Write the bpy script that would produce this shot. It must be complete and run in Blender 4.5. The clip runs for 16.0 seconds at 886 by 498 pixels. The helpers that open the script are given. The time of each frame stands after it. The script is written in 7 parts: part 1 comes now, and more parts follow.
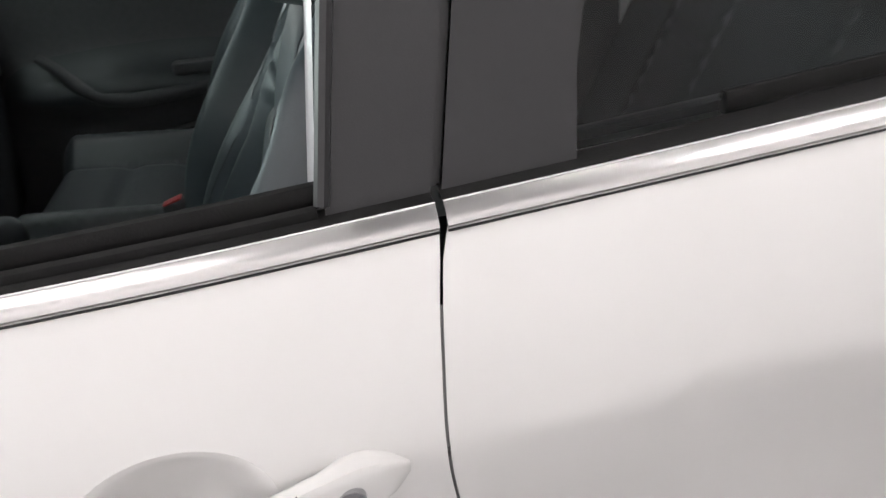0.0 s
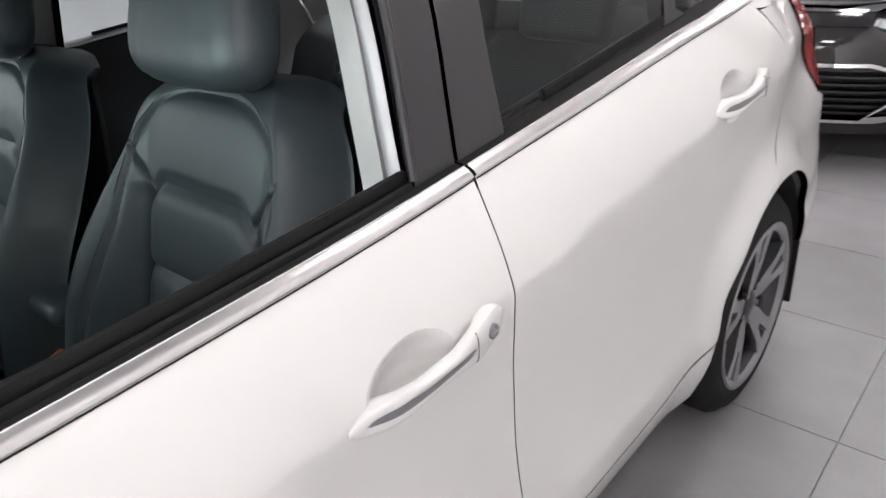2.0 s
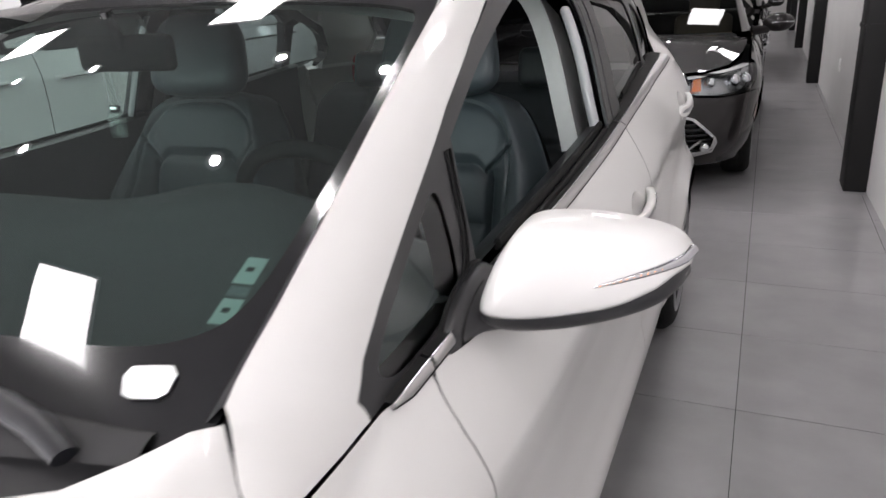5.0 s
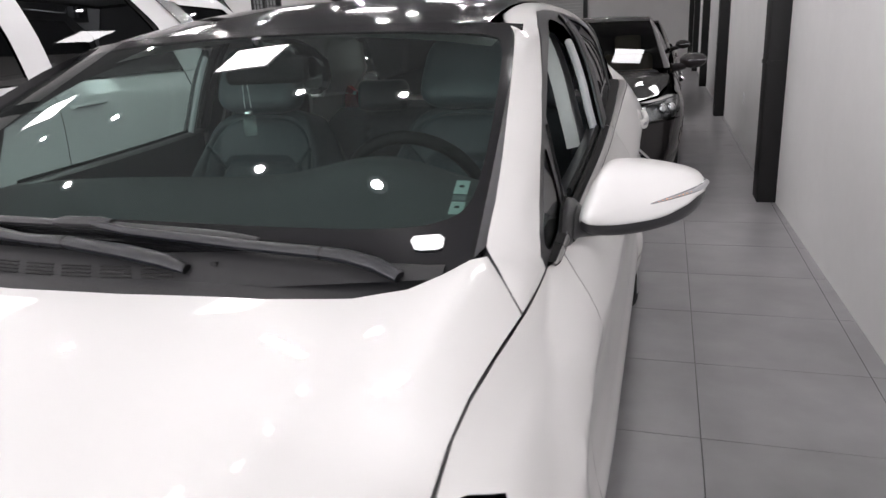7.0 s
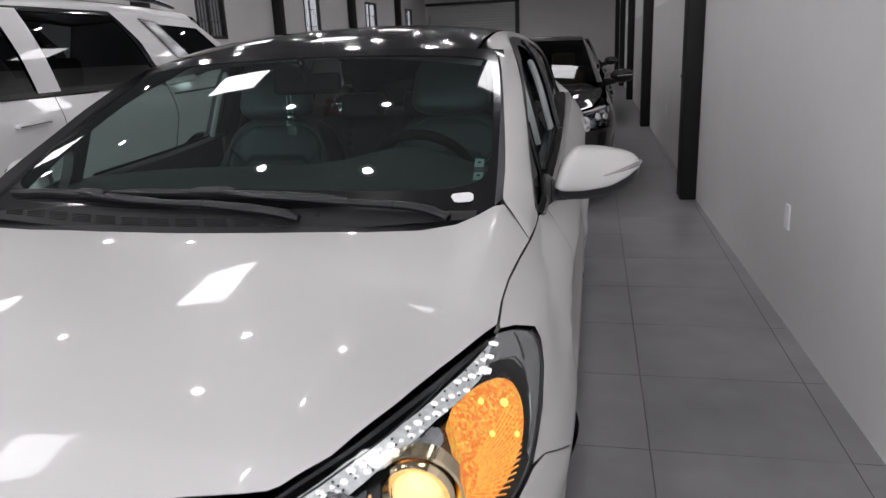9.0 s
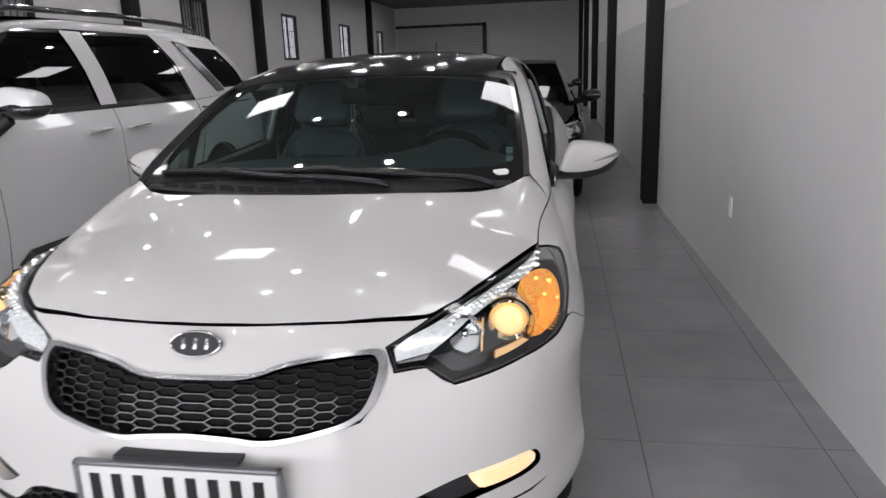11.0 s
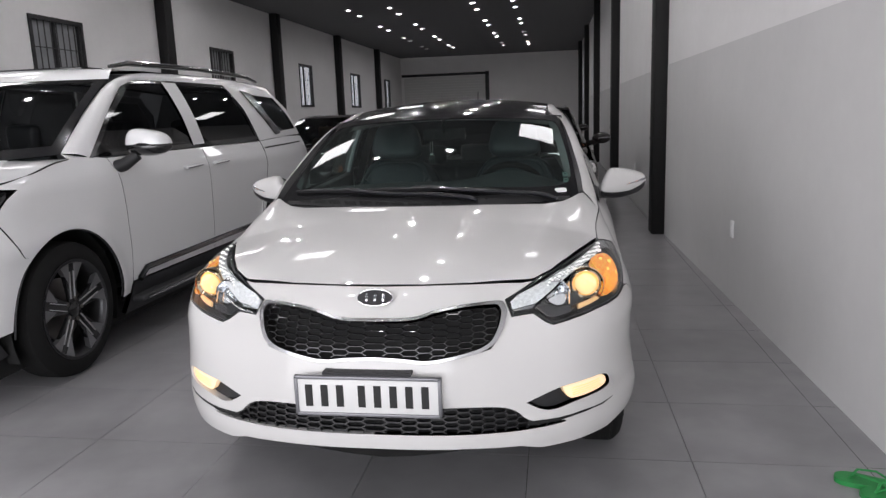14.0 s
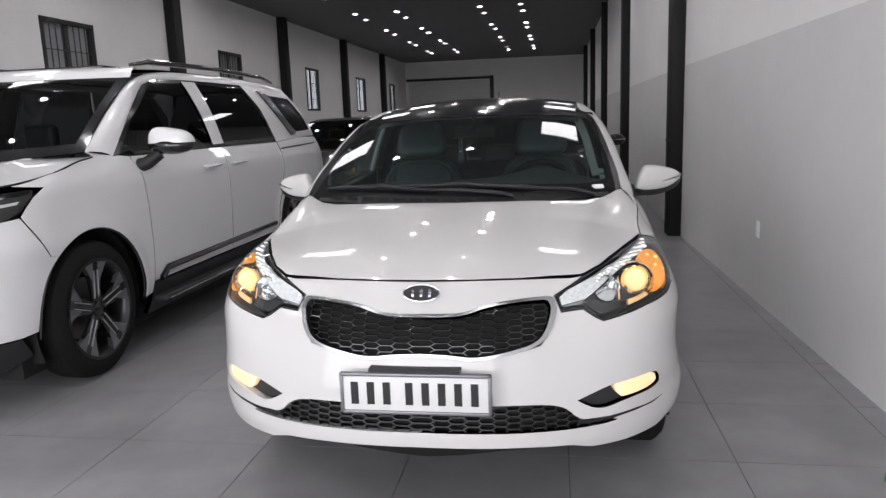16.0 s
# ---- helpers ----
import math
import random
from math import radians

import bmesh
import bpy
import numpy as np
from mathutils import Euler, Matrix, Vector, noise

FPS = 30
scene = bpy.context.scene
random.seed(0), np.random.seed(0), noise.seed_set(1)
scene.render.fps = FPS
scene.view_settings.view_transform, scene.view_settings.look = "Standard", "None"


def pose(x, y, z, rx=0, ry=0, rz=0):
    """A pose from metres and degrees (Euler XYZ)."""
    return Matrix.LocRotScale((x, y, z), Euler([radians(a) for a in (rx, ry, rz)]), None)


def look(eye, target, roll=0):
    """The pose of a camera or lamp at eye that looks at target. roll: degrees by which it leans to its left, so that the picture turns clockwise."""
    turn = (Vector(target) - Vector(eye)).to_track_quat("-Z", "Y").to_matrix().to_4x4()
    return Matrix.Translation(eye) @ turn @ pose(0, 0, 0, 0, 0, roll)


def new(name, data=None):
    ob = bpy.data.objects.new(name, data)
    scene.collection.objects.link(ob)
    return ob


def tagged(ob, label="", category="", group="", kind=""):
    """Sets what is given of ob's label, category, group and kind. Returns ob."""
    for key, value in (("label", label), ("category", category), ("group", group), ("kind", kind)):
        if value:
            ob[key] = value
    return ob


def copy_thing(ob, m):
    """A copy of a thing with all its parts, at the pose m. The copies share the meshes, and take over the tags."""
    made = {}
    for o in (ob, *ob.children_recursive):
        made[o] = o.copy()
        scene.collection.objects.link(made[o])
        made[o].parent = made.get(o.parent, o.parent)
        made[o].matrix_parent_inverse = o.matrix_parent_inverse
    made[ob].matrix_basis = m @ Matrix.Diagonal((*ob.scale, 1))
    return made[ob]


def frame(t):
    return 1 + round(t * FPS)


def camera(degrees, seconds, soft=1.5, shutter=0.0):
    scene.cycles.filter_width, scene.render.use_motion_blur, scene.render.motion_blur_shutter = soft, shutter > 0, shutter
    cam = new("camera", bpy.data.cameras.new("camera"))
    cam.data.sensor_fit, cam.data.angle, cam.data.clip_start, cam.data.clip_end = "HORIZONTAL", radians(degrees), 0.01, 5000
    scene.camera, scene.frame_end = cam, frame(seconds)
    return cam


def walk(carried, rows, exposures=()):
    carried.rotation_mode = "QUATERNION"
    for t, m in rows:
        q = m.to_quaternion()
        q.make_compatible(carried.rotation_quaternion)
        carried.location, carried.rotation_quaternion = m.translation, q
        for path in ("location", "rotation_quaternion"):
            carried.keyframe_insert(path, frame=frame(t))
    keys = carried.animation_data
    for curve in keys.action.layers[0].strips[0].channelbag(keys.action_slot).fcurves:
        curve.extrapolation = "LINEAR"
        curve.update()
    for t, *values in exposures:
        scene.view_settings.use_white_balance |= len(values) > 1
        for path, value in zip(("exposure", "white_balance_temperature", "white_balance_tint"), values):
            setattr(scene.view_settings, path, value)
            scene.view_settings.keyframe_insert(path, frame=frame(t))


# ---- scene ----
cam = camera(64.0, 16.0, soft=1.4, shutter=0.5)
PATH = [
    (0, (1.224, 2.423, 1.266), (-0.469, 2.703, 0.238), -3.8),
    (0.5, (1.265, 2.336, 1.284), (-0.379, 2.88, 0.284), -4.2),
    (1, (1.264, 2.178, 1.295), (-0.281, 2.966, 0.299), -5.3),
    (1.5, (1.296, 2.016, 1.338), (-0.082, 3.109, 0.387), -4.9),
    (2, (1.337, 1.842, 1.343), (0.12, 3.161, 0.459), -4.3),
    (2.5, (1.331, 1.658, 1.35), (0.201, 3.092, 0.533), -4.0),
    (3, (1.254, 1.425, 1.343), (0.191, 2.937, 0.579), -3.9),
    (3.5, (1.234, 1.253, 1.368), (0.248, 2.829, 0.631), -3.9),
    (4, (1.199, 1.064, 1.363), (0.293, 2.701, 0.655), -3.9),
    (4.5, (1.15, 0.914, 1.351), (0.314, 2.597, 0.666), -3.4),
    (4.7, (1.125, 0.839, 1.349), (0.311, 2.535, 0.67), -3.3),
    (7, (0.954, 0.137, 1.337), (0.37, 1.962, 0.764), -2.9),
    (7.5, (0.902, -0.003, 1.343), (0.352, 1.838, 0.789), -3.2),
    (8, (0.906, -0.192, 1.326), (0.402, 1.664, 0.779), -3.0),
    (8.5, (0.909, -0.324, 1.347), (0.454, 1.546, 0.802), -2.9),
    (10.8, (0.831, -1.163, 1.39), (0.511, 0.744, 0.879), -2.0),
    (11, (0.796, -1.256, 1.381), (0.481, 0.656, 0.887), -2.1),
    (11.5, (0.759, -1.432, 1.399), (0.453, 0.488, 0.933), -2.0),
    (12, (0.753, -1.605, 1.389), (0.452, 0.325, 0.96), -2.0),
    (12.5, (0.724, -1.744, 1.401), (0.421, 0.192, 1.0), -1.9),
    (13, (0.676, -1.863, 1.392), (0.366, 0.076, 1.011), -2.0),
    (13.5, (0.621, -2.005, 1.388), (0.308, -0.066, 1.012), -2.1),
    (14, (0.577, -2.071, 1.383), (0.269, -0.13, 1.011), -2.1),
    (14.5, (0.555, -2.084, 1.385), (0.253, -0.141, 1.02), -2.1),
    (15, (0.53, -2.095, 1.383), (0.232, -0.15, 1.021), -2.1),
    (15.5, (0.497, -2.085, 1.364), (0.194, -0.141, 1.005), -2.1),
    (16, (0.422, -2.053, 1.346), (0.11, -0.11, 0.988), -2.1),
]
walk(cam, [(t, look(eye, target, roll)) for t, eye, target, roll in PATH], exposures=[(0,1.06,6600,13),(3,1.23,6500,14),(4.5,0.64,6550,14),(7,0.3,6500,14),(7.5,0.05,6450,14),(8,-0.27,6400,13),(8.5,-0.48,6400,13),(11,-0.68,6400,13),(13,-0.68,6400,13),(16,-0.57,6400,13)])


from mathutils.geometry import delaunay_2d_cdt

# ---- world and exposure ----
world = bpy.data.worlds.new("world")
scene.world = world
world.use_nodes = True
wn = world.node_tree.nodes
sky = wn.new("ShaderNodeTexSky")
sky.sky_type, sky.sun_disc, sky.sun_elevation, sky.sun_rotation = "NISHITA", False, radians(50), radians(200)
world.node_tree.links.new(sky.outputs[0], wn["Background"].inputs[0])
wn["Background"].inputs[1].default_value = 0.12


# ---- materials ----
def material(name, colour, rough=0.5, metal=0.0, vary=0.08, grain=40.0, bump=0.0, bump_scale=200.0, coat=0.0, random_value=0.0,
             spec=0.5, stain=0.0, rough_vary=0.0, over_all=False):
    m = bpy.data.materials.new(name)
    m.use_nodes = True
    nt = m.node_tree
    p = nt.nodes["Principled BSDF"]
    p.inputs["Roughness"].default_value = rough
    p.inputs["Metallic"].default_value = metal
    p.inputs["Coat Weight"].default_value = coat
    p.inputs["Coat Roughness"].default_value = 0.03
    p.inputs["Specular IOR Level"].default_value = spec
    co = nt.nodes.new("ShaderNodeTexCoord")
    # one pattern running over all pieces, or one for each
    where = nt.nodes.new("ShaderNodeNewGeometry").outputs["Position"] if over_all else co.outputs["Object"]
    rgb = nt.nodes.new("ShaderNodeRGB")
    rgb.outputs[0].default_value = (*colour, 1)
    last = rgb.outputs[0]

    def scaled(value, low, high, col):
        ramp = nt.nodes.new("ShaderNodeMapRange")
        ramp.inputs["To Min"].default_value, ramp.inputs["To Max"].default_value = low, high
        nt.links.new(value, ramp.inputs[0])
        mul = nt.nodes.new("ShaderNodeMix")
        mul.data_type, mul.blend_type = "RGBA", "MULTIPLY"
        mul.inputs[0].default_value = 1.0
        nt.links.new(col, mul.inputs[6])
        nt.links.new(ramp.outputs[0], mul.inputs[7])
        return mul.outputs[2]

    fine = nt.nodes.new("ShaderNodeTexNoise")
    fine.inputs["Scale"].default_value, fine.inputs["Detail"].default_value = grain, 6
    nt.links.new(where, fine.inputs["Vector"])
    if vary:
        last = scaled(fine.outputs[0], 1 - vary, 1 + vary, last)
    if stain:
        big = nt.nodes.new("ShaderNodeTexNoise")
        big.inputs["Scale"].default_value, big.inputs["Detail"].default_value = 1.7, 5
        nt.links.new(where, big.inputs["Vector"])
        last = scaled(big.outputs[0], 1 - stain, 1 + stain, last)
        if rough_vary:
            rr = nt.nodes.new("ShaderNodeMapRange")
            rr.inputs["To Min"].default_value, rr.inputs["To Max"].default_value = rough - rough_vary, rough + rough_vary
            nt.links.new(big.outputs[0], rr.inputs[0])
            nt.links.new(rr.outputs[0], p.inputs["Roughness"])
    if random_value:
        info = nt.nodes.new("ShaderNodeObjectInfo")
        last = scaled(info.outputs["Random"], 1 - random_value, 1 + random_value, last)
    nt.links.new(last, p.inputs["Base Color"])
    if bump:
        tex = nt.nodes.new("ShaderNodeTexNoise")
        tex.inputs["Scale"].default_value, tex.inputs["Detail"].default_value = bump_scale, 3
        nt.links.new(co.outputs["Object"], tex.inputs["Vector"])
        b = nt.nodes.new("ShaderNodeBump")
        b.inputs["Strength"].default_value, b.inputs["Distance"].default_value = bump, 0.002
        nt.links.new(tex.outputs[0], b.inputs["Height"])
        nt.links.new(b.outputs[0], p.inputs["Normal"])
    return m


def pane_material(name, tint, ior=1.5, rough=0.0, veil=0.0):
    """Thin glass: it lets light through with a tint and mirrors by its Fresnel."""
    m = bpy.data.materials.new(name)
    m.use_nodes = True
    nt = m.node_tree
    nt.nodes.remove(nt.nodes["Principled BSDF"])
    clear, gloss, mix, rim, power, fres = (nt.nodes.new(k) for k in ("ShaderNodeBsdfTransparent", "ShaderNodeBsdfGlossy", "ShaderNodeMixShader", "ShaderNodeLayerWeight", "ShaderNodeMath", "ShaderNodeMath"))
    clear.inputs[0].default_value = (*tint, 1)
    gloss.inputs["Roughness"].default_value = rough
    # thin sheet, the same from both sides: straight-on gloss, rising to the fifth power at a slant
    straight = ((ior - 1) / (ior + 1)) ** 2 * 1.7
    rim.inputs["Blend"].default_value = 0.5
    power.operation, fres.operation = "POWER", "MULTIPLY_ADD"
    power.inputs[1].default_value = 5.0
    fres.inputs[1].default_value, fres.inputs[2].default_value = 1 - straight, straight
    nt.links.new(rim.outputs["Facing"], power.inputs[0])
    nt.links.new(power.outputs[0], fres.inputs[0])
    nt.links.new(fres.outputs[0], mix.inputs[0])
    nt.links.new(clear.outputs[0], mix.inputs[1])
    nt.links.new(gloss.outputs[0], mix.inputs[2])
    last = mix.outputs[0]
    # pale green diffuse share painted in for the haze reflected on the glass
    if veil:
        film, thin = nt.nodes.new("ShaderNodeBsdfDiffuse"), nt.nodes.new("ShaderNodeMixShader")
        film.inputs[0].default_value = (0.62, 0.70, 0.68, 1)
        thin.inputs[0].default_value = veil
        nt.links.new(last, thin.inputs[1])
        nt.links.new(film.outputs[0], thin.inputs[2])
        last = thin.outputs[0]
    nt.links.new(last, nt.nodes["Material Output"].inputs[0])
    return m


def glow(name, colour, strength, vary=0.0, grain=200.0):
    m = bpy.data.materials.new(name)
    m.use_nodes = True
    p = m.node_tree.nodes["Principled BSDF"]
    p.inputs["Base Color"].default_value = (*colour, 1)
    p.inputs["Emission Color"].default_value = (*colour, 1)
    p.inputs["Emission Strength"].default_value = strength
    if vary:
        nt = m.node_tree
        tex, ramp = nt.nodes.new("ShaderNodeTexNoise"), nt.nodes.new("ShaderNodeMapRange")
        tex.inputs["Scale"].default_value, tex.inputs["Detail"].default_value = grain, 3
        ramp.inputs["From Min"].default_value, ramp.inputs["From Max"].default_value = 0.3, 0.7
        ramp.inputs["To Min"].default_value, ramp.inputs["To Max"].default_value = strength * (1 - vary), strength * (1 + vary)
        nt.links.new(tex.outputs[0], ramp.inputs[0])
        nt.links.new(ramp.outputs[0], p.inputs["Emission Strength"])
    return m


PEARL = material("pearl_white_paint", (0.62, 0.612, 0.60), 0.32, vary=0.012, grain=900, coat=0.65, spec=0.4, stain=0.015)
MPV_WHITE = material("white_car_paint", (0.80, 0.80, 0.805), 0.3, vary=0.012, grain=700, coat=1.0, spec=0.4, stain=0.015)
DARK_PAINT = material("dark_brown_metallic_paint", (0.013, 0.0108, 0.0112), 0.5, spec=0.1, metal=0.0, vary=0.25, grain=1500, coat=1.0)
GLOSS_BLACK = material("glossy_black_plastic", (0.012, 0.012, 0.013), 0.12, vary=0.1, coat=0.6)
SATIN_BLACK = material("satin_black_trim", (0.018, 0.0178, 0.0195), 0.33, vary=0.12, grain=120, bump=0.08, bump_scale=700)
MATT_BLACK = material("grained_black_plastic", (0.022, 0.022, 0.024), 0.55, vary=0.2, grain=90, bump=0.25, bump_scale=900)
SCUTTLE_GREY = material("grained_grey_plastic", (0.011, 0.0108, 0.012), 0.62, vary=0.2, grain=90, bump=0.25, bump_scale=900)
WIPER_GREY = material("satin_dark_grey_paint", (0.009, 0.0095, 0.0125), 0.34, vary=0.1, grain=60)
GAP_FILL_GREY = material("grey_gap_fill", (0.16, 0.158, 0.155), 0.7, vary=0.1)
DARK_GAP = material("dark_underbody", (0.006, 0.006, 0.006), 0.8, vary=0.2)
RUBBER = material("black_rubber", (0.009, 0.009, 0.009), 0.82, spec=0.25, vary=0.2, grain=60, bump=0.2, bump_scale=500)
NET_BLACK = material("black_net_plastic", (0.014, 0.014, 0.015), 0.3, spec=0.5, vary=0.1)
HANDLE_GREY = material("satin_grey_strip", (0.22, 0.22, 0.235), 0.35, metal=0.5, vary=0.05)
BELT_CHROME = material("satin_belt_chrome", (0.50, 0.49, 0.485), 0.30, metal=1.0, vary=0.015, grain=40)
CHANNEL = material("bright_window_channel", (0.36, 0.36, 0.37), 0.3, vary=0.05, grain=30, coat=0.4)
DARK_CHROME = material("smoked_chrome", (0.44, 0.44, 0.45), 0.22, metal=1.0, vary=0.03)
CHROME = material("polished_chrome", (0.70, 0.70, 0.71), 0.08, metal=1.0, vary=0.02)
SATIN_CHROME = material("satin_chrome", (0.48, 0.48, 0.50), 0.22, metal=1.0, vary=0.05)
LEATHER = material("dark_green_black_leather", (0.055, 0.071, 0.081), 0.43, spec=0.65, vary=0.18, grain=26, bump=0.14, bump_scale=420, stain=0.12, rough_vary=0.05)
LEATHER_SIDE = material("black_side_leather", (0.048, 0.053, 0.058), 0.4, vary=0.18, grain=26, bump=0.35, bump_scale=420, stain=0.12)
THREAD = material("grey_thread", (0.10, 0.115, 0.12), 0.7, vary=0.3, grain=400)
CABIN = material("black_cabin_plastic", (0.070, 0.070, 0.075), 0.6, vary=0.2, grain=80, bump=0.3, bump_scale=800)
PALE_TRIM = material("pale_grey_pillar_trim", (0.52, 0.53, 0.525), 0.65, vary=0.06, grain=60, bump=0.15, bump_scale=500)
FABRIC = material("dark_carpet", (0.028, 0.028, 0.030), 0.95, vary=0.4, grain=220, bump=0.6, bump_scale=600)
RED = material("red_button_plastic", (0.42, 0.02, 0.02), 0.35, vary=0.08)
ALLOY = material("machined_alloy", (0.62, 0.62, 0.63), 0.32, metal=0.6, vary=0.06, grain=120)
GREY_ALLOY = material("grey_machined_alloy", (0.34, 0.34, 0.35), 0.3, metal=0.85, vary=0.06, grain=120)
DARK_ALLOY = material("dark_grey_alloy", (0.05, 0.05, 0.053), 0.32, metal=0.6, vary=0.1, grain=120)
STEEL = material("brake_steel", (0.22, 0.21, 0.20), 0.4, metal=1.0, vary=0.2, grain=50)
REFLECTOR = material("lamp_reflector", (0.75, 0.76, 0.78), 0.12, metal=1.0, vary=0.06, grain=60)
AMBER = material("amber_lens", (0.75, 0.20, 0.06), 0.18, vary=0.25, grain=220, coat=0.8)
RED_LENS = material("red_lamp_lens", (0.45, 0.012, 0.018), 0.1, vary=0.1, coat=1.0)
PLATE_WHITE = material("plate_white", (0.74, 0.74, 0.73), 0.35, vary=0.03)
INK = material("black_ink", (0.012, 0.012, 0.012), 0.4, vary=0.1)
PAPER = material("white_paper", (0.85, 0.86, 0.86), 0.6, vary=0.03)
FROSTED_FILM = material("grey_sticker_print", (0.16, 0.19, 0.19), 0.5, vary=0.4, grain=160)
STICKER = material("pale_green_sticker", (0.45, 0.58, 0.55), 0.5, vary=0.08)
GREEN_RUBBER = material("green_rubber", (0.02, 0.26, 0.06), 0.5, vary=0.12, grain=60, bump=0.2)
TILE = material("grey_floor_tile", (0.270, 0.266, 0.272), 0.30, spec=0.38, over_all=True, vary=0.18, grain=5, stain=0.42, rough_vary=0.04, random_value=0.04, bump=0.05, bump_scale=60)
GROUT = material("dark_grout", (0.05, 0.05, 0.051), 0.8, vary=0.2)
WALL_WHITE = material("white_wall_paint", (0.85, 0.84, 0.835), 0.7, vary=0.03, grain=12, stain=0.05, bump=0.12, bump_scale=90)
WALL_GREY = material("pale_grey_wall_paint", (0.67, 0.664, 0.66), 0.6, vary=0.03, grain=12, stain=0.06, bump=0.12, bump_scale=90)
COLUMN_BLACK = material("black_column_paint", (0.009, 0.0087, 0.009), 0.6, spec=0.3, vary=0.15, grain=20, stain=0.15)
CEILING = material("dark_grey_ceiling_paint", (0.14, 0.14, 0.145), 0.85, vary=0.05, grain=8)
SHUTTER = material("pale_steel_shutter", (0.68, 0.68, 0.67), 0.5, vary=0.05)
FRAME_DARK = material("dark_window_frame", (0.014, 0.014, 0.015), 0.45, vary=0.1)
SWITCH = material("white_switch_plastic", (0.9, 0.9, 0.9), 0.3, vary=0.02)
SCREEN_GLASS = pane_material("windscreen_glass", (0.41, 0.505, 0.48), 1.5, 0.0, 0.012)
CHARM_GLASS = pane_material("clear_charm_glass", (0.88, 0.93, 0.91), 1.5, 0.02, 0.03)
SIDE_GLASS = pane_material("side_glass", (0.78, 0.87, 0.845))
REAR_GLASS = pane_material("rear_side_glass", (0.42, 0.46, 0.47), 1.28)
DARK_GLASS = pane_material("dark_tinted_glass", (0.06, 0.065, 0.07))
LENS = pane_material("lamp_cover", (0.93, 0.95, 0.95))
MIRROR = material("mirror_glass", (0.85, 0.87, 0.87), 0.02, metal=1.0, vary=0.0)
BULB = glow("warm_bulb", (1.0, 0.66, 0.30), 1.3, 0.25, 30)
FOG_GLOW = glow("warm_fog_bulb", (1.0, 0.72, 0.43), 0.95, 0.5, 70)
AMBER_LIT = glow("lit_amber_lens", (1.0, 0.33, 0.02), 1.5, 0.55, 75)
LED_BEADS = glow("white_led_beads", (1.0, 0.97, 0.95), 0.8, 0.5, 60)
AMBER_LIT.node_tree.nodes["Principled BSDF"].inputs["Base Color"].default_value = (0.20, 0.03, 0.004, 1)


def sparkle(m):
    """Pressed facets: small cells between deep orange and yellow."""
    nt = m.node_tree
    cell, ramp, co = (nt.nodes.new(k) for k in ("ShaderNodeTexVoronoi", "ShaderNodeValToRGB", "ShaderNodeTexCoord"))
    cell.inputs["Scale"].default_value = 210
    ramp.color_ramp.elements[0].color, ramp.color_ramp.elements[1].color = (0.85, 0.20, 0.008, 1), (1.0, 0.62, 0.09, 1)
    ramp.color_ramp.elements[0].position, ramp.color_ramp.elements[1].position = 0.25, 0.95
    nt.links.new(co.outputs["Object"], cell.inputs["Vector"])
    nt.links.new(cell.outputs["Color"], ramp.inputs[0])
    nt.links.new(ramp.outputs[0], nt.nodes["Principled BSDF"].inputs["Emission Color"])


sparkle(AMBER_LIT)
AMBER_BRIGHT = glow("bright_amber_rib", (1.0, 0.42, 0.06), 0.9, 0.5, 120)
# own glow stands in for lamp light caught by reflector, fin and ribs
WARM_DIM = glow("warm_caught_glow", (1.0, 0.60, 0.28), 0.45, 0.4, 60)
LAMP_GREY = material("grey_lamp_bezel", (0.30, 0.30, 0.31), 0.22, metal=0.7, vary=0.06, grain=40, coat=0.4)
FACET_GREY = material("smoked_reflector", (0.50, 0.50, 0.52), 0.16, metal=1.0, vary=0.25, grain=120)
WARM_CHROME = material("warm_tinted_chrome", (0.80, 0.66, 0.46), 0.12, metal=1.0, vary=0.1, grain=60)
AMBER_HOT = glow("bright_amber_spot", (1.0, 0.62, 0.12), 2.2)
LIGHT_STRIP = material("bright_lamp_strip", (0.88, 0.885, 0.89), 0.24, metal=0.1, vary=0.45, grain=110, coat=0.5)
BLINK = glow("amber_light_line", (1.0, 0.33, 0.03), 0.8)
LED = glow("downlight_lens", (1.0, 0.98, 0.97), 330.0)
PANEL = glow("ceiling_panel_lens", (1.0, 0.99, 0.99), 12.0)


# ---- mesh helpers ----
def mesh_ob(name, me, mat, parent=None, label=""):
    me.materials.append(mat)
    ob = new(name, me)
    if parent is not None:
        ob.parent = parent
    if label:
        ob["label"] = label
    return ob


def part(name, bm, mat, parent=None, label="", smooth=True):
    me = bpy.data.meshes.new(name)
    bmesh.ops.recalc_face_normals(bm, faces=bm.faces)
    bm.to_mesh(me)
    bm.free()
    if smooth:
        me.polygons.foreach_set("use_smooth", [True] * len(me.polygons))
        me.set_sharp_from_angle(angle=radians(40))
    return mesh_ob(name, me, mat, parent, label)


def thing(name, label, category, at=(0, 0, 0), rz=0.0, group=""):
    e = new(name)
    e.matrix_basis = pose(*at, 0, 0, rz)
    return tagged(e, label, category, group)


def box(bm, lo, hi, bevel=0.0, seg=2):
    m = Matrix.Translation([(a + b) / 2 for a, b in zip(lo, hi)]) @ Matrix.Diagonal([b - a for a, b in zip(lo, hi)] + [1])
    vs = bmesh.ops.create_cube(bm, size=1, matrix=m)["verts"]
    if bevel:
        es = list({e for v in vs for e in v.link_edges})
        bmesh.ops.bevel(bm, geom=es, offset=bevel, segments=seg, profile=0.5, affect="EDGES")
    return bm


def bx(name, lo, hi, mat, parent=None, bevel=0.0, label=""):
    return part(name, box(bmesh.new(), lo, hi, bevel), mat, parent, label)


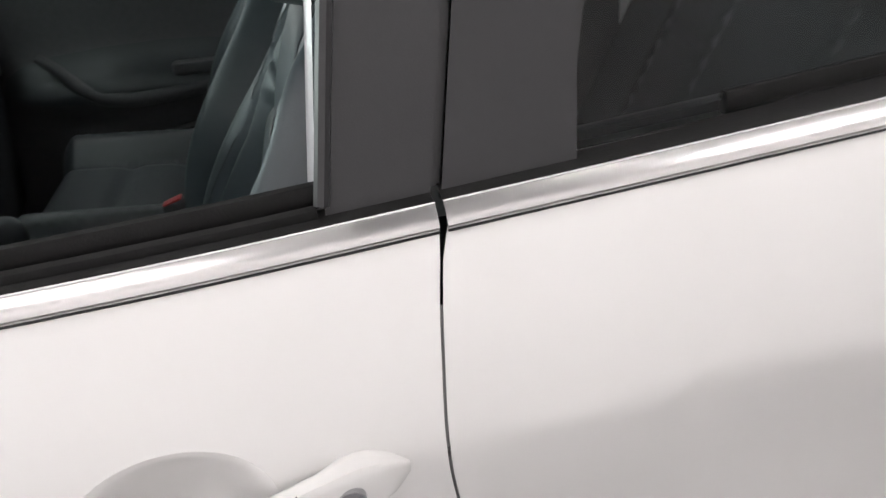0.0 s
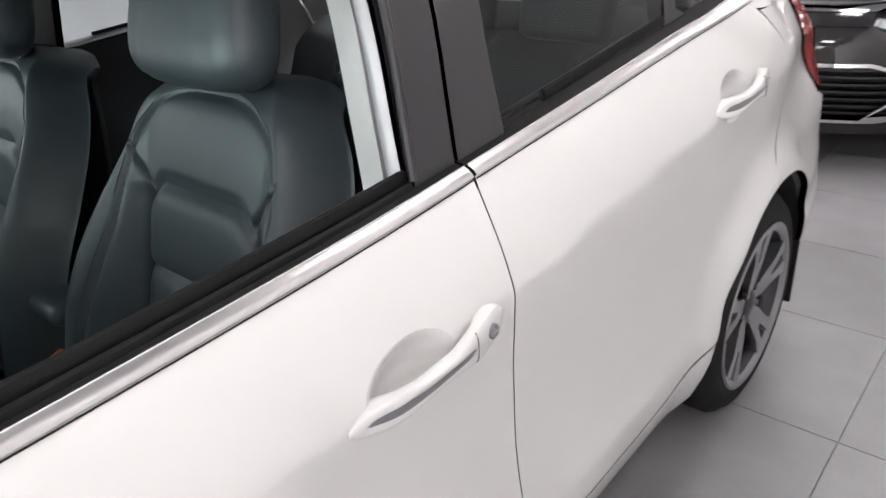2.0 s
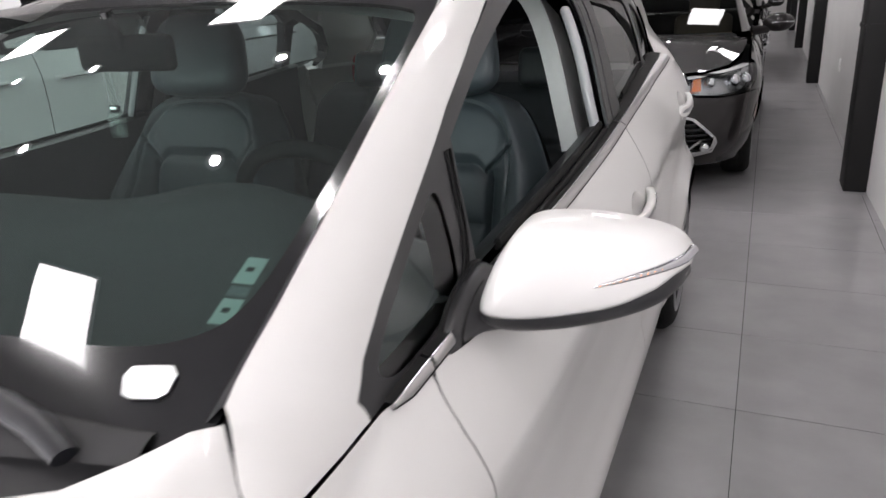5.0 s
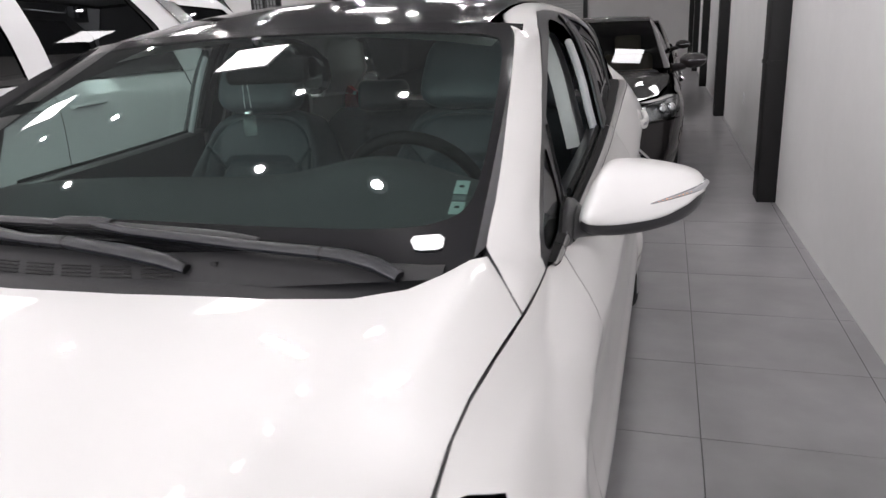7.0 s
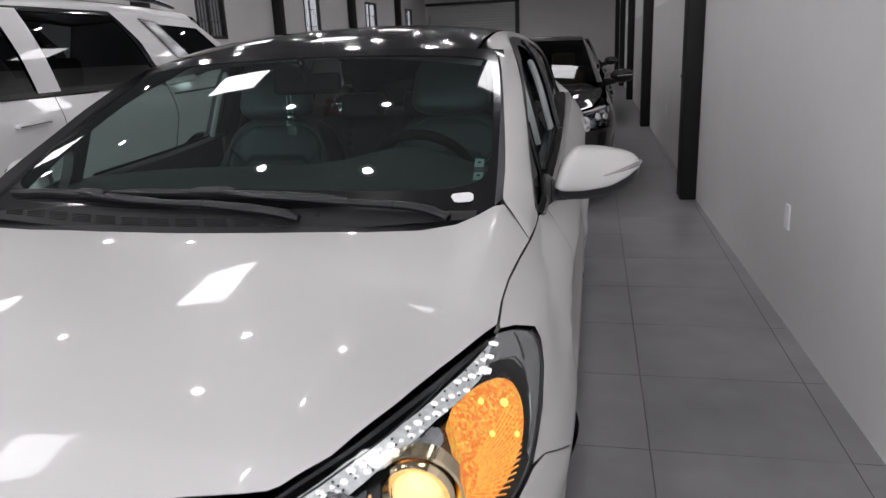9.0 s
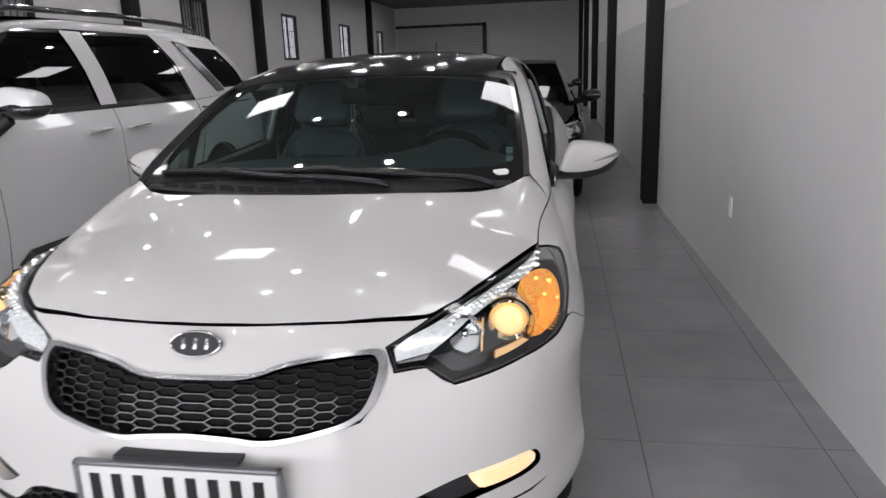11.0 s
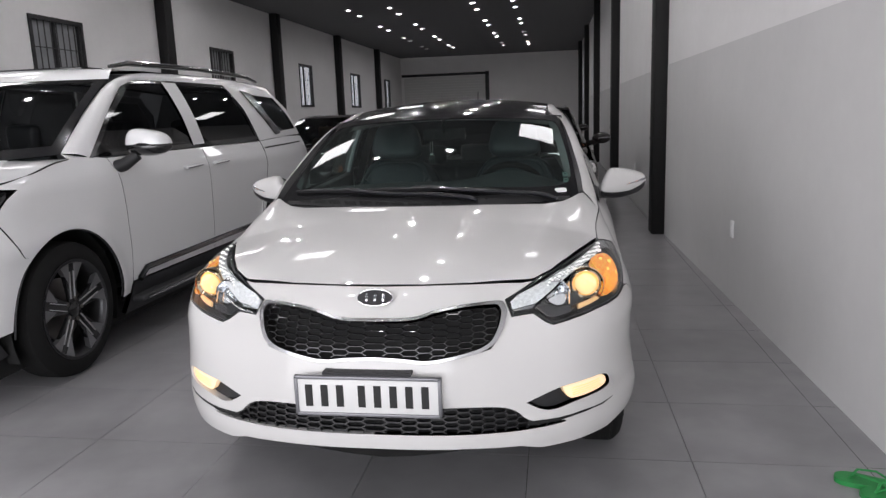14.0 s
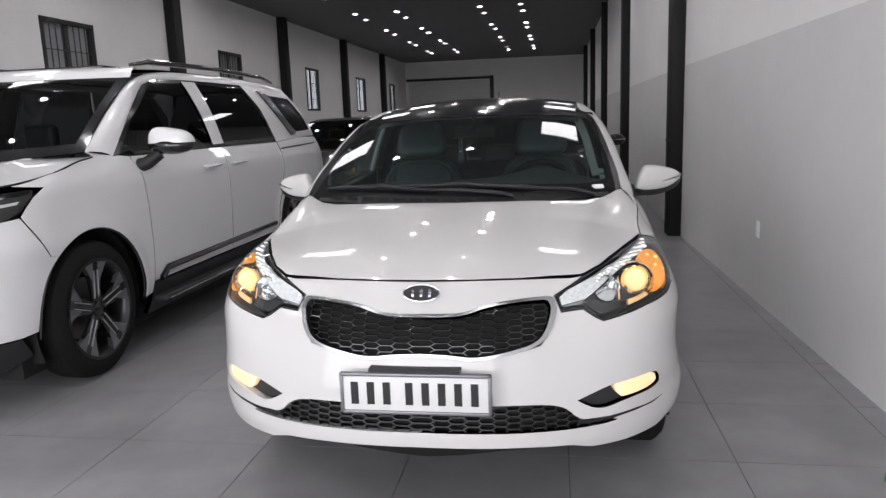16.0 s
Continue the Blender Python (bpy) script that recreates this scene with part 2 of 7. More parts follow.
def sample(loop, step, closed=True):
    """Points along a polyline at about the given step."""
    out = []
    n = len(loop)
    for i in range(n if closed else n - 1):
        a, b = Vector(loop[i]), Vector(loop[(i + 1) % n])
        k = max(1, int((b - a).length / step))
        out += [a.lerp(b, j / k) for j in range(k)]
    if not closed:
        out.append(Vector(loop[-1]))
    return out


def rounded(pts, closed=True, rounds=2, keep=()):
    """A polyline with its corners cut smooth; those numbered in keep stay."""
    pts = [Vector(p) for p in pts]
    hard = {i: True for i in keep}
    for _ in range(rounds):
        out, nhard = [], {}
        n = len(pts)
        for i in range(n):
            if hard.get(i) or (not closed and i in (0, n - 1)):
                nhard[len(out)] = True
                out.append(pts[i])
            else:
                out += [pts[i].lerp(pts[i - 1], 0.25), pts[i].lerp(pts[(i + 1) % n], 0.25)]
        pts, hard = out, nhard
    return pts


def inside(p, loop):
    x, y = p
    hit = False
    j = len(loop) - 1
    for i in range(len(loop)):
        (xi, yi), (xj, yj) = loop[i], loop[j]
        if (yi > y) != (yj > y) and x < (xj - xi) * (y - yi) / (yj - yi) + xi:
            hit = not hit
        j = i
    return hit


def panel(name, outline, surf, mat, parent=None, holes=(), step=0.03, thick=0.012, sides=(1,), label="", unit=(1.0, 1.0), lipped=True, offset=0.0, outward=None):
    """A sheet over a smooth surface, cut to an outline given in the surface's own two numbers, with its edges turned in."""
    ux, uy = unit
    loops = [[(p[0] * ux, p[1] * uy) for p in loop] for loop in (outline, *holes)]
    verts, edges = [], []
    rings = []
    for loop in loops:
        pts = sample(loop, step)
        k = len(verts)
        verts += [Vector((p[0], p[1])) for p in pts]
        edges += [(k + i, k + (i + 1) % len(pts)) for i in range(len(pts))]
        rings.append([(p[0], p[1]) for p in pts])
    xs, ys = [p[0] for p in rings[0]], [p[1] for p in rings[0]]
    nx, ny = int((max(xs) - min(xs)) / step) + 1, int((max(ys) - min(ys)) / step) + 1
    border = np.array([v for v in verts])
    for i in range(1, nx):
        for j in range(1, ny):
            p = (min(xs) + i * step + (j % 2) * step * 0.4, min(ys) + j * step)
            if inside(p, rings[0]) and not any(inside(p, r) for r in rings[1:]):
                if ((border - np.array(p)) ** 2).sum(1).min() > (0.45 * step) ** 2:
                    verts.append(Vector(p))
    v2, _, faces, *_ = delaunay_2d_cdt(verts, edges, [], 0, 1e-7)
    good = []
    for f in faces:
        c = ((v2[f[0]].x + v2[f[1]].x + v2[f[2]].x) / 3, (v2[f[0]].y + v2[f[1]].y + v2[f[2]].y) / 3)
        if inside(c, rings[0]) and not any(inside(c, r) for r in rings[1:]):
            good.append(tuple(f))
    e = 1e-3
    base, norm = [], []
    for v in v2:
        u, w = v.x / ux, v.y / uy
        p = Vector(surf(u, w))
        n = (Vector(surf(u + e, w)) - Vector(surf(u - e, w))).cross(Vector(surf(u, w + e)) - Vector(surf(u, w - e)))
        n.normalize()
        base.append(p)
        norm.append(n)
    out_dir = Vector(outward) if outward else None
    if out_dir is not None and sum((n.dot(out_dir) for n in norm)) < 0:
        norm = [-n for n in norm]
    count = {}
    for f in good:
        for a, b in ((f[0], f[1]), (f[1], f[2]), (f[2], f[0])):
            count[frozenset((a, b))] = count.get(frozenset((a, b)), 0) + 1
    rim = [tuple(k) for k, c in count.items() if c == 1 and max(abs(base[i].x) for i in k) > 1e-4]
    co, no, fa = [], [], []
    for sg in sides:
        k = len(co)
        co += [((p + n * offset).x * sg, (p + n * offset).y, (p + n * offset).z) for p, n in zip(base, norm)]
        no += [(n.x * sg, n.y, n.z) for n in norm]
        for f in good:
            a, b, c = (Vector(co[k + i]) for i in f)
            flip = (b - a).cross(c - a).dot(Vector(no[k + f[0]])) < 0
            fa.append(tuple(k + i for i in (reversed(f) if flip else f)))
        if lipped:
            for a, b in rim:
                q = len(co)
                pa, pb = base[a] + norm[a] * offset, base[b] + norm[b] * offset
                mid = (norm[a] + norm[b]) / 2
                across = (pb - pa).cross(mid).normalized() if (pb - pa).length > 1e-9 else mid
                for p in (pa, pb, pb - norm[b] * thick, pa - norm[a] * thick):
                    co.append((p.x * sg, p.y, p.z))
                    no.append((across.x * sg, across.y, across.z))
                fa.append((q, q + 1, q + 2, q + 3))
    me = bpy.data.meshes.new(name)
    me.from_pydata(co, [], fa)
    me.polygons.foreach_set("use_smooth", [True] * len(me.polygons))
    me.normals_split_custom_set_from_vertices(no)
    return mesh_ob(name, me, mat, parent, label)


def grid(name, f, nu, nv, mat, parent=None, label="", sides=(1,), closed_u=False):
    """A sheet f(u, v), both from 0 to 1."""
    bm = bmesh.new()
    for sg in sides:
        rows = [[bm.verts.new((lambda p: (p[0] * sg, p[1], p[2]))(f(i / nu, j / nv))) for j in range(nv + 1)] for i in range(nu + (0 if closed_u else 1))]
        n = len(rows)
        for i in range(n if closed_u else n - 1):
            for j in range(nv):
                q = [rows[i][j], rows[(i + 1) % n][j], rows[(i + 1) % n][j + 1], rows[i][j + 1]]
                bm.faces.new(q if sg > 0 else q[::-1])
    bmesh.ops.remove_doubles(bm, verts=bm.verts, dist=1e-6)
    return part(name, bm, mat, parent, label)


def solid(ob, thickness, offset=-1.0):
    mod = ob.modifiers.new("thickness", "SOLIDIFY")
    mod.thickness, mod.offset = thickness, offset
    return ob


def tube(bm, path, radius, n=8, cap=True, flat=1.0, up=(0, 0, 1)):
    """A round or oval bar along a path; radius may be one per point."""
    path = [Vector(p) for p in path]
    rings = []
    for i, p in enumerate(path):
        d = (path[min(i + 1, len(path) - 1)] - path[max(i - 1, 0)]).normalized()
        a = d.cross(Vector(up))
        a = (a if a.length > 1e-4 else d.cross(Vector((1, 0, 0)))).normalized()
        b = a.cross(d)
        r = radius[i] if isinstance(radius, (list, tuple)) else radius
        rings.append([bm.verts.new(p + (a * math.cos(2 * math.pi * k / n) + b * flat * math.sin(2 * math.pi * k / n)) * r) for k in range(n)])
    for r0, r1 in zip(rings, rings[1:]):
        for k in range(n):
            bm.faces.new((r0[k], r0[(k + 1) % n], r1[(k + 1) % n], r1[k]))
    if cap:
        bm.faces.new(rings[0][::-1])
        bm.faces.new(rings[-1])
    return bm


def lathe(bm, profile, n=32, axis="x", at=(0, 0, 0)):
    """Turns a profile of (along, radius) round an axis."""
    rings = []
    for a, r in profile:
        ring = []
        for k in range(n):
            c, s = math.cos(2 * math.pi * k / n) * r, math.sin(2 * math.pi * k / n) * r
            p = {"x": (a, c, s), "y": (c, a, s), "z": (c, s, a)}[axis]
            ring.append(bm.verts.new(Vector(p) + Vector(at)))
        rings.append(ring)
    for r0, r1 in zip(rings, rings[1:]):
        for k in range(n):
            bm.faces.new((r0[k], r0[(k + 1) % n], r1[(k + 1) % n], r1[k]))
    return bm


def prism(bm, loop, lo, hi, axis="y"):
    """A flat outline made solid along an axis."""
    def at(p, h):
        return {"x": (h, p[0], p[1]), "y": (p[0], h, p[1]), "z": (p[0], p[1], h)}[axis]
    a = [bm.verts.new(at(p, lo)) for p in loop]
    b = [bm.verts.new(at(p, hi)) for p in loop]
    bm.faces.new(a)
    bm.faces.new(b[::-1])
    for i in range(len(loop)):
        j = (i + 1) % len(loop)
        bm.faces.new((a[i], b[i], b[j], a[j]))
    return bm




def smooth(a, b, x):
    t = min(max((x - a) / (b - a), 0.0), 1.0)
    return t * t * (3 - 2 * t)


def curve(*pts):
    """A smooth function through the points (x, value)."""
    xs = [p[0] for p in pts]
    vs = [p[1] for p in pts]
    n = len(xs)
    d = [(vs[i + 1] - vs[i]) / (xs[i + 1] - xs[i]) for i in range(n - 1)]
    m = [d[0]] + [0.0 if d[i - 1] * d[i] <= 0 else 2 * d[i - 1] * d[i] / (d[i - 1] + d[i]) for i in range(1, n - 1)] + [d[-1]]

    def f(x):
        if x <= xs[0]:
            return vs[0] + m[0] * (x - xs[0])
        if x >= xs[-1]:
            return vs[-1] + m[-1] * (x - xs[-1])
        i = next(k for k in range(n - 1) if x < xs[k + 1])
        h = xs[i + 1] - xs[i]
        t = (x - xs[i]) / h
        return ((1 + 2 * t) * (1 - t) ** 2 * vs[i] + t * (1 - t) ** 2 * h * m[i]
                + t * t * (3 - 2 * t) * vs[i + 1] + t * t * (t - 1) * h * m[i + 1])
    return f


# The hatchback's skin. x: half width, y: from the number plate to the tail, z: up.
section = curve((0.16, 0.775), (0.22, 0.815), (0.30, 0.848), (0.37, 0.866), (0.42, 0.870), (0.50, 0.857), (0.62, 0.848), (0.75, 0.854),
                (0.85, 0.8668), (0.880, 0.8702), (0.888, 0.8704), (0.898, 0.8680), (0.92, 0.8600), (0.95, 0.846), (1.00, 0.815), (1.03, 0.792), (1.06, 0.765), (1.10, 0.72))
width = curve((0.3, 0.925), (0.8, 0.965), (1.2, 0.985), (1.7, 1.0), (2.5, 1.0), (3.2, 0.995), (3.6, 0.988), (3.95, 0.960), (4.2, 0.925), (4.35, 0.87))
lift = curve((0.3, -0.26), (0.6, -0.215), (0.86, -0.175), (1.1, -0.115), (1.3, -0.066), (1.7, -0.045), (2.5, 0.0), (3.1, 0.05), (3.4, 0.07), (4.2, 0.07))
nose = curve((0.16, 0.10), (0.22, 0.045), (0.28, 0.01), (0.34, 0.0), (0.45, 0.012), (0.60, 0.04), (0.70, 0.08), (0.80, 0.145), (0.86, 0.21), (0.95, 0.38))
corner = curve((0.2, 0.62), (0.35, 0.70), (0.55, 0.78), (0.75, 0.85), (0.95, 0.85))
POW = 2.35
HUB_F, HUB_R, HUB_Z = 0.877, 3.577, 0.313


def flank(y, z):
    """Half width of the straight part of the body side."""
    w = min(max((z - 0.3) / 0.5, 0.0), 1.0)
    x = section(z - lift(y) * w * w * (3 - 2 * w)) * width(y)
    for hub in (HUB_F, HUB_R):
        r = math.hypot(y - hub, z - HUB_Z)
        behind = hub == HUB_R and y > hub and r > 0.37
        x += (0.018 + (0.024 * smooth(0.46, 0.60, z) if hub == HUB_R else 0.0)) * math.exp(-((r - 0.37) / (0.06 + 0.17 * (1 - smooth(0.55, 0.68, z)) if behind else 0.06)) ** 2)
    # the body draws in over the rear wheel towards the tail lamps
    x *= 1 - 0.080 * smooth(0.68, 0.95, z) * smooth(3.45, 4.0, y)
    # fuller bumper corners below the lamps
    g = min(max((0.76 - z) / 0.18, 0.0), 1.0)
    x *= 1 + 0.019 * (1 - smooth(0.86, 0.94, z)) * (1 - smooth(0.95, 1.35, y))
    return x + 0.042 * math.exp(-((y - 0.66) / 0.30) ** 2) * g * g * (3 - 2 * g)


# the bumper's corners are squarer in plan towards the lamps
square = curve((0.30, 2.35), (0.40, 2.45), (0.50, 2.85), (0.62, 3.05), (0.72, 3.25), (0.80, 3.6), (0.85, 3.2), (0.89, 2.35), (0.95, 2.35))


def skin(s, z):
    """Round the nose: s from 0 at the middle to 1 where the flank begins, then metres along it."""
    y0, d = nose(z), corner(z)
    if s <= 1:
        q = math.sin(max(s, 0.0) * math.pi / 2) ** (2 / POW)
        p = POW + (square(min(max(z, 0.3), 0.95)) - POW) * smooth(0.45, 0.9, q)
        return flank(y0 + d, z) * q, y0 + d * (1 - max(1 - q ** p, 0.0) ** (1 / p)), z
    return flank(y0 + d + s - 1, z), y0 + d + s - 1, z


def s_of_y(y, z):
    y0, d = nose(z), corner(z)
    if y >= y0 + d:
        return 1 + y - y0 - d
    lo, hi = 0.0, 1.0
    for _ in range(24):
        m = (lo + hi) / 2
        lo, hi = (m, hi) if skin(m, z)[1] < y else (lo, m)
    return (lo + hi) / 2


# ---- the hall ----
XR, XL, YB, YF, ZC = 1.81, -6.76, 33.0, -5.5, 4.15
T = 0.2


def structure(ob, label=""):
    return tagged(ob, label, "", "", "structure")


floor = structure(bx("floor", (XL - T, YF - T, -0.12), (XR + T, YB + T, -0.006), GROUT), "large grey porcelain floor tiles with thin dark joints")
LINE = 1.815
# the first bay of the east wall stands a little askew to the columns
def east_x(y):
    return 1.785 + (5.92 - y) * 0.0165 if y < 5.92 else 1.785 + (y - 5.92) * 0.001


def east(z0, z1, back=0.0):
    plan = [(east_x(YF) + back, YF), (east_x(5.92) + back, 5.92), (east_x(YB) + back, YB), (2.25, YB), (2.25, YF)]
    bm = bmesh.new()
    lo, hi = ([bm.verts.new((x, y, z)) for x, y in plan] for z in (z0, z1))
    bm.faces.new(lo)
    bm.faces.new(hi[::-1])
    for i in range(5):
        bm.faces.new((lo[i], hi[i], hi[(i + 1) % 5], lo[(i + 1) % 5]))
    bmesh.ops.recalc_face_normals(bm, faces=bm.faces)
    return bm


wall_r = structure(part("wall_east", east(-0.006, LINE), WALL_GREY, smooth=False), "pale grey painted lower half of a white wall")
part("upper_wall", east(LINE, ZC, 0.002), WALL_WHITE, wall_r, "white painted upper wall", smooth=False)

FROSTED = material("frosted_window_pane", (0.34, 0.35, 0.36), 0.25, vary=0.12, grain=6, stain=0.15)
SKY_PANE = glow("daylit_window_pane", (0.92, 0.95, 1.0), 1.0, 0.2, 3)
# west wall with barred windows
wins = [(1.85, 3.05), (7.40, 8.60), (12.9, 14.05), (18.45, 19.6), (23.9, 25.2), (29.3, 30.4)]
WZ0, WZ1 = 1.763, 3.008
wall_l = structure(bx("wall_west", (XL - T, YF, -0.006), (XL, YB, WZ0), WALL_WHITE), "white painted wall with small barred windows")
bm = box(bmesh.new(), (XL - T, YF, WZ1), (XL, YB, ZC))
edges_y = [YF] + [v for w in wins for v in w] + [YB]
for a, b in zip(edges_y[::2], edges_y[1::2]):
    box(bm, (XL - T, a, WZ0), (XL, b, WZ1))
part("upper_wall", bm, WALL_WHITE, wall_l)
structure(bx("wall_north", (XL - T, YB, -0.006), (XR + T, YB + T, ZC), WALL_WHITE), "white painted end wall")
structure(bx("ceiling", (XL - T, YF - T, ZC), (XR + T, YB + T, ZC + T), CEILING), "dark grey flat ceiling")
structure(bx("wall_south", (XL - T, YF - T, 3.4), (XR + T, YF, ZC), WALL_WHITE), "white wall over the open shop front")
for k, (a, b) in enumerate(((XL - T, XL + 0.4), (XR - 0.3, XR + T))):
    structure(bx(f"wall_{5 + k}", (a, YF - T, -0.006), (b, YF, 3.4), WALL_WHITE), "white wall beside the shop front")
structure(bx("ground", (-60, -80, -0.3), (60, YF - T, -0.13), material("grey_pavement", (0.25, 0.25, 0.24), 0.8, vary=0.1, grain=4, stain=0.2)), "grey street paving outside")

# end wall: a wide roller shutter in a dark frame
sh = structure(new("door_1"), "pale roller shutter in a dark steel frame")
for i in range(26):
    bx("slat", (-6.6, YB - 0.07, 0.02 + i * 0.122), (-2.61, YB - 0.02, 0.132 + i * 0.122), SHUTTER, sh, 0.012)
bx("door_frame", (-2.61, YB - 0.14, 0), (-2.43, YB - 0.002, 3.37), FRAME_DARK, sh)
bx("door_frame", (-6.7, YB - 0.14, 3.23), (-2.43, YB - 0.003, 3.35), FRAME_DARK, sh)

for k, (a, b) in enumerate(wins):
    w = structure(new(f"window_{k + 1}"), "small window with a dark frame and vertical security bars")
    for lo, hi in (((XL - 0.12, a, WZ0), (XL + 0.02, a + 0.06, WZ1)), ((XL - 0.12, b - 0.06, WZ0), (XL + 0.02, b, WZ1)),
                   ((XL - 0.12, a, WZ1 - 0.06), (XL + 0.022, b, WZ1)), ((XL - 0.12, a, WZ0), (XL + 0.022, b, WZ0 + 0.06)),
                   ((XL - 0.10, (a + b) / 2 - 0.03, WZ0), (XL - 0.04, (a + b) / 2 + 0.03, WZ1))):
        bx("window_frame", lo, hi, FRAME_DARK, w)
    for i in range(9):
        y = a + (b - a) * (i + 0.5) / 9
        part("bar", tube(bmesh.new(), [(XL - 0.005, y, WZ0), (XL - 0.005, y, WZ1)], 0.009, 6), FRAME_DARK, w)
    for z in (WZ0 + 0.35, WZ0 + 0.8):
        part("bar", tube(bmesh.new(), [(XL - 0.005, a, z), (XL - 0.005, b, z)], 0.008, 6), FRAME_DARK, w)
    bx("pane", (XL - 0.085, a + 0.05, WZ0 + 0.05), (XL - 0.075, b - 0.05, WZ1 - 0.05), SKY_PANE if k > 2 else FROSTED, w)


def column(x0, x1, y0, y1):
    bm = box(bmesh.new(), (x0, y0, 0), (x1, y1, ZC), 0.006)
    c = part("column", bm, COLUMN_BLACK)
    box_band = box(bmesh.new(), (x0 - 0.006, y0 - 0.006, 1.03), (x1 + 0.006, y1 + 0.006, 1.055))
    part("weld_band", box_band, COLUMN_BLACK, c)
    return tagged(c, "black painted steel column standing against the wall", "column", "columns along the walls")


for i in range(6):
    column(XR - 0.16, XR + 0.01, 5.92 + 5.66 * i - 0.0, 5.92 + 5.66 * i + 0.28)
for i in range(6):
    column(XL + 0.003, XL + 0.2, 5.2 + 5.62 * i, 5.2 + 5.62 * i + 0.28)


def outlet(y, z):
    o = thing("wall_switch", "white plastic switch plate on the grey wall", "wall switch", (east_x(y), y, z), group="switch plates")
    bx("plate", (-0.011, -0.038, -0.06), (-0.0005, 0.038, 0.06), SWITCH, o, 0.004)
    bx("rocker", (-0.015, -0.014, -0.03), (-0.0105, 0.014, 0.03), SWITCH, o, 0.002)


outlet(3.13, 0.515)
outlet(8.8, 0.52)


# ceiling lamps
def downlight(x, y):
    d = thing("downlight", "small round white ceiling downlight", "downlight", (x, y, ZC), group="ceiling downlights")
    part("rim", lathe(bmesh.new(), [(-0.001, 0.085), (-0.014, 0.085), (-0.014, 0.052), (-0.004, 0.047)], 20, "z"), SWITCH, d)
    bm = bmesh.new()
    bmesh.ops.create_circle(bm, cap_ends=True, radius=0.046, segments=20, matrix=Matrix.Translation((0, 0, -0.006)))
    part("lens", bm, LED, d)
    return d


first = None
for y in [2.3 + 3.6 * k + e for k in range(-2, 8) for e in (0.0, 1.15)]:
    for x in (-4.69, -3.57, -1.42, -0.385):
        if first is None:
            first = downlight(x, y)
        else:
            copy_thing(first, pose(x, y, ZC))


def light_panel(x, y):
    p = thing("ceiling_panel_light", "square white ceiling panel light, lit", "panel light", (x, y, ZC), group="ceiling panel lights")
    bx("frame", (-0.31, -0.31, -0.03), (0.31, 0.31, -0.001), SWITCH, p, 0.004)
    bx("diffuser", (-0.29, -0.29, -0.034), (0.29, 0.29, -0.028), PANEL, p)


for y in (-2.6, 0.9, 4.4, 8.0, 11.6):
    for x in (0.86, -2.35, -5.35):
        light_panel(x, y)

# daylight from the open shop front
day = bpy.data.lights.new("shop_front_daylight", "AREA")
day.shape, day.size, day.size_y, day.energy, day.color = "RECTANGLE", 7.4, 3.2, 500.0, (1.0, 0.985, 0.99)
new("shop_front_daylight", day).matrix_basis = look((-2.3, YF + 0.05, 1.75), (-2.3, 5.0, 1.6))


# hood: a crowned sheet over the plan
hood_mid = curve((0.17, 0.828), (0.22, 0.848), (0.32, 0.884), (0.5, 0.928), (0.75, 0.970), (0.94, 0.998), (1.2, 1.022))


WING_TOP = ((0.72, 0.892), (0.79, 0.915), (0.852, 0.930), (0.94, 0.944), (1.03, 0.952), (1.09, 0.955))
hood_x = curve((0.17, 0.43), (0.262, 0.508), (0.325, 0.570), (0.437, 0.628), (0.575, 0.687), *[(y, skin(s_of_y(y, z), z)[0]) for y, z in WING_TOP])
hood_z = curve((0.17, 0.79), (0.262, 0.826), (0.325, 0.851), (0.437, 0.872), (0.575, 0.885), *WING_TOP)


full = curve((0.3, 2.3), (0.6, 2.5), (0.9, 3.5), (1.12, 6.0))


def hood_at(x, y):
    a = abs(x) / hood_x(y)
    # a soft pressed ridge runs from the screen's corners to the headlamps
    ridge = 0.006 * math.exp(-((abs(x) - (0.60 - 0.16 * (1.0 - y))) / 0.05) ** 2)
    # towards the screen the hood stays full and rises into the pillars' feet
    rise = 0.060 * smooth(0.6, 1.13, y) * math.exp(-((abs(x) - 0.72) / 0.065) ** 2) * max(0.0, 1 - a ** 14)
    return x, y, hood_mid(y) - (hood_mid(y) - hood_z(y)) * a ** full(y) + ridge * max(0.0, 1 - a ** 8) + rise


# greenhouse: the glass side leans in
green = curve((0.93, 0.785), (1.00, 0.770), (1.05, 0.757), (1.10, 0.743), (1.18, 0.722), (1.25, 0.699), (1.32, 0.668), (1.38, 0.620), (1.42, 0.57))
taper = curve((1.2, 1.0), (2.6, 1.0), (3.2, 0.985), (3.7, 0.93), (4.1, 0.86))
belt = curve((1.2, 0.962), (1.26, 0.968), (1.5, 0.985), (2.0, 1.006), (2.28, 1.021), (2.5, 1.038), (2.8, 1.064), (3.1, 1.091), (3.36, 1.111), (3.5, 1.12))
roof_mid = curve((1.7, 1.335), (1.8, 1.378), (2.0, 1.428), (2.2, 1.456), (2.5, 1.470), (2.9, 1.464), (3.4, 1.425), (3.8, 1.355))


def glasshouse(y, z):
    return green(z) * taper(y), y, z


def roof_at(x, y):
    return x, y, roof_mid(y) - 0.05 * (abs(x) / 0.6) ** 2.2


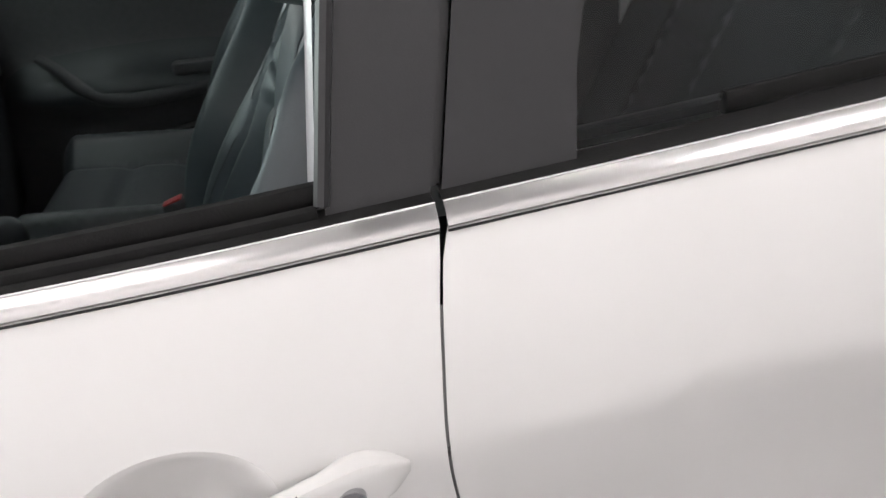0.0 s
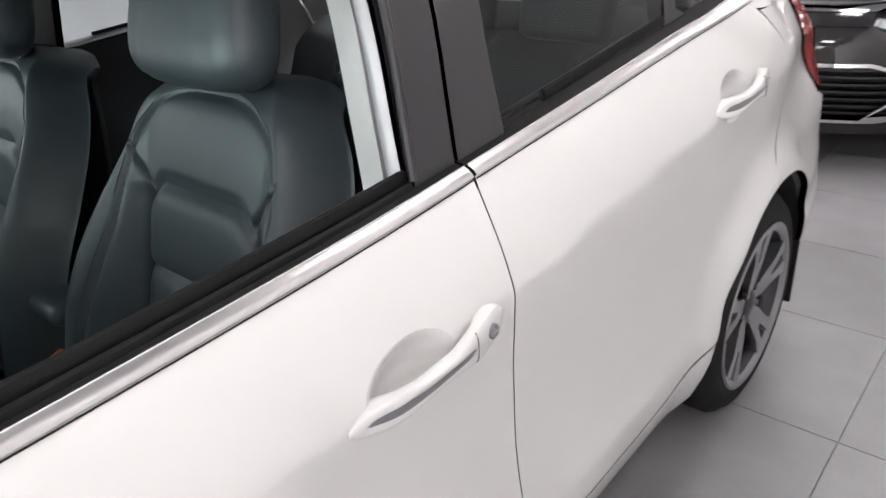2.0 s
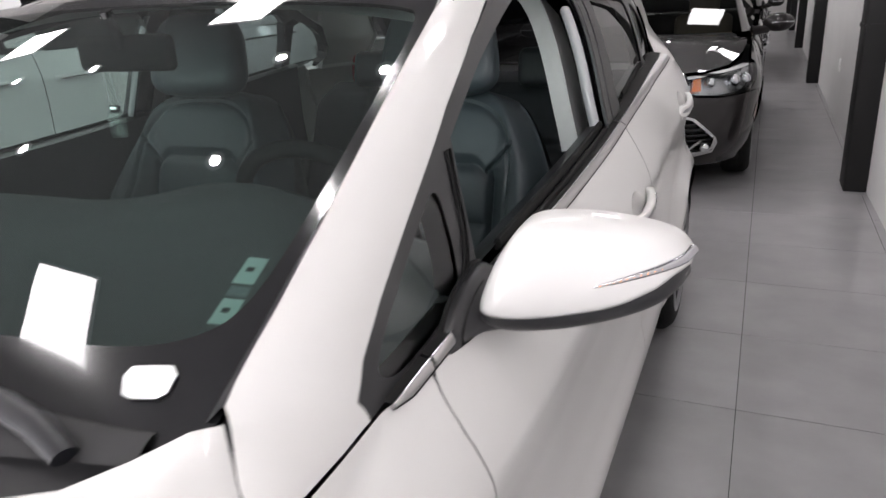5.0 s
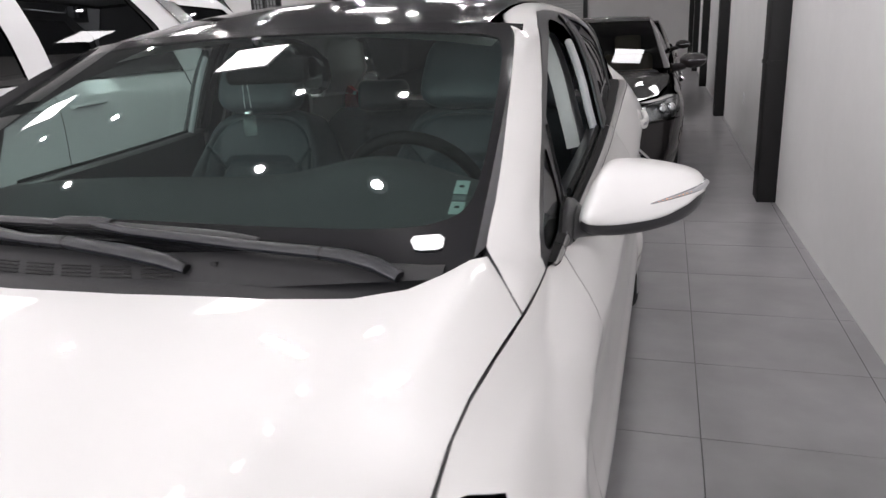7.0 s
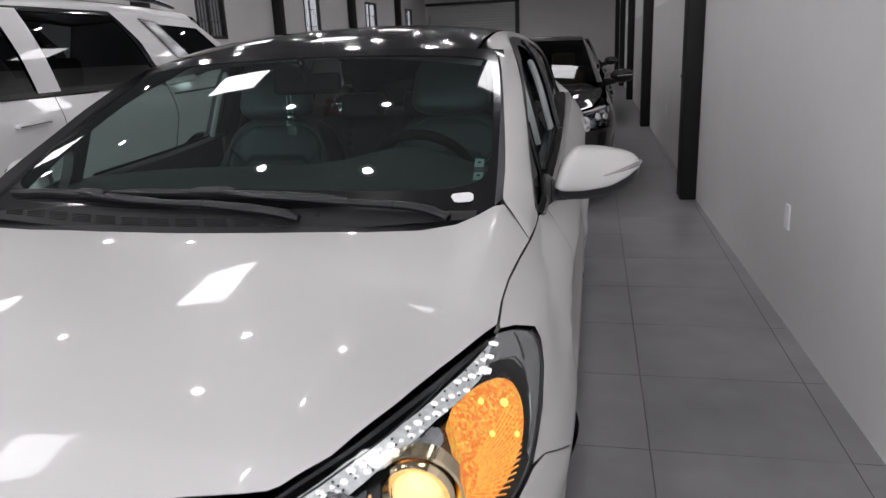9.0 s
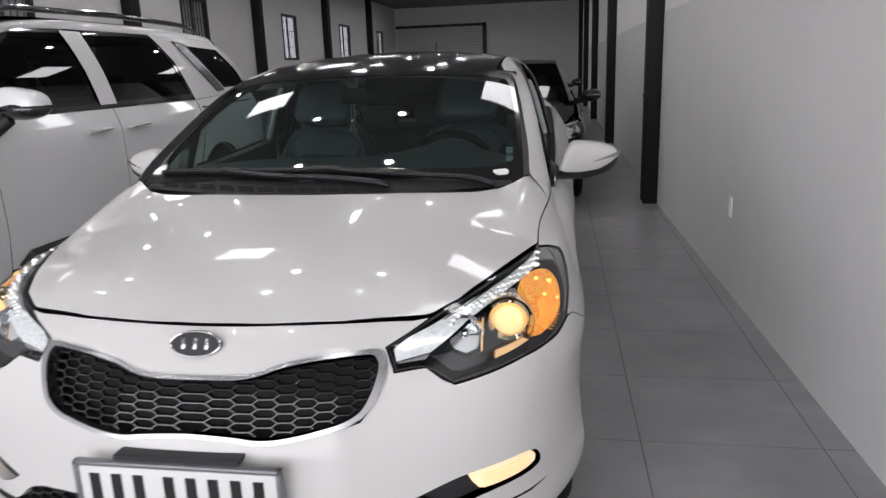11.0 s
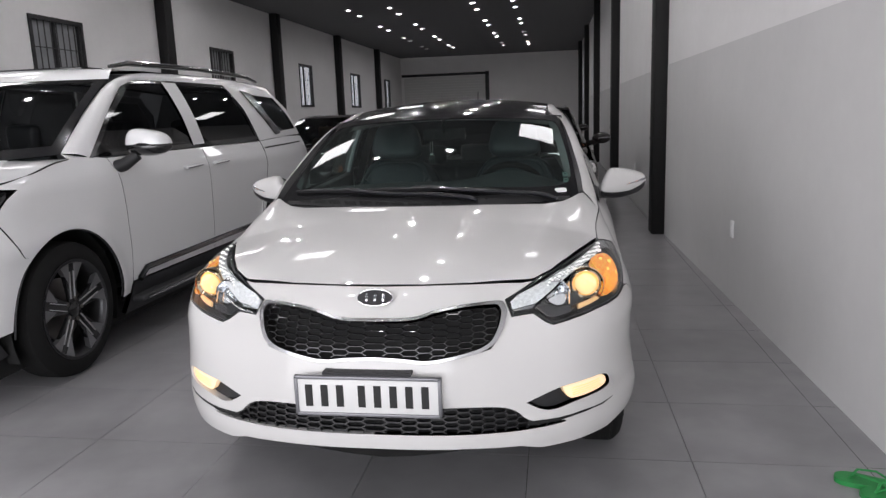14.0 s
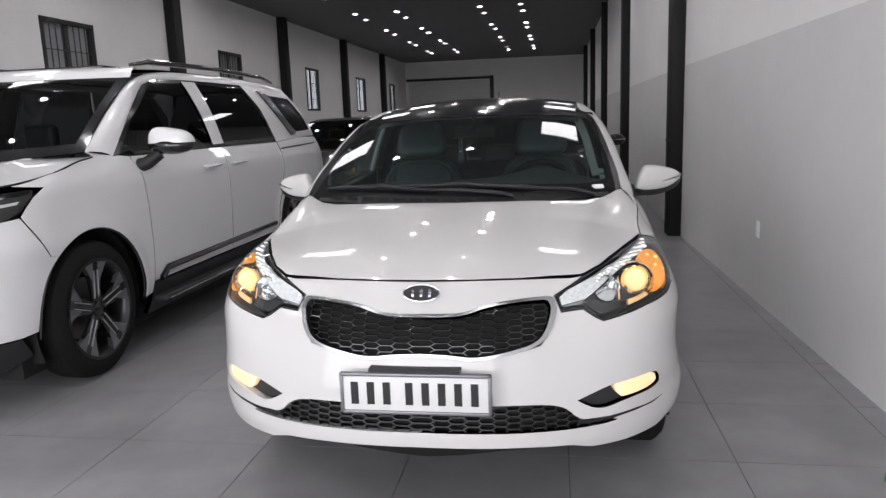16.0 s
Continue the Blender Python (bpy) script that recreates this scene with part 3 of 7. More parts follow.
def screen_at(u, v):
    """The windscreen: u across from -1 to 1, v up from 0 to 1."""
    w, e = u * u, u ** 4
    lo = Vector((0.699 * u, 1.03 + 0.12 * w - 0.034 * e, 1.003 + 0.028 * w - 0.014 * e))
    hi = Vector((0.6235 * u, 1.80 + 0.066 * w + 0.02 * e, 1.378 - 0.014 * w - 0.0064 * e))
    p = lo.lerp(hi, v)
    k = 4 * v * (1 - v)
    return p.x + 0.008 * u * k, p.y - (0.015 + 0.007 * e) * k, p.z + (0.022 - 0.011 * w - 0.011 * e) * k


def mir(loop):
    return [(-x, z) for x, z in reversed(loop)]


BOTH = (1, -1)
UN = (0.9, 1.0)


def hatchback():
    car = thing("hatchback_car", "white pearl five-door hatchback, front window down, headlamps lit", "car")

    def yz(y, z):
        return s_of_y(y, z), z

    def dense(pts, n=5):
        # a line in the side view, drawn closely enough to stay straight on the skin
        out = []
        for (ya, za), (yb, zb) in zip(pts, pts[1:]):
            out += [yz(ya + (yb - ya) * k / n, za + (zb - za) * k / n) for k in range(n)]
        return out + [yz(*pts[-1])]

    def arc(cy, r, a0, a1, n=18):
        return [(cy + r * math.cos(radians(a0 + (a1 - a0) * i / n)), HUB_Z + r * math.sin(radians(a0 + (a1 - a0) * i / n))) for i in range(n + 1)]

    head = rounded([(0.288, 0.779), (0.388, 0.830), (0.45, 0.851), (0.528, 0.870), (0.63, 0.881), (0.722, 0.8845), (0.79, 0.8775), (0.842, 0.8688), (0.876, 0.862), (0.902, 0.847), (0.902, 0.825), (0.867, 0.797), (0.795, 0.760),
                    (0.721, 0.744), (0.587, 0.731), (0.484, 0.712), (0.415, 0.699), (0.393, 0.711), (0.359, 0.737), (0.299, 0.731)], keep=(0, 16, 19), rounds=2)
    grille = [(0.0, 0.737), (0.056, 0.737), (0.085, 0.745), (0.113, 0.760), (0.18, 0.772), (0.268, 0.776), (0.281, 0.768), (0.285, 0.743), (0.269, 0.690), (0.242, 0.637),
              (0.156, 0.613), (0.092, 0.599), (0.05, 0.610), (0.0, 0.614)]
    fog = rounded([(0.334, 0.460), (0.40, 0.486), (0.452, 0.501), (0.625, 0.514), (0.650, 0.490), (0.640, 0.456), (0.484, 0.441), (0.417, 0.425), (0.375, 0.431)], rounds=2, keep=(0,))
    intake = rounded([(0.0, 0.464), (0.2, 0.462), (0.273, 0.455), (0.306, 0.438), (0.328, 0.406), (0.372, 0.391), (0.44, 0.387), (0.455, 0.378),
                      (0.348, 0.374), (0.227, 0.374), (0.0, 0.378)], keep=(0, 10), rounds=2)
    g = 0.004
    # bumper: from the hood's lip down to the chin, round to the wheel arch
    seam_y = 0.64
    low_arch = [yz(y, z) for y, z in arc(HUB_F, 0.365, 176, 128, 10)]
    chin = [(0.70, 0.318), (0.645, 0.304), (0.50, 0.300), (0.385, 0.303), (0.368, 0.307), (0.32, 0.321), (0.2, 0.327), (0.0, 0.330)]
    bumper = [(0.0, 0.827), (0.10, 0.828), (0.18, 0.827), (0.28, 0.823), (0.34, 0.821), (0.376, 0.825), (0.283, 0.777), (0.295, 0.726), (0.357, 0.732), (0.389, 0.706), (0.414, 0.694), (0.484, 0.707),
              (0.587, 0.726), (0.721, 0.739), (0.795, 0.755), (0.83, 0.7502)] + [yz(0.6585, 0.69), yz(0.66, 0.66), yz(0.665, 0.61)] + low_arch[::-1] + chin
    bumper += [tuple(q) for q in reversed(intake)] + [tuple(q) for q in reversed(grille)]
    panel("front_bumper", bumper, skin, PEARL, car, holes=(fog,), step=0.022, sides=BOTH, unit=UN, thick=0.03, outward=(0, -1, 0))
    part_low = [(0.0, 0.332), (0.2, 0.329), (0.32, 0.323), (0.368, 0.309), (0.50, 0.302), (0.645, 0.306), (0.71, 0.322), (0.70, 0.26), (0.60, 0.22), (0.5, 0.205), (0.3, 0.215), (0.0, 0.225)]
    panel("chin_spoiler", part_low, lambda s, z: (lambda p: (p[0] * 0.93, p[1] + 0.12, p[2] + 0.02))(skin(s, z)), MATT_BLACK, car, step=0.04, sides=BOTH, unit=UN, outward=(0, -1, 0))
    # dark shell behind the openings
    def sunk(d):
        def f(s, z):
            x, y, zz = skin(s, z)
            k = math.cos(min(s, 1.0) * math.pi / 2)
            return x - d * (1 - k), y + d * k, zz
        return f
    panel("bumper_core", [(0, 0.25), (0, 0.80), (0.3, 0.79), (0.27, 0.60), (0.66, 0.55), (0.64, 0.37), (0.4, 0.33)], sunk(0.075), DARK_GAP, car, step=0.05, sides=BOTH, unit=UN, lipped=False, outward=(0, -1, 0))

    # grille: chrome surround, gloss black net
    def ring(loop, cut):
        c = Vector((0.15, 0.688))
        out = []
        n = len(loop)
        for i in range(n):
            p, q, r = Vector(loop[i - 1]), Vector(loop[i]), Vector(loop[(i + 1) % n])
            d = (r - p).normalized()
            nrm = Vector((d.y, -d.x))
            if nrm.dot(c - q) < 0:
                nrm = -nrm
            out.append(q + nrm * cut)
        return out
    outer = [tuple(p) for p in rounded([(x, z) for x, z in grille], keep=(0, 13), rounds=2)]
    inner = [tuple(p) for p in rounded([(0.0, 0.728), (0.052, 0.728), (0.084, 0.737), (0.113, 0.752), (0.18, 0.764), (0.256, 0.767), (0.266, 0.760), (0.270, 0.741), (0.256, 0.694), (0.234, 0.646),
                                        (0.155, 0.622), (0.093, 0.609), (0.049, 0.619), (0.0, 0.623)], keep=(0, 13), rounds=2)]
    gr = part("grille", bmesh.new(), DARK_GAP, car)
    panel("grille_surround", outer + [p for p in reversed(inner)], skin, DARK_CHROME, gr, step=0.012, sides=BOTH, unit=UN, thick=0.03, offset=0.006, outward=(0, -1, 0), label="polished chrome grille surround")
    mid = [(p.x if p.x > 0.004 else -0.0005, p.y) for p in ring(inner, 0.002)]

    def net(loop, pitch_s, pitch_z, depth, name, parent, mat, web):
        """Flat hexagon net: bars of their own depth inside a closed outline."""
        bm = bmesh.new()
        zs = [p[1] for p in loop]
        ss = [p[0] for p in loop]
        f, b = sunk(0.012), sunk(depth)

        def bar(p, q, w):
            p, q = Vector(p), Vector(q)
            n = max(1, int((q - p).length / 0.03))
            if not (inside(p, loop) and inside(q, loop)):
                if not (inside(p, loop) or inside(q, loop)):
                    return
                if not inside(p, loop):
                    p, q = q, p
                lo, hi = 0.0, 1.0
                for _ in range(8):
                    m = (lo + hi) / 2
                    lo, hi = (m, hi) if inside(p.lerp(q, m), loop) else (lo, m)
                q = p.lerp(q, lo)
            d = (q - p)
            if d.length < 1e-4:
                return
            d.normalize()
            side = Vector((-d.y, d.x)) * w / 2
            for sg in BOTH:
                ring4 = []
                for e in (p, q):
                    pts = [f(*(e + side)), f(*(e - side)), b(*(e - side * 0.6)), b(*(e + side * 0.6))]
                    ring4.append([bm.verts.new((x * sg, y, z)) for x, y, z in pts])
                for i in range(4):
                    bm.faces.new((ring4[0][i], ring4[0][(i + 1) % 4], ring4[1][(i + 1) % 4], ring4[1][i]))
        half, flat = pitch_s * 0.65, pitch_s * 0.35
        rows = int((max(zs) - min(zs)) / pitch_z) + 3
        cols = int((max(ss) - min(ss)) / pitch_s) + 3
        for c in range(cols):
            for r in range(-1, rows):
                s, z = c * pitch_s, min(zs) + (r + 0.5 * (c % 2)) * pitch_z
                top = z + pitch_z / 2
                bar((max(s - flat, 0.0), top), (s + flat, top), web)
                bar((s + flat, top), (s + half, z), web * 0.8)
                bar((s + half, z), (s + flat, z - pitch_z / 2), web * 0.8)
        return part(name, bm, mat, parent, smooth=False)
    net(mid, 0.0300, 0.0185, 0.024, "grille_net", gr, GLOSS_BLACK, 0.0021)
    low = [(p[0] if p[0] > 0.004 else -0.0005, p[1]) for p in intake]
    net(low, 0.0290, 0.0195, 0.028, "lower_grille_net", gr, NET_BLACK, 0.0045)
    # emblem: a black oval in a chrome rim with plain chrome bars
    em = part("emblem", prism(bmesh.new(), [(0.06 * math.cos(a / 16 * math.pi), 0.028 * math.sin(a / 16 * math.pi)) for a in range(32)], -0.006, 0.006), SATIN_BLACK, car)
    em.matrix_basis = pose(-0.005, 0.137, 0.797, -28)
    bm = bmesh.new()
    tube(bm, [(0.060 * math.cos(a / 16 * math.pi), -0.007, 0.028 * math.sin(a / 16 * math.pi)) for a in range(33)], 0.0020, 8, False, up=(0, 1, 0))
    part("emblem_rim", bm, CHROME, em)
    for x in (-0.028, 0.0, 0.028):
        bx("emblem_bar", (x - 0.0045, -0.0090, -0.013), (x + 0.0045, -0.006, 0.013), SATIN_CHROME, em, 0.0015)

    # headlamps
    for sg in BOTH:
        # grey filler added under the hood's gap, for light reaching into it
        filler = [(sg * hood_x(y), y, hood_z(y) - 0.008) for y in [0.70 + 0.30 * k / 12 for k in range(13)]]
        part("gap_seal", tube(bmesh.new(), filler, 0.004, 6), GAP_FILL_GREY, car)
        lamp = part("headlamp", bmesh.new(), DARK_GAP, car)
        panel("lamp_cover", [tuple(p) for p in head], skin, LENS, lamp, step=0.022, sides=(sg,), unit=UN, thick=0.006, outward=(0.5, -1, 0.3), offset=0.001)
        shell = [tuple(p) for p in head]
        panel("lamp_housing", shell, sunk(0.085), GLOSS_BLACK, lamp, step=0.03, sides=(sg,), unit=UN, lipped=False, outward=(0.5, -1, 0.3))
        panel("lamp_wall", shell, skin, SATIN_BLACK, lamp, holes=(ring_of(shell, 0.0035),), step=0.02, sides=(sg,), unit=UN, thick=0.07, outward=(0.5, -1, 0.3), offset=-0.004)
        # bright light guide along the upper edge, with a row of small lights in it
        out = (0.5, -1, 0.3)
        panel("light_strip", [(0.300, 0.745), (0.298, 0.768), (0.325, 0.788), (0.403, 0.819), (0.474, 0.845), (0.541, 0.859), (0.622, 0.870), (0.720, 0.879), (0.738, 0.871), (0.70, 0.864), (0.615, 0.856), (0.536, 0.840), (0.468, 0.816), (0.424, 0.790), (0.372, 0.760)],
              sunk(0.010), LIGHT_STRIP, lamp, step=0.015, sides=(sg,), unit=UN, thick=0.03, outward=out, label="silver light guide")
        middle = curve((0.40, 0.806), (0.474, 0.832), (0.541, 0.849), (0.622, 0.863), (0.725, 0.873))
        for k in range(38):
            s0 = 0.425 + 0.00815 * k
            x, y, z = sunk(0.008)(s0, middle(s0) + 0.0045 * ((k * 7) % 5 - 2) / 2)
            bead = bmesh.new()
            bmesh.ops.create_icosphere(bead, subdivisions=1, radius=0.0026 + 0.0026 * ((k * 5) % 4) / 3 + (0.0035 if k > 34 else 0), matrix=Matrix.Translation((sg * x, y, z)) @ Matrix.Diagonal((1.5, 1, 0.8, 1)))
            part("led_bead", bead, LED_BEADS, lamp, smooth=False)
            x, y, z = sunk(0.007)(s0 + 0.008, middle(s0 + 0.008) + 0.003 * ((k * 3) % 5 - 2))
            chip = bmesh.new()
            bmesh.ops.create_icosphere(chip, subdivisions=1, radius=0.0022, matrix=Matrix.Translation((sg * x, y, z)))
            part("led_gap", chip, SATIN_BLACK, lamp, smooth=False)
        for k, mat in enumerate((CHROME, SATIN_BLACK)):
            line = [sunk(0.009 if k else 0.020)(s0, middle(s0) + (0.010 if k else -0.011)) for s0 in [0.41 + 0.03 * i for i in range(11 if k else 7)]]
            part("strip_ridge", tube(bmesh.new(), [(sg * px, py, pz) for px, py, pz in line], 0.0016, 6), mat, lamp)
        # grey bezel sweeping round the turn signal
        panel("outer_bezel", [(0.735, 0.8825), (0.79, 0.8765), (0.842, 0.8675), (0.873, 0.860), (0.898, 0.846), (0.898, 0.826), (0.863, 0.799), (0.800, 0.765), (0.803, 0.778), (0.832, 0.800), (0.840, 0.822), (0.832, 0.845), (0.80, 0.859), (0.764, 0.866), (0.708, 0.870), (0.72, 0.878)],
              sunk(0.006), LAMP_GREY, lamp, step=0.012, sides=(sg,), unit=UN, thick=0.03, outward=out, label="grey lamp bezel")
        for pts in (((0.795, 0.874), (0.815, 0.866), (0.835, 0.853)), ((0.75, 0.867), (0.80, 0.861), (0.833, 0.846), (0.842, 0.822), (0.834, 0.799), (0.806, 0.779))):
            dark_path = [sunk(0.005)(s0, z0) for s0, z0 in pts]
            part("bezel_groove", tube(bmesh.new(), [(sg * px, py, pz) for px, py, pz in dark_path], 0.0020, 6), GLOSS_BLACK, lamp)
        # inner compartment: faceted reflector, bowl and its small bulb
        panel("inner_reflector", [(0.418, 0.776), (0.440, 0.800), (0.474, 0.818), (0.514, 0.814), (0.502, 0.778), (0.488, 0.748), (0.452, 0.740), (0.425, 0.752)], sunk(0.058), REFLECTOR, lamp, step=0.02, sides=(sg,), unit=UN, thick=0.03, outward=out, label="faceted silver reflector")
        x, y, z = sunk(0.050)(0.462, 0.781)
        bm = lathe(bmesh.new(), [(0.035, 0.010), (0.028, 0.022), (0.012, 0.033), (-0.004, 0.041), (-0.008, 0.044), (0.010, 0.046)], 14, "y", (sg * x, y, z))
        part("reflector_bowl", bm, FACET_GREY, lamp, smooth=False)
        part("small_bulb", lathe(bmesh.new(), [(0.03, 0.009), (0.004, 0.009), (-0.002, 0.006), (-0.004, 0.001)], 14, "y", (sg * x, y, z)), CHROME, lamp)
        for k in range(5):
            ray = [sunk(0.048)(0.462 + 0.012 * math.cos(0.9 * k), 0.781 + 0.010 * math.sin(0.9 * k)), sunk(0.044)(0.462 + 0.045 * math.cos(0.9 * k), 0.781 + 0.034 * math.sin(0.9 * k))]
            part("facet_edge", tube(bmesh.new(), [(sg * px, py, pz) for px, py, pz in ray], 0.0012, 5), CHROME, lamp)
        fin = [sunk(0.035)(s0, z0) for s0, z0 in ((0.516, 0.812), (0.506, 0.785), (0.492, 0.748))]
        part("divider_fin", tube(bmesh.new(), [(sg * px, py, pz) for px, py, pz in fin], 0.0022, 6), WARM_DIM, lamp)
        panel("inner_floor", [(0.408, 0.712), (0.430, 0.708), (0.50, 0.722), (0.49, 0.742), (0.450, 0.735), (0.415, 0.748), (0.39, 0.745), (0.372, 0.742)], sunk(0.045), DARK_ALLOY, lamp, step=0.02, sides=(sg,), unit=UN, thick=0.01, outward=out)
        panel("turn_lens", rounded([(0.637, 0.857), (0.672, 0.861), (0.713, 0.861), (0.764, 0.856), (0.804, 0.843), (0.828, 0.822), (0.826, 0.803), (0.805, 0.786), (0.75, 0.766), (0.694, 0.758), (0.650, 0.754), (0.658, 0.787), (0.670, 0.815), (0.655, 0.839)], rounds=2), sunk(0.014), AMBER_LIT, lamp,
              step=0.015, sides=(sg,), unit=UN, thick=0.02, outward=out, label="lit amber turn signal lens")
        for k in range(19):
            a = radians(-62 + 5.2 * k)
            pts = [sunk(0.0125)(0.640 + r * math.cos(a) * 1.0, 0.803 + r * math.sin(a) * 0.34) for r in (0.06, 0.09, 0.12, 0.150, 0.170)]
            part("lens_rib", tube(bmesh.new(), [(sg * px, py, pz) for px, py, pz in pts], 0.0012, 5), AMBER_BRIGHT, lamp)
        # glowing beads added as the bright spots of light in the lit lens
        for s0, z0, r in ((0.770, 0.836, 0.007), (0.735, 0.822, 0.005), (0.71, 0.851, 0.005), (0.795, 0.801, 0.005)):
            x, y, z = sunk(0.012)(s0, z0)
            spot = bmesh.new()
            bmesh.ops.create_icosphere(spot, subdivisions=2, radius=r, matrix=Matrix.Translation((sg * x, y, z)))
            part("bulb_spot", spot, AMBER_HOT, lamp)
        # projector: warm lens in a bright ring, with a clear brow
        x, y, z = sunk(0.03)(0.587, 0.798)
        bm = lathe(bmesh.new(), [(0.05, 0.052), (0.0, 0.052), (-0.006, 0.047), (0.002, 0.037)], 32, "y", (sg * x, y + 0.01, z))
        part("projector_ring", bm, WARM_CHROME, lamp)
        bm = bmesh.new()
        bmesh.ops.create_uvsphere(bm, u_segments=24, v_segments=12, radius=0.038, matrix=Matrix.Translation((sg * x, y + 0.022, z)) @ Matrix.Diagonal((1, 0.7, 1, 1)))
        part("projector_lens", bm, BULB, lamp, "warm lit projector lens")
        bm = lathe(bmesh.new(), [(0.03, 0.046), (0.02, 0.058), (-0.006, 0.060), (-0.003, 0.063), (0.03, 0.060)], 32, "y", (sg * x, y + 0.022, z - 0.004))
        part("projector_bezel", bm, WARM_CHROME, lamp)
        panel("projector_brow", rounded([(0.560, 0.838), (0.580, 0.849), (0.625, 0.850), (0.642, 0.838), (0.628, 0.831), (0.59, 0.836), (0.565, 0.828)], rounds=1), sunk(0.026), FACET_GREY, lamp, step=0.015, sides=(sg,), unit=UN, thick=0.02, outward=out)
        panel("lower_reflector", [(0.525, 0.727), (0.60, 0.740), (0.64, 0.747), (0.625, 0.756), (0.53, 0.744)], sunk(0.040), WARM_DIM, lamp, step=0.02, sides=(sg,), unit=UN, thick=0.01, outward=out)
        panel("inner_bezel", [(0.304, 0.739), (0.357, 0.744), (0.374, 0.758), (0.345, 0.770), (0.303, 0.762)], sunk(0.018), SATIN_CHROME, lamp, step=0.02, sides=(sg,), unit=UN, thick=0.01, outward=out)
        # fog lamp in its dark pocket
        fl = panel("fog_pocket", [tuple(p) for p in fog], sunk(0.035), MATT_BLACK, car, step=0.02, sides=(sg,), unit=UN, lipped=False, outward=(0.3, -1, 0))
        panel("fog_lens", rounded([(0.449, 0.490), (0.462, 0.498), (0.615, 0.509), (0.640, 0.489), (0.630, 0.462), (0.49, 0.447), (0.470, 0.452)], rounds=2), sunk(0.012), FOG_GLOW, fl, step=0.015, sides=(sg,), unit=UN,
              thick=0.02, outward=(0.3, -1, 0), label="warm lit fog lamp lens")
        for z0 in (0.460, 0.468, 0.476, 0.484):
            part("fog_rib", tube(bmesh.new(), [(sg * px, py, pz) for px, py, pz in [sunk(0.011)(0.485 + 0.02 * k, z0 + 0.0016 * k) for k in range(7)]], 0.0012, 5), WARM_DIM, fl)

        # dark tapered tube stands in for the shade in the bumper's undercut fold
        undercut = [skin(s0, z0) for s0, z0 in ((0.33, 0.398), (0.349, 0.392), (0.424, 0.392), (0.512, 0.399), (0.591, 0.403), (0.645, 0.412))]
        part("bumper_slit", tube(bmesh.new(), [(sg * px, py, pz) for px, py, pz in undercut], [0.006, 0.008, 0.0055, 0.004, 0.003, 0.001], 8), DARK_GAP, car)

    # number plate in a steel frame, its characters as plain bars
    plate = part("number_plate", box(bmesh.new(), (-0.243, -0.018, 0.452), (0.219, -0.008, 0.568), 0.003), PLATE_WHITE, car)
    bm = bmesh.new()
    for lo, hi in (((-0.252, -0.024, 0.566), (0.228, -0.004, 0.577)), ((-0.252, -0.024, 0.443), (0.228, -0.004, 0.454)), ((-0.252, -0.024, 0.443), (-0.241, -0.004, 0.577)), ((0.217, -0.024, 0.443), (0.228, -0.004, 0.577))):
        box(bm, lo, hi, 0.003)
    part("plate_frame", bm, HANDLE_GREY, plate)
    bx("plate_bracket", (-0.16, -0.010, 0.576), (0.13, 0.03, 0.586), MATT_BLACK, plate)
    for i in range(8):
        x = -0.222 + i * 0.0515 + (0.02 if i > 2 else 0.0)
        bx("plate_bar", (x + 0.005, -0.0195, 0.474), (x + 0.029, -0.0175, 0.547), INK, plate)
    plate.location = (0, 0.012, 0)

    # hood
    edge = [(0.0, 0.179), (0.12, 0.184), (0.172, 0.189), (0.307, 0.213), (0.404, 0.241), (0.468, 0.256), (0.502, 0.268), (0.516, 0.277), (0.569, 0.326), (0.629, 0.438), (0.688, 0.576)] + [(hood_x(y) - 0.0015, y) for y in (0.712, 0.78, 0.85, 0.94, 1.02, 1.058)] + [(0.710, 1.112), (0.690, 1.094), (0.655, 1.062), (0.615, 1.024), (0.545, 0.986), (0.42, 0.956), (0.2, 0.934), (0.0, 0.927)]
    panel("hood", edge + [(-x, y) for x, y in reversed(edge[1:-1])], hood_at, PEARL, car, step=0.035, thick=0.02, outward=(0, 0, 1))
    # front wing
    for sg in BOTH:
        wing = dense([(y, z - 0.002) for y, z in WING_TOP] + [(1.12, 0.955), (1.2, 0.959), (1.26, 0.962), (1.3435, 0.958), (1.3355, 0.935), (1.334, 0.90), (1.343, 0.82), (1.375, 0.6), (1.395, 0.42), (1.39, 0.25), (1.21, 0.25)])
        wing += [yz(y, z) for y, z in arc(HUB_F, 0.365, -8, 122, 22)] + [yz(0.6635, 0.66), yz(0.6605, 0.692), (0.832, 0.7520), (0.799, 0.760), (0.871, 0.796), (0.906, 0.825), (0.906, 0.848), (0.879, 0.864), (0.843, 0.8708), (0.79, 0.8797), (0.738, 0.8860)]
        panel("front_wing", wing, skin, PEARL, car, step=0.03, sides=(sg,), unit=UN, thick=0.02, outward=(1, 0, 0))

        # doors
        def side(y, z):
            return flank(y, z), y, z
        gap = [(2.497, 1.037), (2.485, 0.984), (2.479, 0.935), (2.476, 0.90), (2.477, 0.865), (2.484, 0.81), (2.495, 0.707), (2.50, 0.6), (2.502, 0.42), (2.50, 0.36)]
        gap = [tuple(p) for p in rounded(gap, False, 2)]
        fd = [(1.3462, 0.9545), (1.3380, 0.935), (1.3364, 0.90), (1.3454, 0.82), (1.378, 0.6), (1.398, 0.42), (1.41, 0.36)] + [(y - 0.0012, z) for y, z in gap[::-1]]
        top = [(y, belt(y) - 0.0130) for y in [2.45 - 0.05 * i for i in range(22)]]
        fd = fd[:-1] + [(2.492, 1.0235)] + top + [(1.358, belt(1.358) - 0.013)]
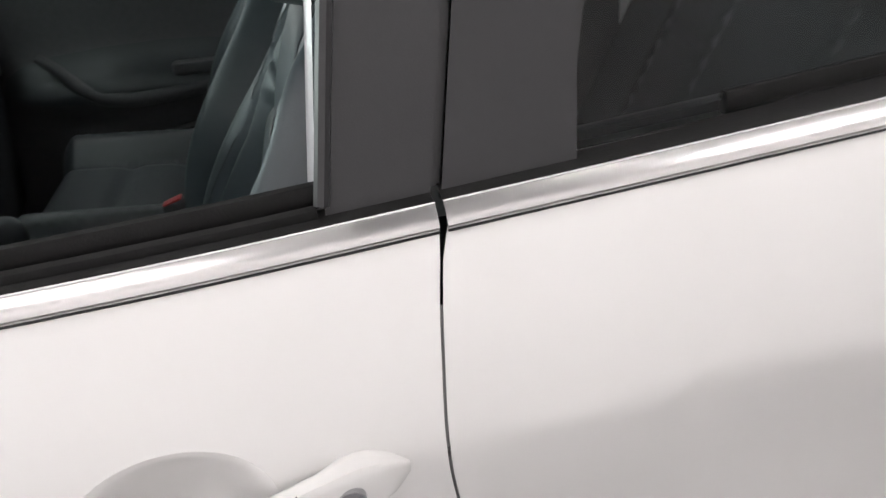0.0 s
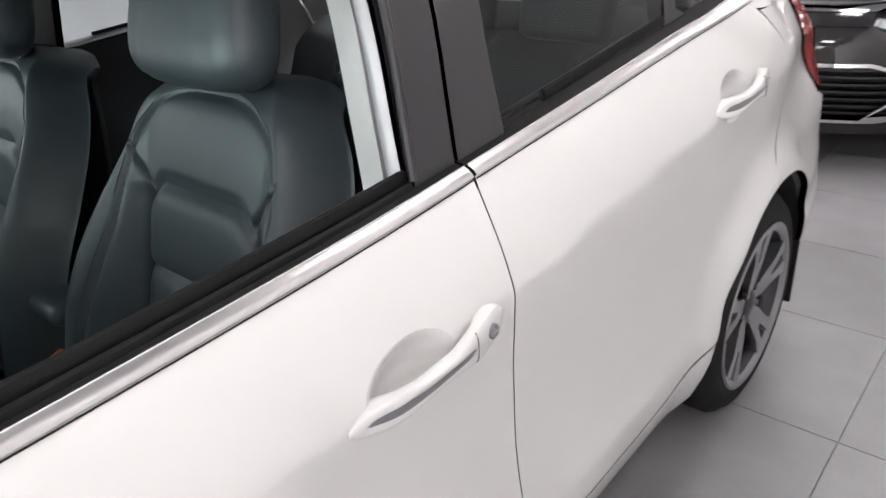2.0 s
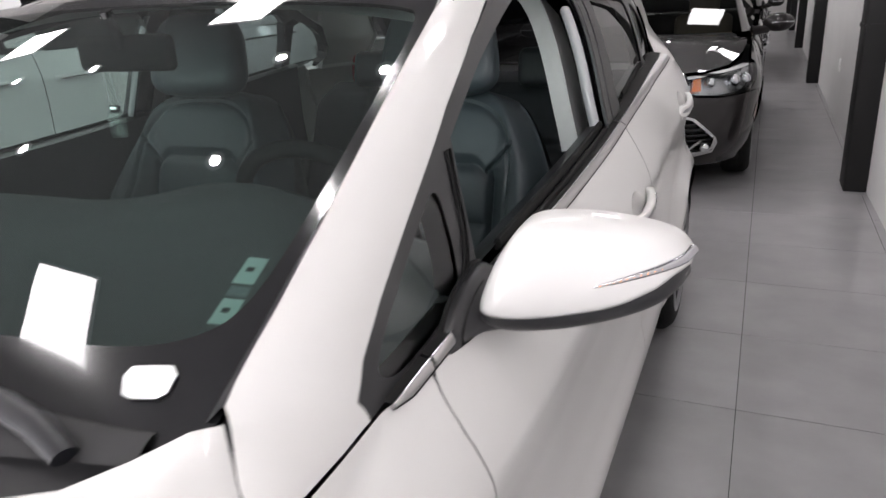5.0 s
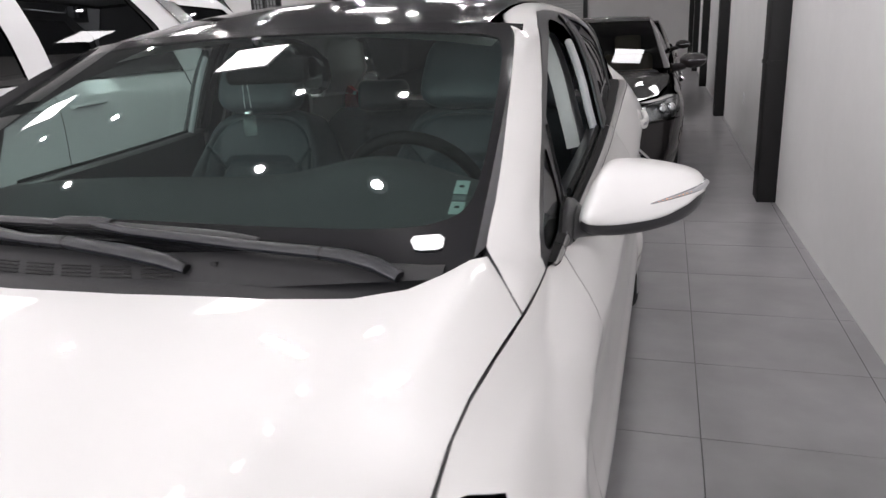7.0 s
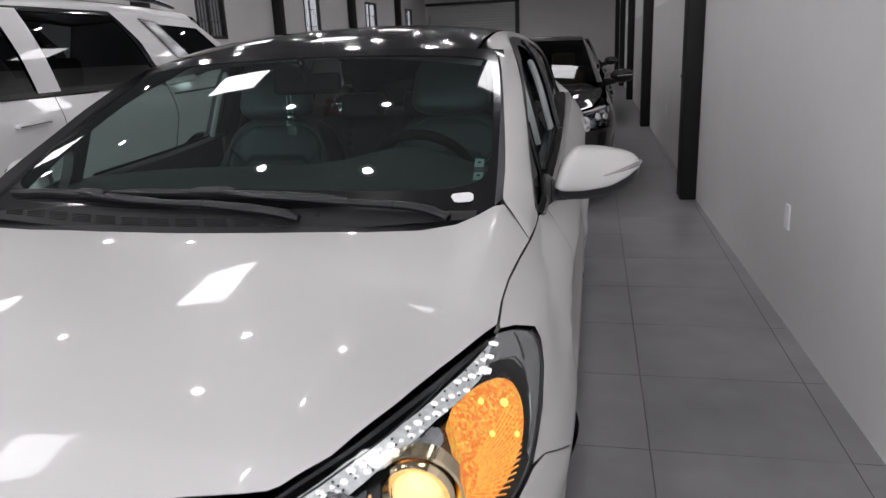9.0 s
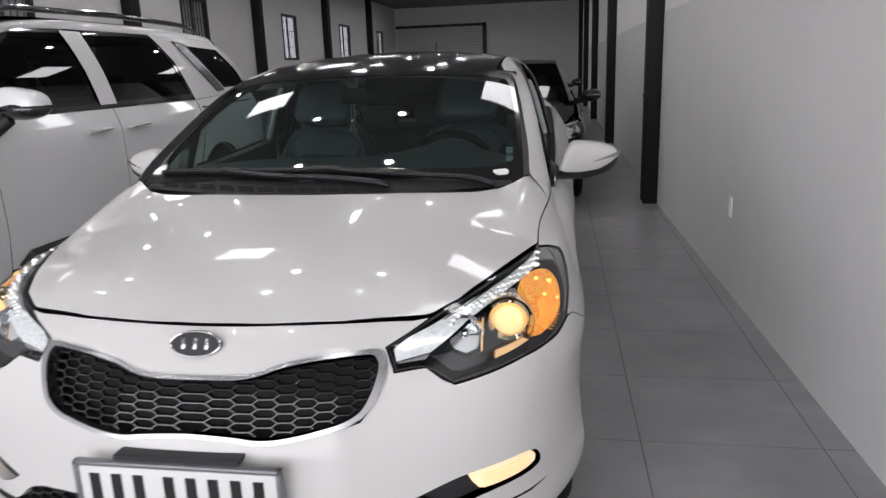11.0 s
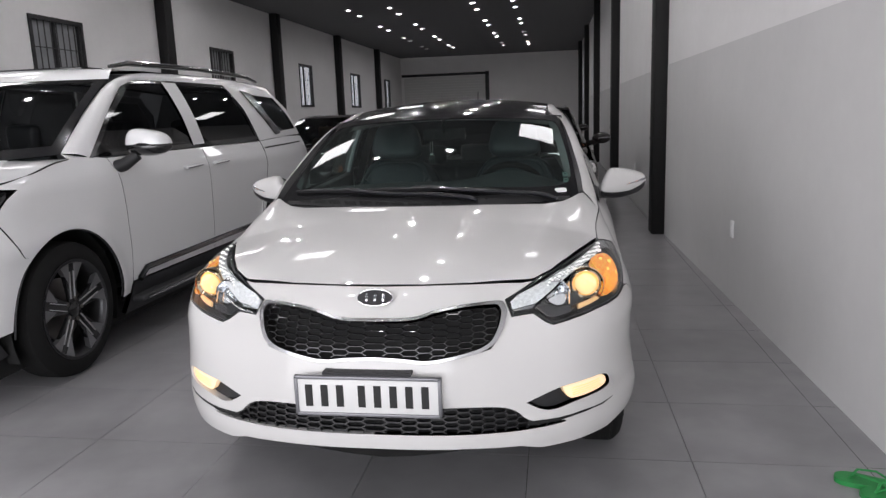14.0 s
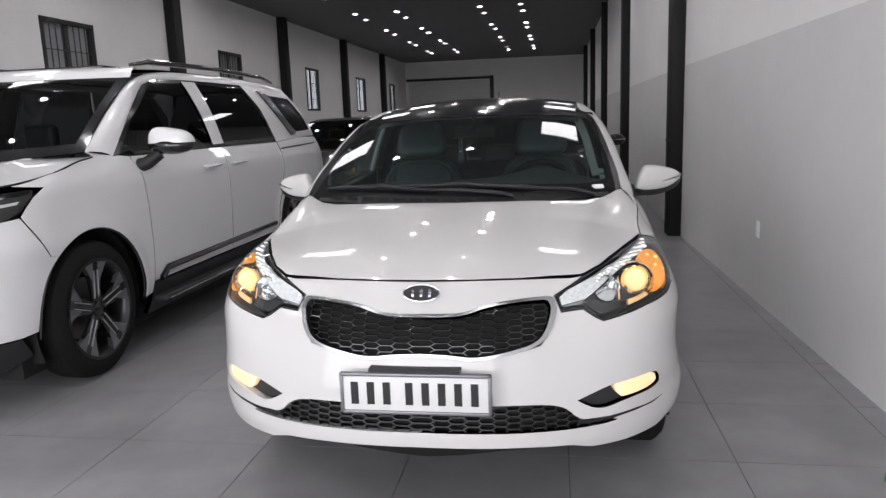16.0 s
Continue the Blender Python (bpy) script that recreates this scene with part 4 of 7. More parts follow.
        cup = [(2.283 + 0.073 * math.cos(a * math.pi / 30), 0.869 + 0.047 * math.sin(a * math.pi / 30)) for a in range(60)]
        cup = [(y, z + (y - 2.283) * 0.08) for y, z in cup]
        door = panel("front_door", fd, side, PEARL, car, holes=(cup,), step=0.02, sides=(sg,), thick=0.02, outward=(1, 0, 0))
        dish(door, cup, side, sg)
        # grey filler added in the door gap, where light greys the dark
        part("gap_seal", tube(bmesh.new(), [(sg * (flank(y, z) - 0.005), y, z) for y, z in gap if z < 0.985], 0.0035, 6), GAP_FILL_GREY, door)
        handle(door, 2.285, 0.869, sg, True)
        rd = [(y + 0.0012, z) for y, z in gap[1:]] + [(2.9, 0.365), (3.02, 0.372)] + [(y, z) for y, z in arc(HUB_R, 0.372, 165, 98, 18)] + [(3.545, 0.735), (3.594, 0.80), (3.612, 0.87), (3.590, 0.95), (3.545, 1.02), (3.487, 1.078)]
        rd += [(y, belt(y) - 0.0130) for y in [3.45 - 0.05 * i for i in range(19)]] + [(2.498, 1.0245)]
        cup2 = [(y + 0.94, z + 0.095) for y, z in cup]
        door2 = panel("rear_door", rd, side, PEARL, car, holes=(cup2,), step=0.02, sides=(sg,), thick=0.02, outward=(1, 0, 0))
        dish(door2, cup2, side, sg)
        handle(door2, 3.225, 0.964, sg, False)
        quarter = [(3.490, 1.082), (3.5475, 1.0215), (3.5925, 0.951), (3.6145, 0.87), (3.5965, 0.799), (3.5475, 0.734)] + [(y, z) for y, z in arc(HUB_R, 0.372, 97, 4, 18)] + [(3.98, 0.30), (4.25, 0.33), (4.32, 0.5), (4.30, 0.7), (4.12, 0.76), (3.90, 0.95), (3.84, 1.072), (3.7, 1.078), (3.6, 1.080)]
        panel("rear_quarter", quarter, side, PEARL, car, step=0.03, sides=(sg,), thick=0.02, outward=(1, 0, 0))
        tl = [(3.885, 0.95), (3.80, 1.10), (3.87, 1.10), (3.99, 1.0), (4.12, 0.86), (4.14, 0.77), (4.115, 0.765)]
        panel("tail_lamp", rounded(tl, rounds=1), side, RED_LENS, car, step=0.03, sides=(sg,), thick=0.05, outward=(1, 0, 0), offset=0.006)
        sill = [(1.215, 0.245), (1.40, 0.245), (1.42, 0.355), (2.5, 0.355), (2.9, 0.36), (3.02, 0.364), (3.214, 0.404), (3.205, 0.31), (3.21, 0.24), (2.4, 0.215), (1.5, 0.215)]
        panel("sill", sill, side, PEARL, car, step=0.04, sides=(sg,), thick=0.05, outward=(1, 0, 0))

        # chrome belt strip in three lengths
        for a, b in ((1.262, 1.347), (1.352, 2.492), (2.498, 3.47)):
            def strip(u, v):
                y = a + (b - a) * u
                taper_in = min(1.0, 0.15 + (y - 1.25) / 0.06)
                t = 0.5 - 0.5 * math.cos(math.pi * v)
                x0, x1 = flank(y, belt(y) - BELT_H) + 0.003, glasshouse(y, belt(y))[0] + 0.008
                z = belt(y) - BELT_H + (BELT_H + 0.0005) * v
                z = belt(y) - (belt(y) - z) * taper_in
                lean = (x1 - x0) * (0.22 * v + 0.33 * v * v)
                return sg * (x0 - 0.005 * max(0.0, 1 - v / 0.15) + lean + 0.0015 * math.sin(math.pi * v)), y, z + 0.0005 * math.sin(math.pi * v)
            belt_strip = grid("chrome_belt_strip", strip, max(4, int((b - a) / 0.04)), 10, BELT_CHROME, car)

            # dark tube drawn for the shadow line under the strip
            dark_path = [Vector(strip(k / 40, 0.0)) + Vector((sg * 0.0035, 0, -0.0005)) for k in range(41)]
            # polished bead added for the highlight along the strip's upper edge
            glint = [Vector(strip(k / 40, 0.97)) + Vector((sg * 0.0004, 0, 0.0004)) for k in range(41)]
            part("strip_crest", tube(bmesh.new(), glint, 0.0013, 6), CHROME, belt_strip)
            part("belt_groove", tube(bmesh.new(), dark_path, 0.0010, 6), DARK_GAP, belt_strip)

            def shelf(u, v):
                # black seal between the chrome and the glass
                x, y, z = strip(u, 1.0)
                return x + (sg * (glasshouse(y, belt(y))[0] - 0.004) - x) * v, y, z - 0.0015 + 0.004 * v
            grid("shelf_seal", shelf, max(4, int((b - a) / 0.04)), 3, RUBBER, belt_strip)
        up = [(3.43, 1.096), (3.474, 1.125), (3.487, 1.18), (3.425, 1.27), (3.435, 1.285), (3.507, 1.185), (3.498, 1.112), (3.45, 1.086)]
        panel("chrome_kick_strip", rounded(up, rounds=2), glasshouse, CHROME, car, step=0.02, sides=(sg,), thick=0.008, outward=(1, 0, 0.2), offset=0.006)
        greenhouse(car, sg)
    # roof: black glass between white rails
    panel("roof_glass", [(-0.535, 1.83), (-0.3, 1.805), (0, 1.798), (0.3, 1.805), (0.535, 1.83), (0.55, 2.4), (0.535, 3.2), (0.50, 3.62), (0, 3.66), (-0.50, 3.62), (-0.535, 3.2), (-0.55, 2.4)], roof_at, GLOSS_BLACK, car,
          step=0.07, thick=0.01, outward=(0, 0, 1), label="black glass roof")
    bm = tube(bmesh.new(), [(0, 3.52, 1.395), (0, 3.56, 1.46), (0, 3.62, 1.55)], [0.006, 0.004, 0.003], 8)
    tube(bm, [(0, 3.48, 1.39), (0, 3.53, 1.412), (0, 3.58, 1.40)], [0.004, 0.022, 0.006], 10)
    part("roof_aerial", bm, MATT_BLACK, car)
    # tail and underside close the body
    panel("tailgate", [(-0.78, 0.35), (0.78, 0.35), (0.76, 0.95), (0.60, 1.02), (-0.60, 1.02), (-0.76, 0.95)], lambda x, z: (x, 4.30 - 0.12 * (abs(x) / 0.78) ** 3 - max(0, z - 0.6) * 0.3, z), PEARL, car, step=0.08, outward=(0, 1, 0))
    panel("rear_window", [(-0.62, 1.03), (0.62, 1.03), (0.50, 1.36), (-0.50, 1.36)], lambda x, z: (x, 4.16 - (z - 1.03) * 1.55 - 0.1 * (abs(x) / 0.6) ** 2, z), DARK_GLASS, car, step=0.08, outward=(0, 1, 0.3), lipped=False)
    bx("underbody", (-0.72, 0.62, 0.17), (0.72, 4.05, 0.24), DARK_GAP, car)
    for hub in (HUB_F, HUB_R):
        for sg in BOTH:
            bm = lathe(bmesh.new(), [(0.40, 0.30), (0.42, 0.37), (0.835, 0.37)], 32, "x")
            bmesh.ops.delete(bm, geom=[v for v in bm.verts if v.co.z < (-0.25 if v.co.y > 0 and hub == HUB_R else -0.12)], context="VERTS")
            w = part("wheel_well", bm, DARK_GAP, car)
            w.matrix_basis = pose(0, hub, HUB_Z) @ Matrix.Diagonal((sg, 1, 1, 1))
            if hub == HUB_R:
                bx("mud_flap", (sg * 0.775 - 0.075, hub + 0.352, 0.15), (sg * 0.775 + 0.075, hub + 0.364, 0.36), RUBBER, w.parent, 0.004, "black rubber mud flap")
    return car


def ring_of(loop, cut):
    """The loop drawn in by a distance."""
    n = len(loop)
    area = sum(loop[i - 1][0] * loop[i][1] - loop[i][0] * loop[i - 1][1] for i in range(n))
    out = []
    for i in range(n):
        d = (Vector(loop[(i + 1) % n]) - Vector(loop[i - 1])).normalized()
        nrm = Vector((-d.y, d.x)) if area > 0 else Vector((d.y, -d.x))
        out.append(tuple(Vector(loop[i]) + nrm * cut))
    return out


BELT_H = 0.0150


def dish(door, loop, side, sg):
    """The hollow behind a door handle."""
    cy = sum(p[0] for p in loop) / len(loop)
    cz = sum(p[1] for p in loop) / len(loop)

    def f(u, v):
        a, r = u * 2 * math.pi, 1 - v
        i = u * len(loop)
        p = Vector(loop[int(i) % len(loop)]).lerp(Vector(loop[(int(i) + 1) % len(loop)]), i - int(i))
        y, z = cy + (p.x - cy) * r, cz + (p.y - cz) * r
        return sg * (side(y, z)[0] - 0.034 * (1 - r * r) ** 1.4), y, z
    grid("handle_cup", f, 64, 12, PEARL, door, closed_u=True)


def handle(door, y, z, sg, lock):
    """A pull handle in one sweep: flared feet, slim bowed grip with a satin strip, key lock in the rear foot; y, z: its middle."""
    tall = curve((0.0, 0.004), (0.06, 0.0125), (0.16, 0.0175), (0.26, 0.0165), (0.38, 0.0125), (0.56, 0.0125), (0.66, 0.0180), (0.76, 0.0222), (0.86, 0.0225), (0.94, 0.0165), (1.0, 0.005))
    proud = curve((0.0, 0.002), (0.10, 0.010), (0.22, 0.021), (0.40, 0.026), (0.60, 0.027), (0.74, 0.023), (0.86, 0.016), (0.95, 0.010), (1.0, 0.002))

    def at(t, up=0.0, out=0.0):
        yy, zz = y - 0.099 + 0.262 * t, z - 0.012 + 0.021 * t + up
        return Vector((sg * (flank(yy, zz - up * 0.5) + proud(t) + out), yy, zz))
    n, m = 44, 18
    bm = bmesh.new()
    rings = []
    for i in range(n + 1):
        t = i / n
        h = tall(t)
        deep = 0.017 if 0.24 < t < 0.76 else 0.017 + 0.02 * min(1.0, abs(t - 0.5) * 6 - 1.5)
        ring = []
        for k in range(m):
            a = 2 * math.pi * k / m
            ca, sa = math.cos(a), math.sin(a)
            ring.append(bm.verts.new(at(t, h * math.copysign(abs(sa) ** 0.75, sa), (0.0 if ca > 0 else -deep * abs(ca) ** 0.5) - 0.005 * (1 - max(ca, 0.0) ** 0.6))))
        rings.append(ring)
    for r0, r1 in zip(rings, rings[1:]):
        for k in range(m):
            bm.faces.new((r0[k], r0[(k + 1) % m], r1[(k + 1) % m], r1[k]))
    bm.faces.new(rings[0][::-1])
    bm.faces.new(rings[-1])
    h = part("door_handle", bm, PEARL, door)

    for t in (0.70,):
        ring = [at(t, tall(t) * 1.02 * math.sin(a), 0.0008 - 0.006 * (1 - max(math.cos(a), 0.0) ** 0.6)) for a in [-1.5 + 3.0 * k / 14 for k in range(15)]]
        part("cap_seam", tube(bmesh.new(), ring, 0.0006, 5), DARK_GAP, h)

    def band(u, v):
        t = 0.07 + 0.61 * u
        k = math.sin(math.pi * min(max(u, 0.0), 1.0)) ** 0.25
        up = tall(t) * (0.12 + 0.40 * k - 1.30 * v * k)
        return tuple(at(t, up, 0.0012 - 0.0055 * v ** 3))
    grid("handle_strip", band, 36, 5, HANDLE_GREY, h, "satin grey strip")
    if lock:
        c = at(0.835, 0.001)
        part("key_lock", lathe(bmesh.new(), [(-sg * 0.012, 0.0100), (sg * 0.0035, 0.0100), (sg * 0.0035, 0.0078), (sg * 0.001, 0.0072), (sg * 0.001, 0.0005)], 24, "x", c), SATIN_CHROME, h, "round key lock")
    else:
        bx("lock_dimple", tuple(at(0.90) - Vector((0.002, 0.004, 0.003))), tuple(at(0.90) + Vector((0.002, 0.004, 0.003))), PEARL, h, 0.001)


# the white pillar's inner edge stands proud of the glass
PILLAR_EDGE = [(0.707, 1.120, 1.036), (0.705, 1.150, 1.054), (0.703, 1.205, 1.083), (0.692, 1.310, 1.132), (0.679, 1.407, 1.176), (0.663, 1.527, 1.232), (0.640, 1.685, 1.297), (0.614, 1.830, 1.347)]
DLO_TOP = [(3.475, 1.125), (3.487, 1.18), (3.42, 1.268), (3.25, 1.335), (3.0, 1.376), (2.7, 1.398), (2.4, 1.404), (2.15, 1.390), (1.97, 1.354), (1.78, 1.288), (1.60, 1.209), (1.50, 1.156), (1.40, 1.105), (1.31, 1.057), (1.25, 1.020), (1.223, 0.990)]


def greenhouse(car, sg):
    loop = [(1.236, 0.966)] + [(y, belt(y) + 0.001) for y in (1.4, 1.6, 1.8, 2.0, 2.2, 2.4, 2.6, 2.8, 3.0, 3.2, 3.34, 3.42)] + DLO_TOP
    tri = [(1.268, 1.004), (1.272, 0.990), (1.290, 0.981), (1.325, 0.979), (1.40, 0.984), (1.478, 0.996), (1.496, 1.03), (1.501, 1.07), (1.504, 1.104), (1.497, 1.121), (1.482, 1.122), (1.466, 1.114), (1.399, 1.081), (1.339, 1.049), (1.296, 1.025)]
    win = [(1.547, 0.993), (2.0, 1.0055), (2.412, 1.034), (2.435, 1.20), (2.455, 1.345), (2.30, 1.372), (2.18, 1.364), (2.035, 1.332), (1.92, 1.302), (1.79, 1.260), (1.70, 1.225), (1.583, 1.172)]
    rear = [(2.600, 1.050), (2.85, 1.069), (3.165, 1.093), (3.185, 1.20), (3.14, 1.325), (2.95, 1.362), (2.75, 1.374), (2.655, 1.374), (2.635, 1.25)]
    small = [(3.222, 1.095), (3.45, 1.112), (3.465, 1.17), (3.39, 1.255), (3.215, 1.308), (3.228, 1.2)]
    holes = [rounded(tri, rounds=2), rounded(win, rounds=1, keep=(0, 2, 11)), rounded(rear, rounds=1, keep=(0, 2)), rounded(small, rounds=1)]
    holes = [[tuple(p) for p in h] for h in holes]
    fr = panel("window_frame", loop, glasshouse, SATIN_BLACK, car, holes=holes, step=0.03, sides=(sg,), thick=0.035, outward=(1, 0, 0.3), label="satin black window frame")
    for a, b, la, lb in ((2.415, 2.492, 0.17, 0.17), (2.499, 2.603, 0.17, 0.06)):
        zt = [1.030 + 0.351 * i / 8 for i in range(9)]
        lp = [(a + (z - 1.03) * la, z) for z in zt] + [(b + (z - 1.03) * lb, z + 0.006) for z in zt[::-1]]
        panel("pillar_cover", lp, glasshouse, SATIN_BLACK, fr, step=0.04, sides=(sg,), thick=0.012, outward=(1, 0, 0.3), offset=0.008, label="satin black pillar cover")
    for h, nm in ((holes[0], "quarter_pane"), (holes[2], "pane"), (holes[3], "quarter_pane")):
        p = panel(nm, h, glasshouse, SIDE_GLASS if h is holes[0] else REAR_GLASS, fr, step=0.06, sides=(sg,), lipped=False, outward=(1, 0, 0.3), offset=-0.003)
    if sg < 0:
        panel("pane", holes[1], glasshouse, SIDE_GLASS, fr, step=0.06, sides=(sg,), lipped=False, outward=(1, 0, 0.3), offset=-0.010)
    # raised edge of the door frame beside the quarter pane
    for dy, r in ((0.0, 0.0024), (0.013, 0.0018)):
        bead = [Vector((sg * (glasshouse(y, z)[0] + 0.0015), y + dy, z)) for y, z in rounded([Vector(p) for p in ((1.556, 1.160), (1.549, 1.123), (1.538, 1.068), (1.528, 1.045), (1.515, 1.025), (1.505, 1.016))], False, 2)]
        part("frame_bead", tube(bmesh.new(), bead, r, 6), RUBBER, fr)
    # outer waist seal, and the door's top behind it
    n = 24
    bm = bmesh.new()
    tube(bm, [(sg * (glasshouse(y, belt(y))[0] + 0.004), y, belt(y) + 0.002) for y in [1.57 + 0.84 * i / n for i in range(n + 1)]], 0.006, 8, flat=1.2)
    part("waist_seal", bm, RUBBER, fr)

    # white A-pillar and roof rail: between the glass edge and the window frame
    tops = [Vector(glasshouse(y, z)) for y, z in [(1.236, 0.964)] + DLO_TOP[::-1][0:13] + [(3.42, 1.270)]]
    inner = [Vector(p) for p in PILLAR_EDGE] + [Vector(roof_at(0.552, y)) for y in (1.95, 2.15, 2.4, 2.7, 3.0, 3.3, 3.6)]
    tops, inner = rounded(tops, False, 2), rounded(inner, False, 2)
    joint = Vector(skin(s_of_y(1.066, 0.953), 0.953)) + Vector((-0.003, 0.002, 0.001))
    seam = [joint] + [Vector(skin(s_of_y(y, z), z)) + Vector((-0.001, 0, 0.004)) for y, z in ((1.10, 0.955), (1.18, 0.958), (1.232, 0.961))] + [tops[0]]
    foot = [joint] + [Vector(hood_at(x, y)) + Vector((0.002, 0.002, 0.0015)) for x, y in ((0.742, 1.080), (0.728, 1.096), (0.712, 1.114))] + [inner[0]]

    def along(pts, t):
        lens = [0.0]
        for a, b in zip(pts, pts[1:]):
            lens.append(lens[-1] + (b - a).length)
        d = t * lens[-1]
        i = min(int(np.searchsorted(lens, d, "right")) - 1, len(pts) - 2)
        return pts[i].lerp(pts[i + 1], (d - lens[i]) / (lens[i + 1] - lens[i]))

    def f(u, v):
        a, b = (along(seam, u / 0.12), along(foot, u / 0.12)) if u < 0.12 else (along(tops, (u - 0.12) / 0.88), along(inner, (u - 0.12) / 0.88))
        p = a.lerp(b, v)
        k = 4 * v * (1 - v)
        n = Vector((0.75, -0.15, 0.6)).normalized()
        p = p + n * 0.085 * (b - a).length * k
        return sg * p.x, p.y, p.z
    grid("roof_rail", f, 110, 8, PEARL, car)
    # dark trim from the pillar's inner edge down to the glass
    low = [Vector(screen_at(0.985, v)) for v in (0.0, 0.06, 0.14, 0.24, 0.36, 0.52, 0.73, 0.90)]
    top = [Vector(p) for p in PILLAR_EDGE]

    def trim(u, v):
        a, b = along(top, u), along(low, u)
        p = a.lerp(b, v)
        return sg * p.x, p.y, p.z
    grid("pillar_trim_strip", trim, 40, 3, SATIN_BLACK, car)
    # C-pillar
    cp = [(3.43, 1.275), (3.50, 1.19), (3.500, 1.11), (3.492, 1.079), (3.6, 1.077), (3.7, 1.075), (3.845, 1.069), (3.90, 1.055), (3.88, 1.20), (3.76, 1.33), (3.6, 1.372), (3.5, 1.37), (3.40, 1.36)]

    def haunch(y, z):
        b = (1 - smooth(1.07, 1.20, z)) * smooth(3.46, 3.58, y)
        return glasshouse(y, z)[0] * (1 - b) + flank(y, min(z, 1.08)) * b, y, z
    panel("rear_pillar", cp, haunch, PEARL, car, step=0.03, sides=(sg,), offset=0.001, thick=0.02, outward=(1, 0, 0.3))


def screen(car):
    """Windscreen with its black border, and the scuttle with wipers."""
    out = [(-1, 0.0), (-0.97, -0.025), (-0.9, -0.045), (-0.6, -0.05), (0, -0.04), (0.6, -0.05), (0.9, -0.045), (0.97, -0.025), (1, 0.0), (1, 0.5), (1, 1.0), (0.5, 1.0), (0, 1.0), (-0.5, 1.0), (-1, 1)]
    half = [(0.0, 0.126), (0.28, 0.116), (0.555, 0.095), (0.79, 0.083), (0.90, 0.104), (0.952, 0.155), (0.962, 0.30), (0.958, 0.55), (0.945, 0.87), (0.90, 0.925), (0.4, 0.940), (0.0, 0.945)]
    inn = rounded(half + [(-u, v) for u, v in reversed(half[1:-1])], rounds=2)
    inn = [tuple(p) for p in inn]
    ws = panel("windscreen", inn, screen_at, SCREEN_GLASS, car, step=0.08, unit=(0.65, 0.85), lipped=False, outward=(0, -1, 1))
    panel("screen_border", out, screen_at, GLOSS_BLACK, ws, holes=(inn,), step=0.05, unit=(0.65, 0.85), thick=0.006, outward=(0, -1, 1), label="black printed glass border")
    # scuttle
    def sc(u, v):
        x = -0.70 + 1.40 * u
        y0, y1 = 0.915 + 0.17 * (x / 0.7) ** 2, 1.05 + 0.12 * (x / 0.7) ** 2
        y = y0 + (y1 - y0) * v
        return x, y, hood_at(x, y0)[2] - 0.022 + 0.030 * v
    sc = grid("scuttle", sc, 40, 4, MATT_BLACK, car, "grained grey plastic scuttle with slotted vents")

    def over(u, v, h=0.006):
        x, y, z = screen_at(u, v)
        return Vector((x, y - 0.43 * h, z + 0.9 * h))

    def cover(a, b):
        u = -0.93 + 1.86 * a
        top = 0.034 - 0.052 * smooth(0.45, 0.93, abs(u))
        return over(u, -0.062 + (top + 0.062) * b, 0.006 - 0.004 * b ** 6)
    grid("scuttle_cover", cover, 48, 8, SCUTTLE_GREY, sc)
    # slotted vent pads run along the passenger's half
    for i in range(11):
        u = 0.318 - i * 0.108
        bm = bmesh.new()
        for k in range(4):
            for j in range(6):
                c = over(u - 0.0135 * j - 0.006 * k, -0.034 + 0.0085 * k, 0.0068)
                box(bm, c - Vector((0.0040, 0.0016, 0.0010)), c + Vector((0.0040, 0.0016, 0.0010)))
        part("scuttle_vent", bm, DARK_GAP, sc)
    part("drain_hole", box(bmesh.new(), over(0.40, -0.008, 0.004), over(0.415, 0.002, 0.008)), DARK_GAP, sc)

    def wiper(arm, radii, seam, blade, mount):
        pts = [over(u, v, h) for u, v, h in arm]
        w = part("wiper", tube(bmesh.new(), pts, radii, 12, flat=0.72), WIPER_GREY, car, "satin dark grey wiper arm with black blade")
        a, b = pts[seam], pts[seam + 1]
        d = (b - a).normalized() * 0.0016
        part("wiper_joint", tube(bmesh.new(), [a - d, a + d], radii[seam] + 0.0006, 12, flat=0.72), DARK_GAP, w)
        bl = [over(u, v, 0.013) for u, v in blade]
        bl = [bl[i].lerp(bl[i + 1], k / 4) for i in range(len(bl) - 1) for k in range(4)] + [bl[-1]]
        n = len(bl)
        part("wiper_blade", tube(bmesh.new(), bl, [0.004, 0.007] + [0.0095] * (n - 4) + [0.007, 0.004], 10, flat=0.85), SATIN_BLACK, w)
        part("blade_edge", tube(bmesh.new(), [p - Vector((0, -0.004, 0.010)) for p in bl], 0.003, 6), RUBBER, w)
        a, b = (over(u, v, 0.020) for u, v in mount)
        part("blade_mount", tube(bmesh.new(), [a, a.lerp(b, 0.2), a.lerp(b, 0.8), b], [0.007, 0.0125, 0.0125, 0.006], 10, flat=0.8), SATIN_BLACK, w)

    wiper([(0.845, -0.062, 0.014), (0.79, -0.034, 0.019), (0.72, -0.012, 0.021), (0.662, -0.001, 0.021), (0.56, 0.014, 0.021), (0.466, 0.027, 0.021), (0.298, 0.050, 0.021), (0.15, 0.066, 0.021), (0.074, 0.076, 0.024), (0.03, 0.088, 0.024)],
          [0.012, 0.0145, 0.0145, 0.0135, 0.0125, 0.0115, 0.0105, 0.0095, 0.009, 0.006], 3,
          [(0.491, 0.050), (0.315, 0.071), (0.085, 0.088), (-0.15, 0.092), (-0.42, 0.085)], ((0.09, 0.090), (-0.085, 0.088)))
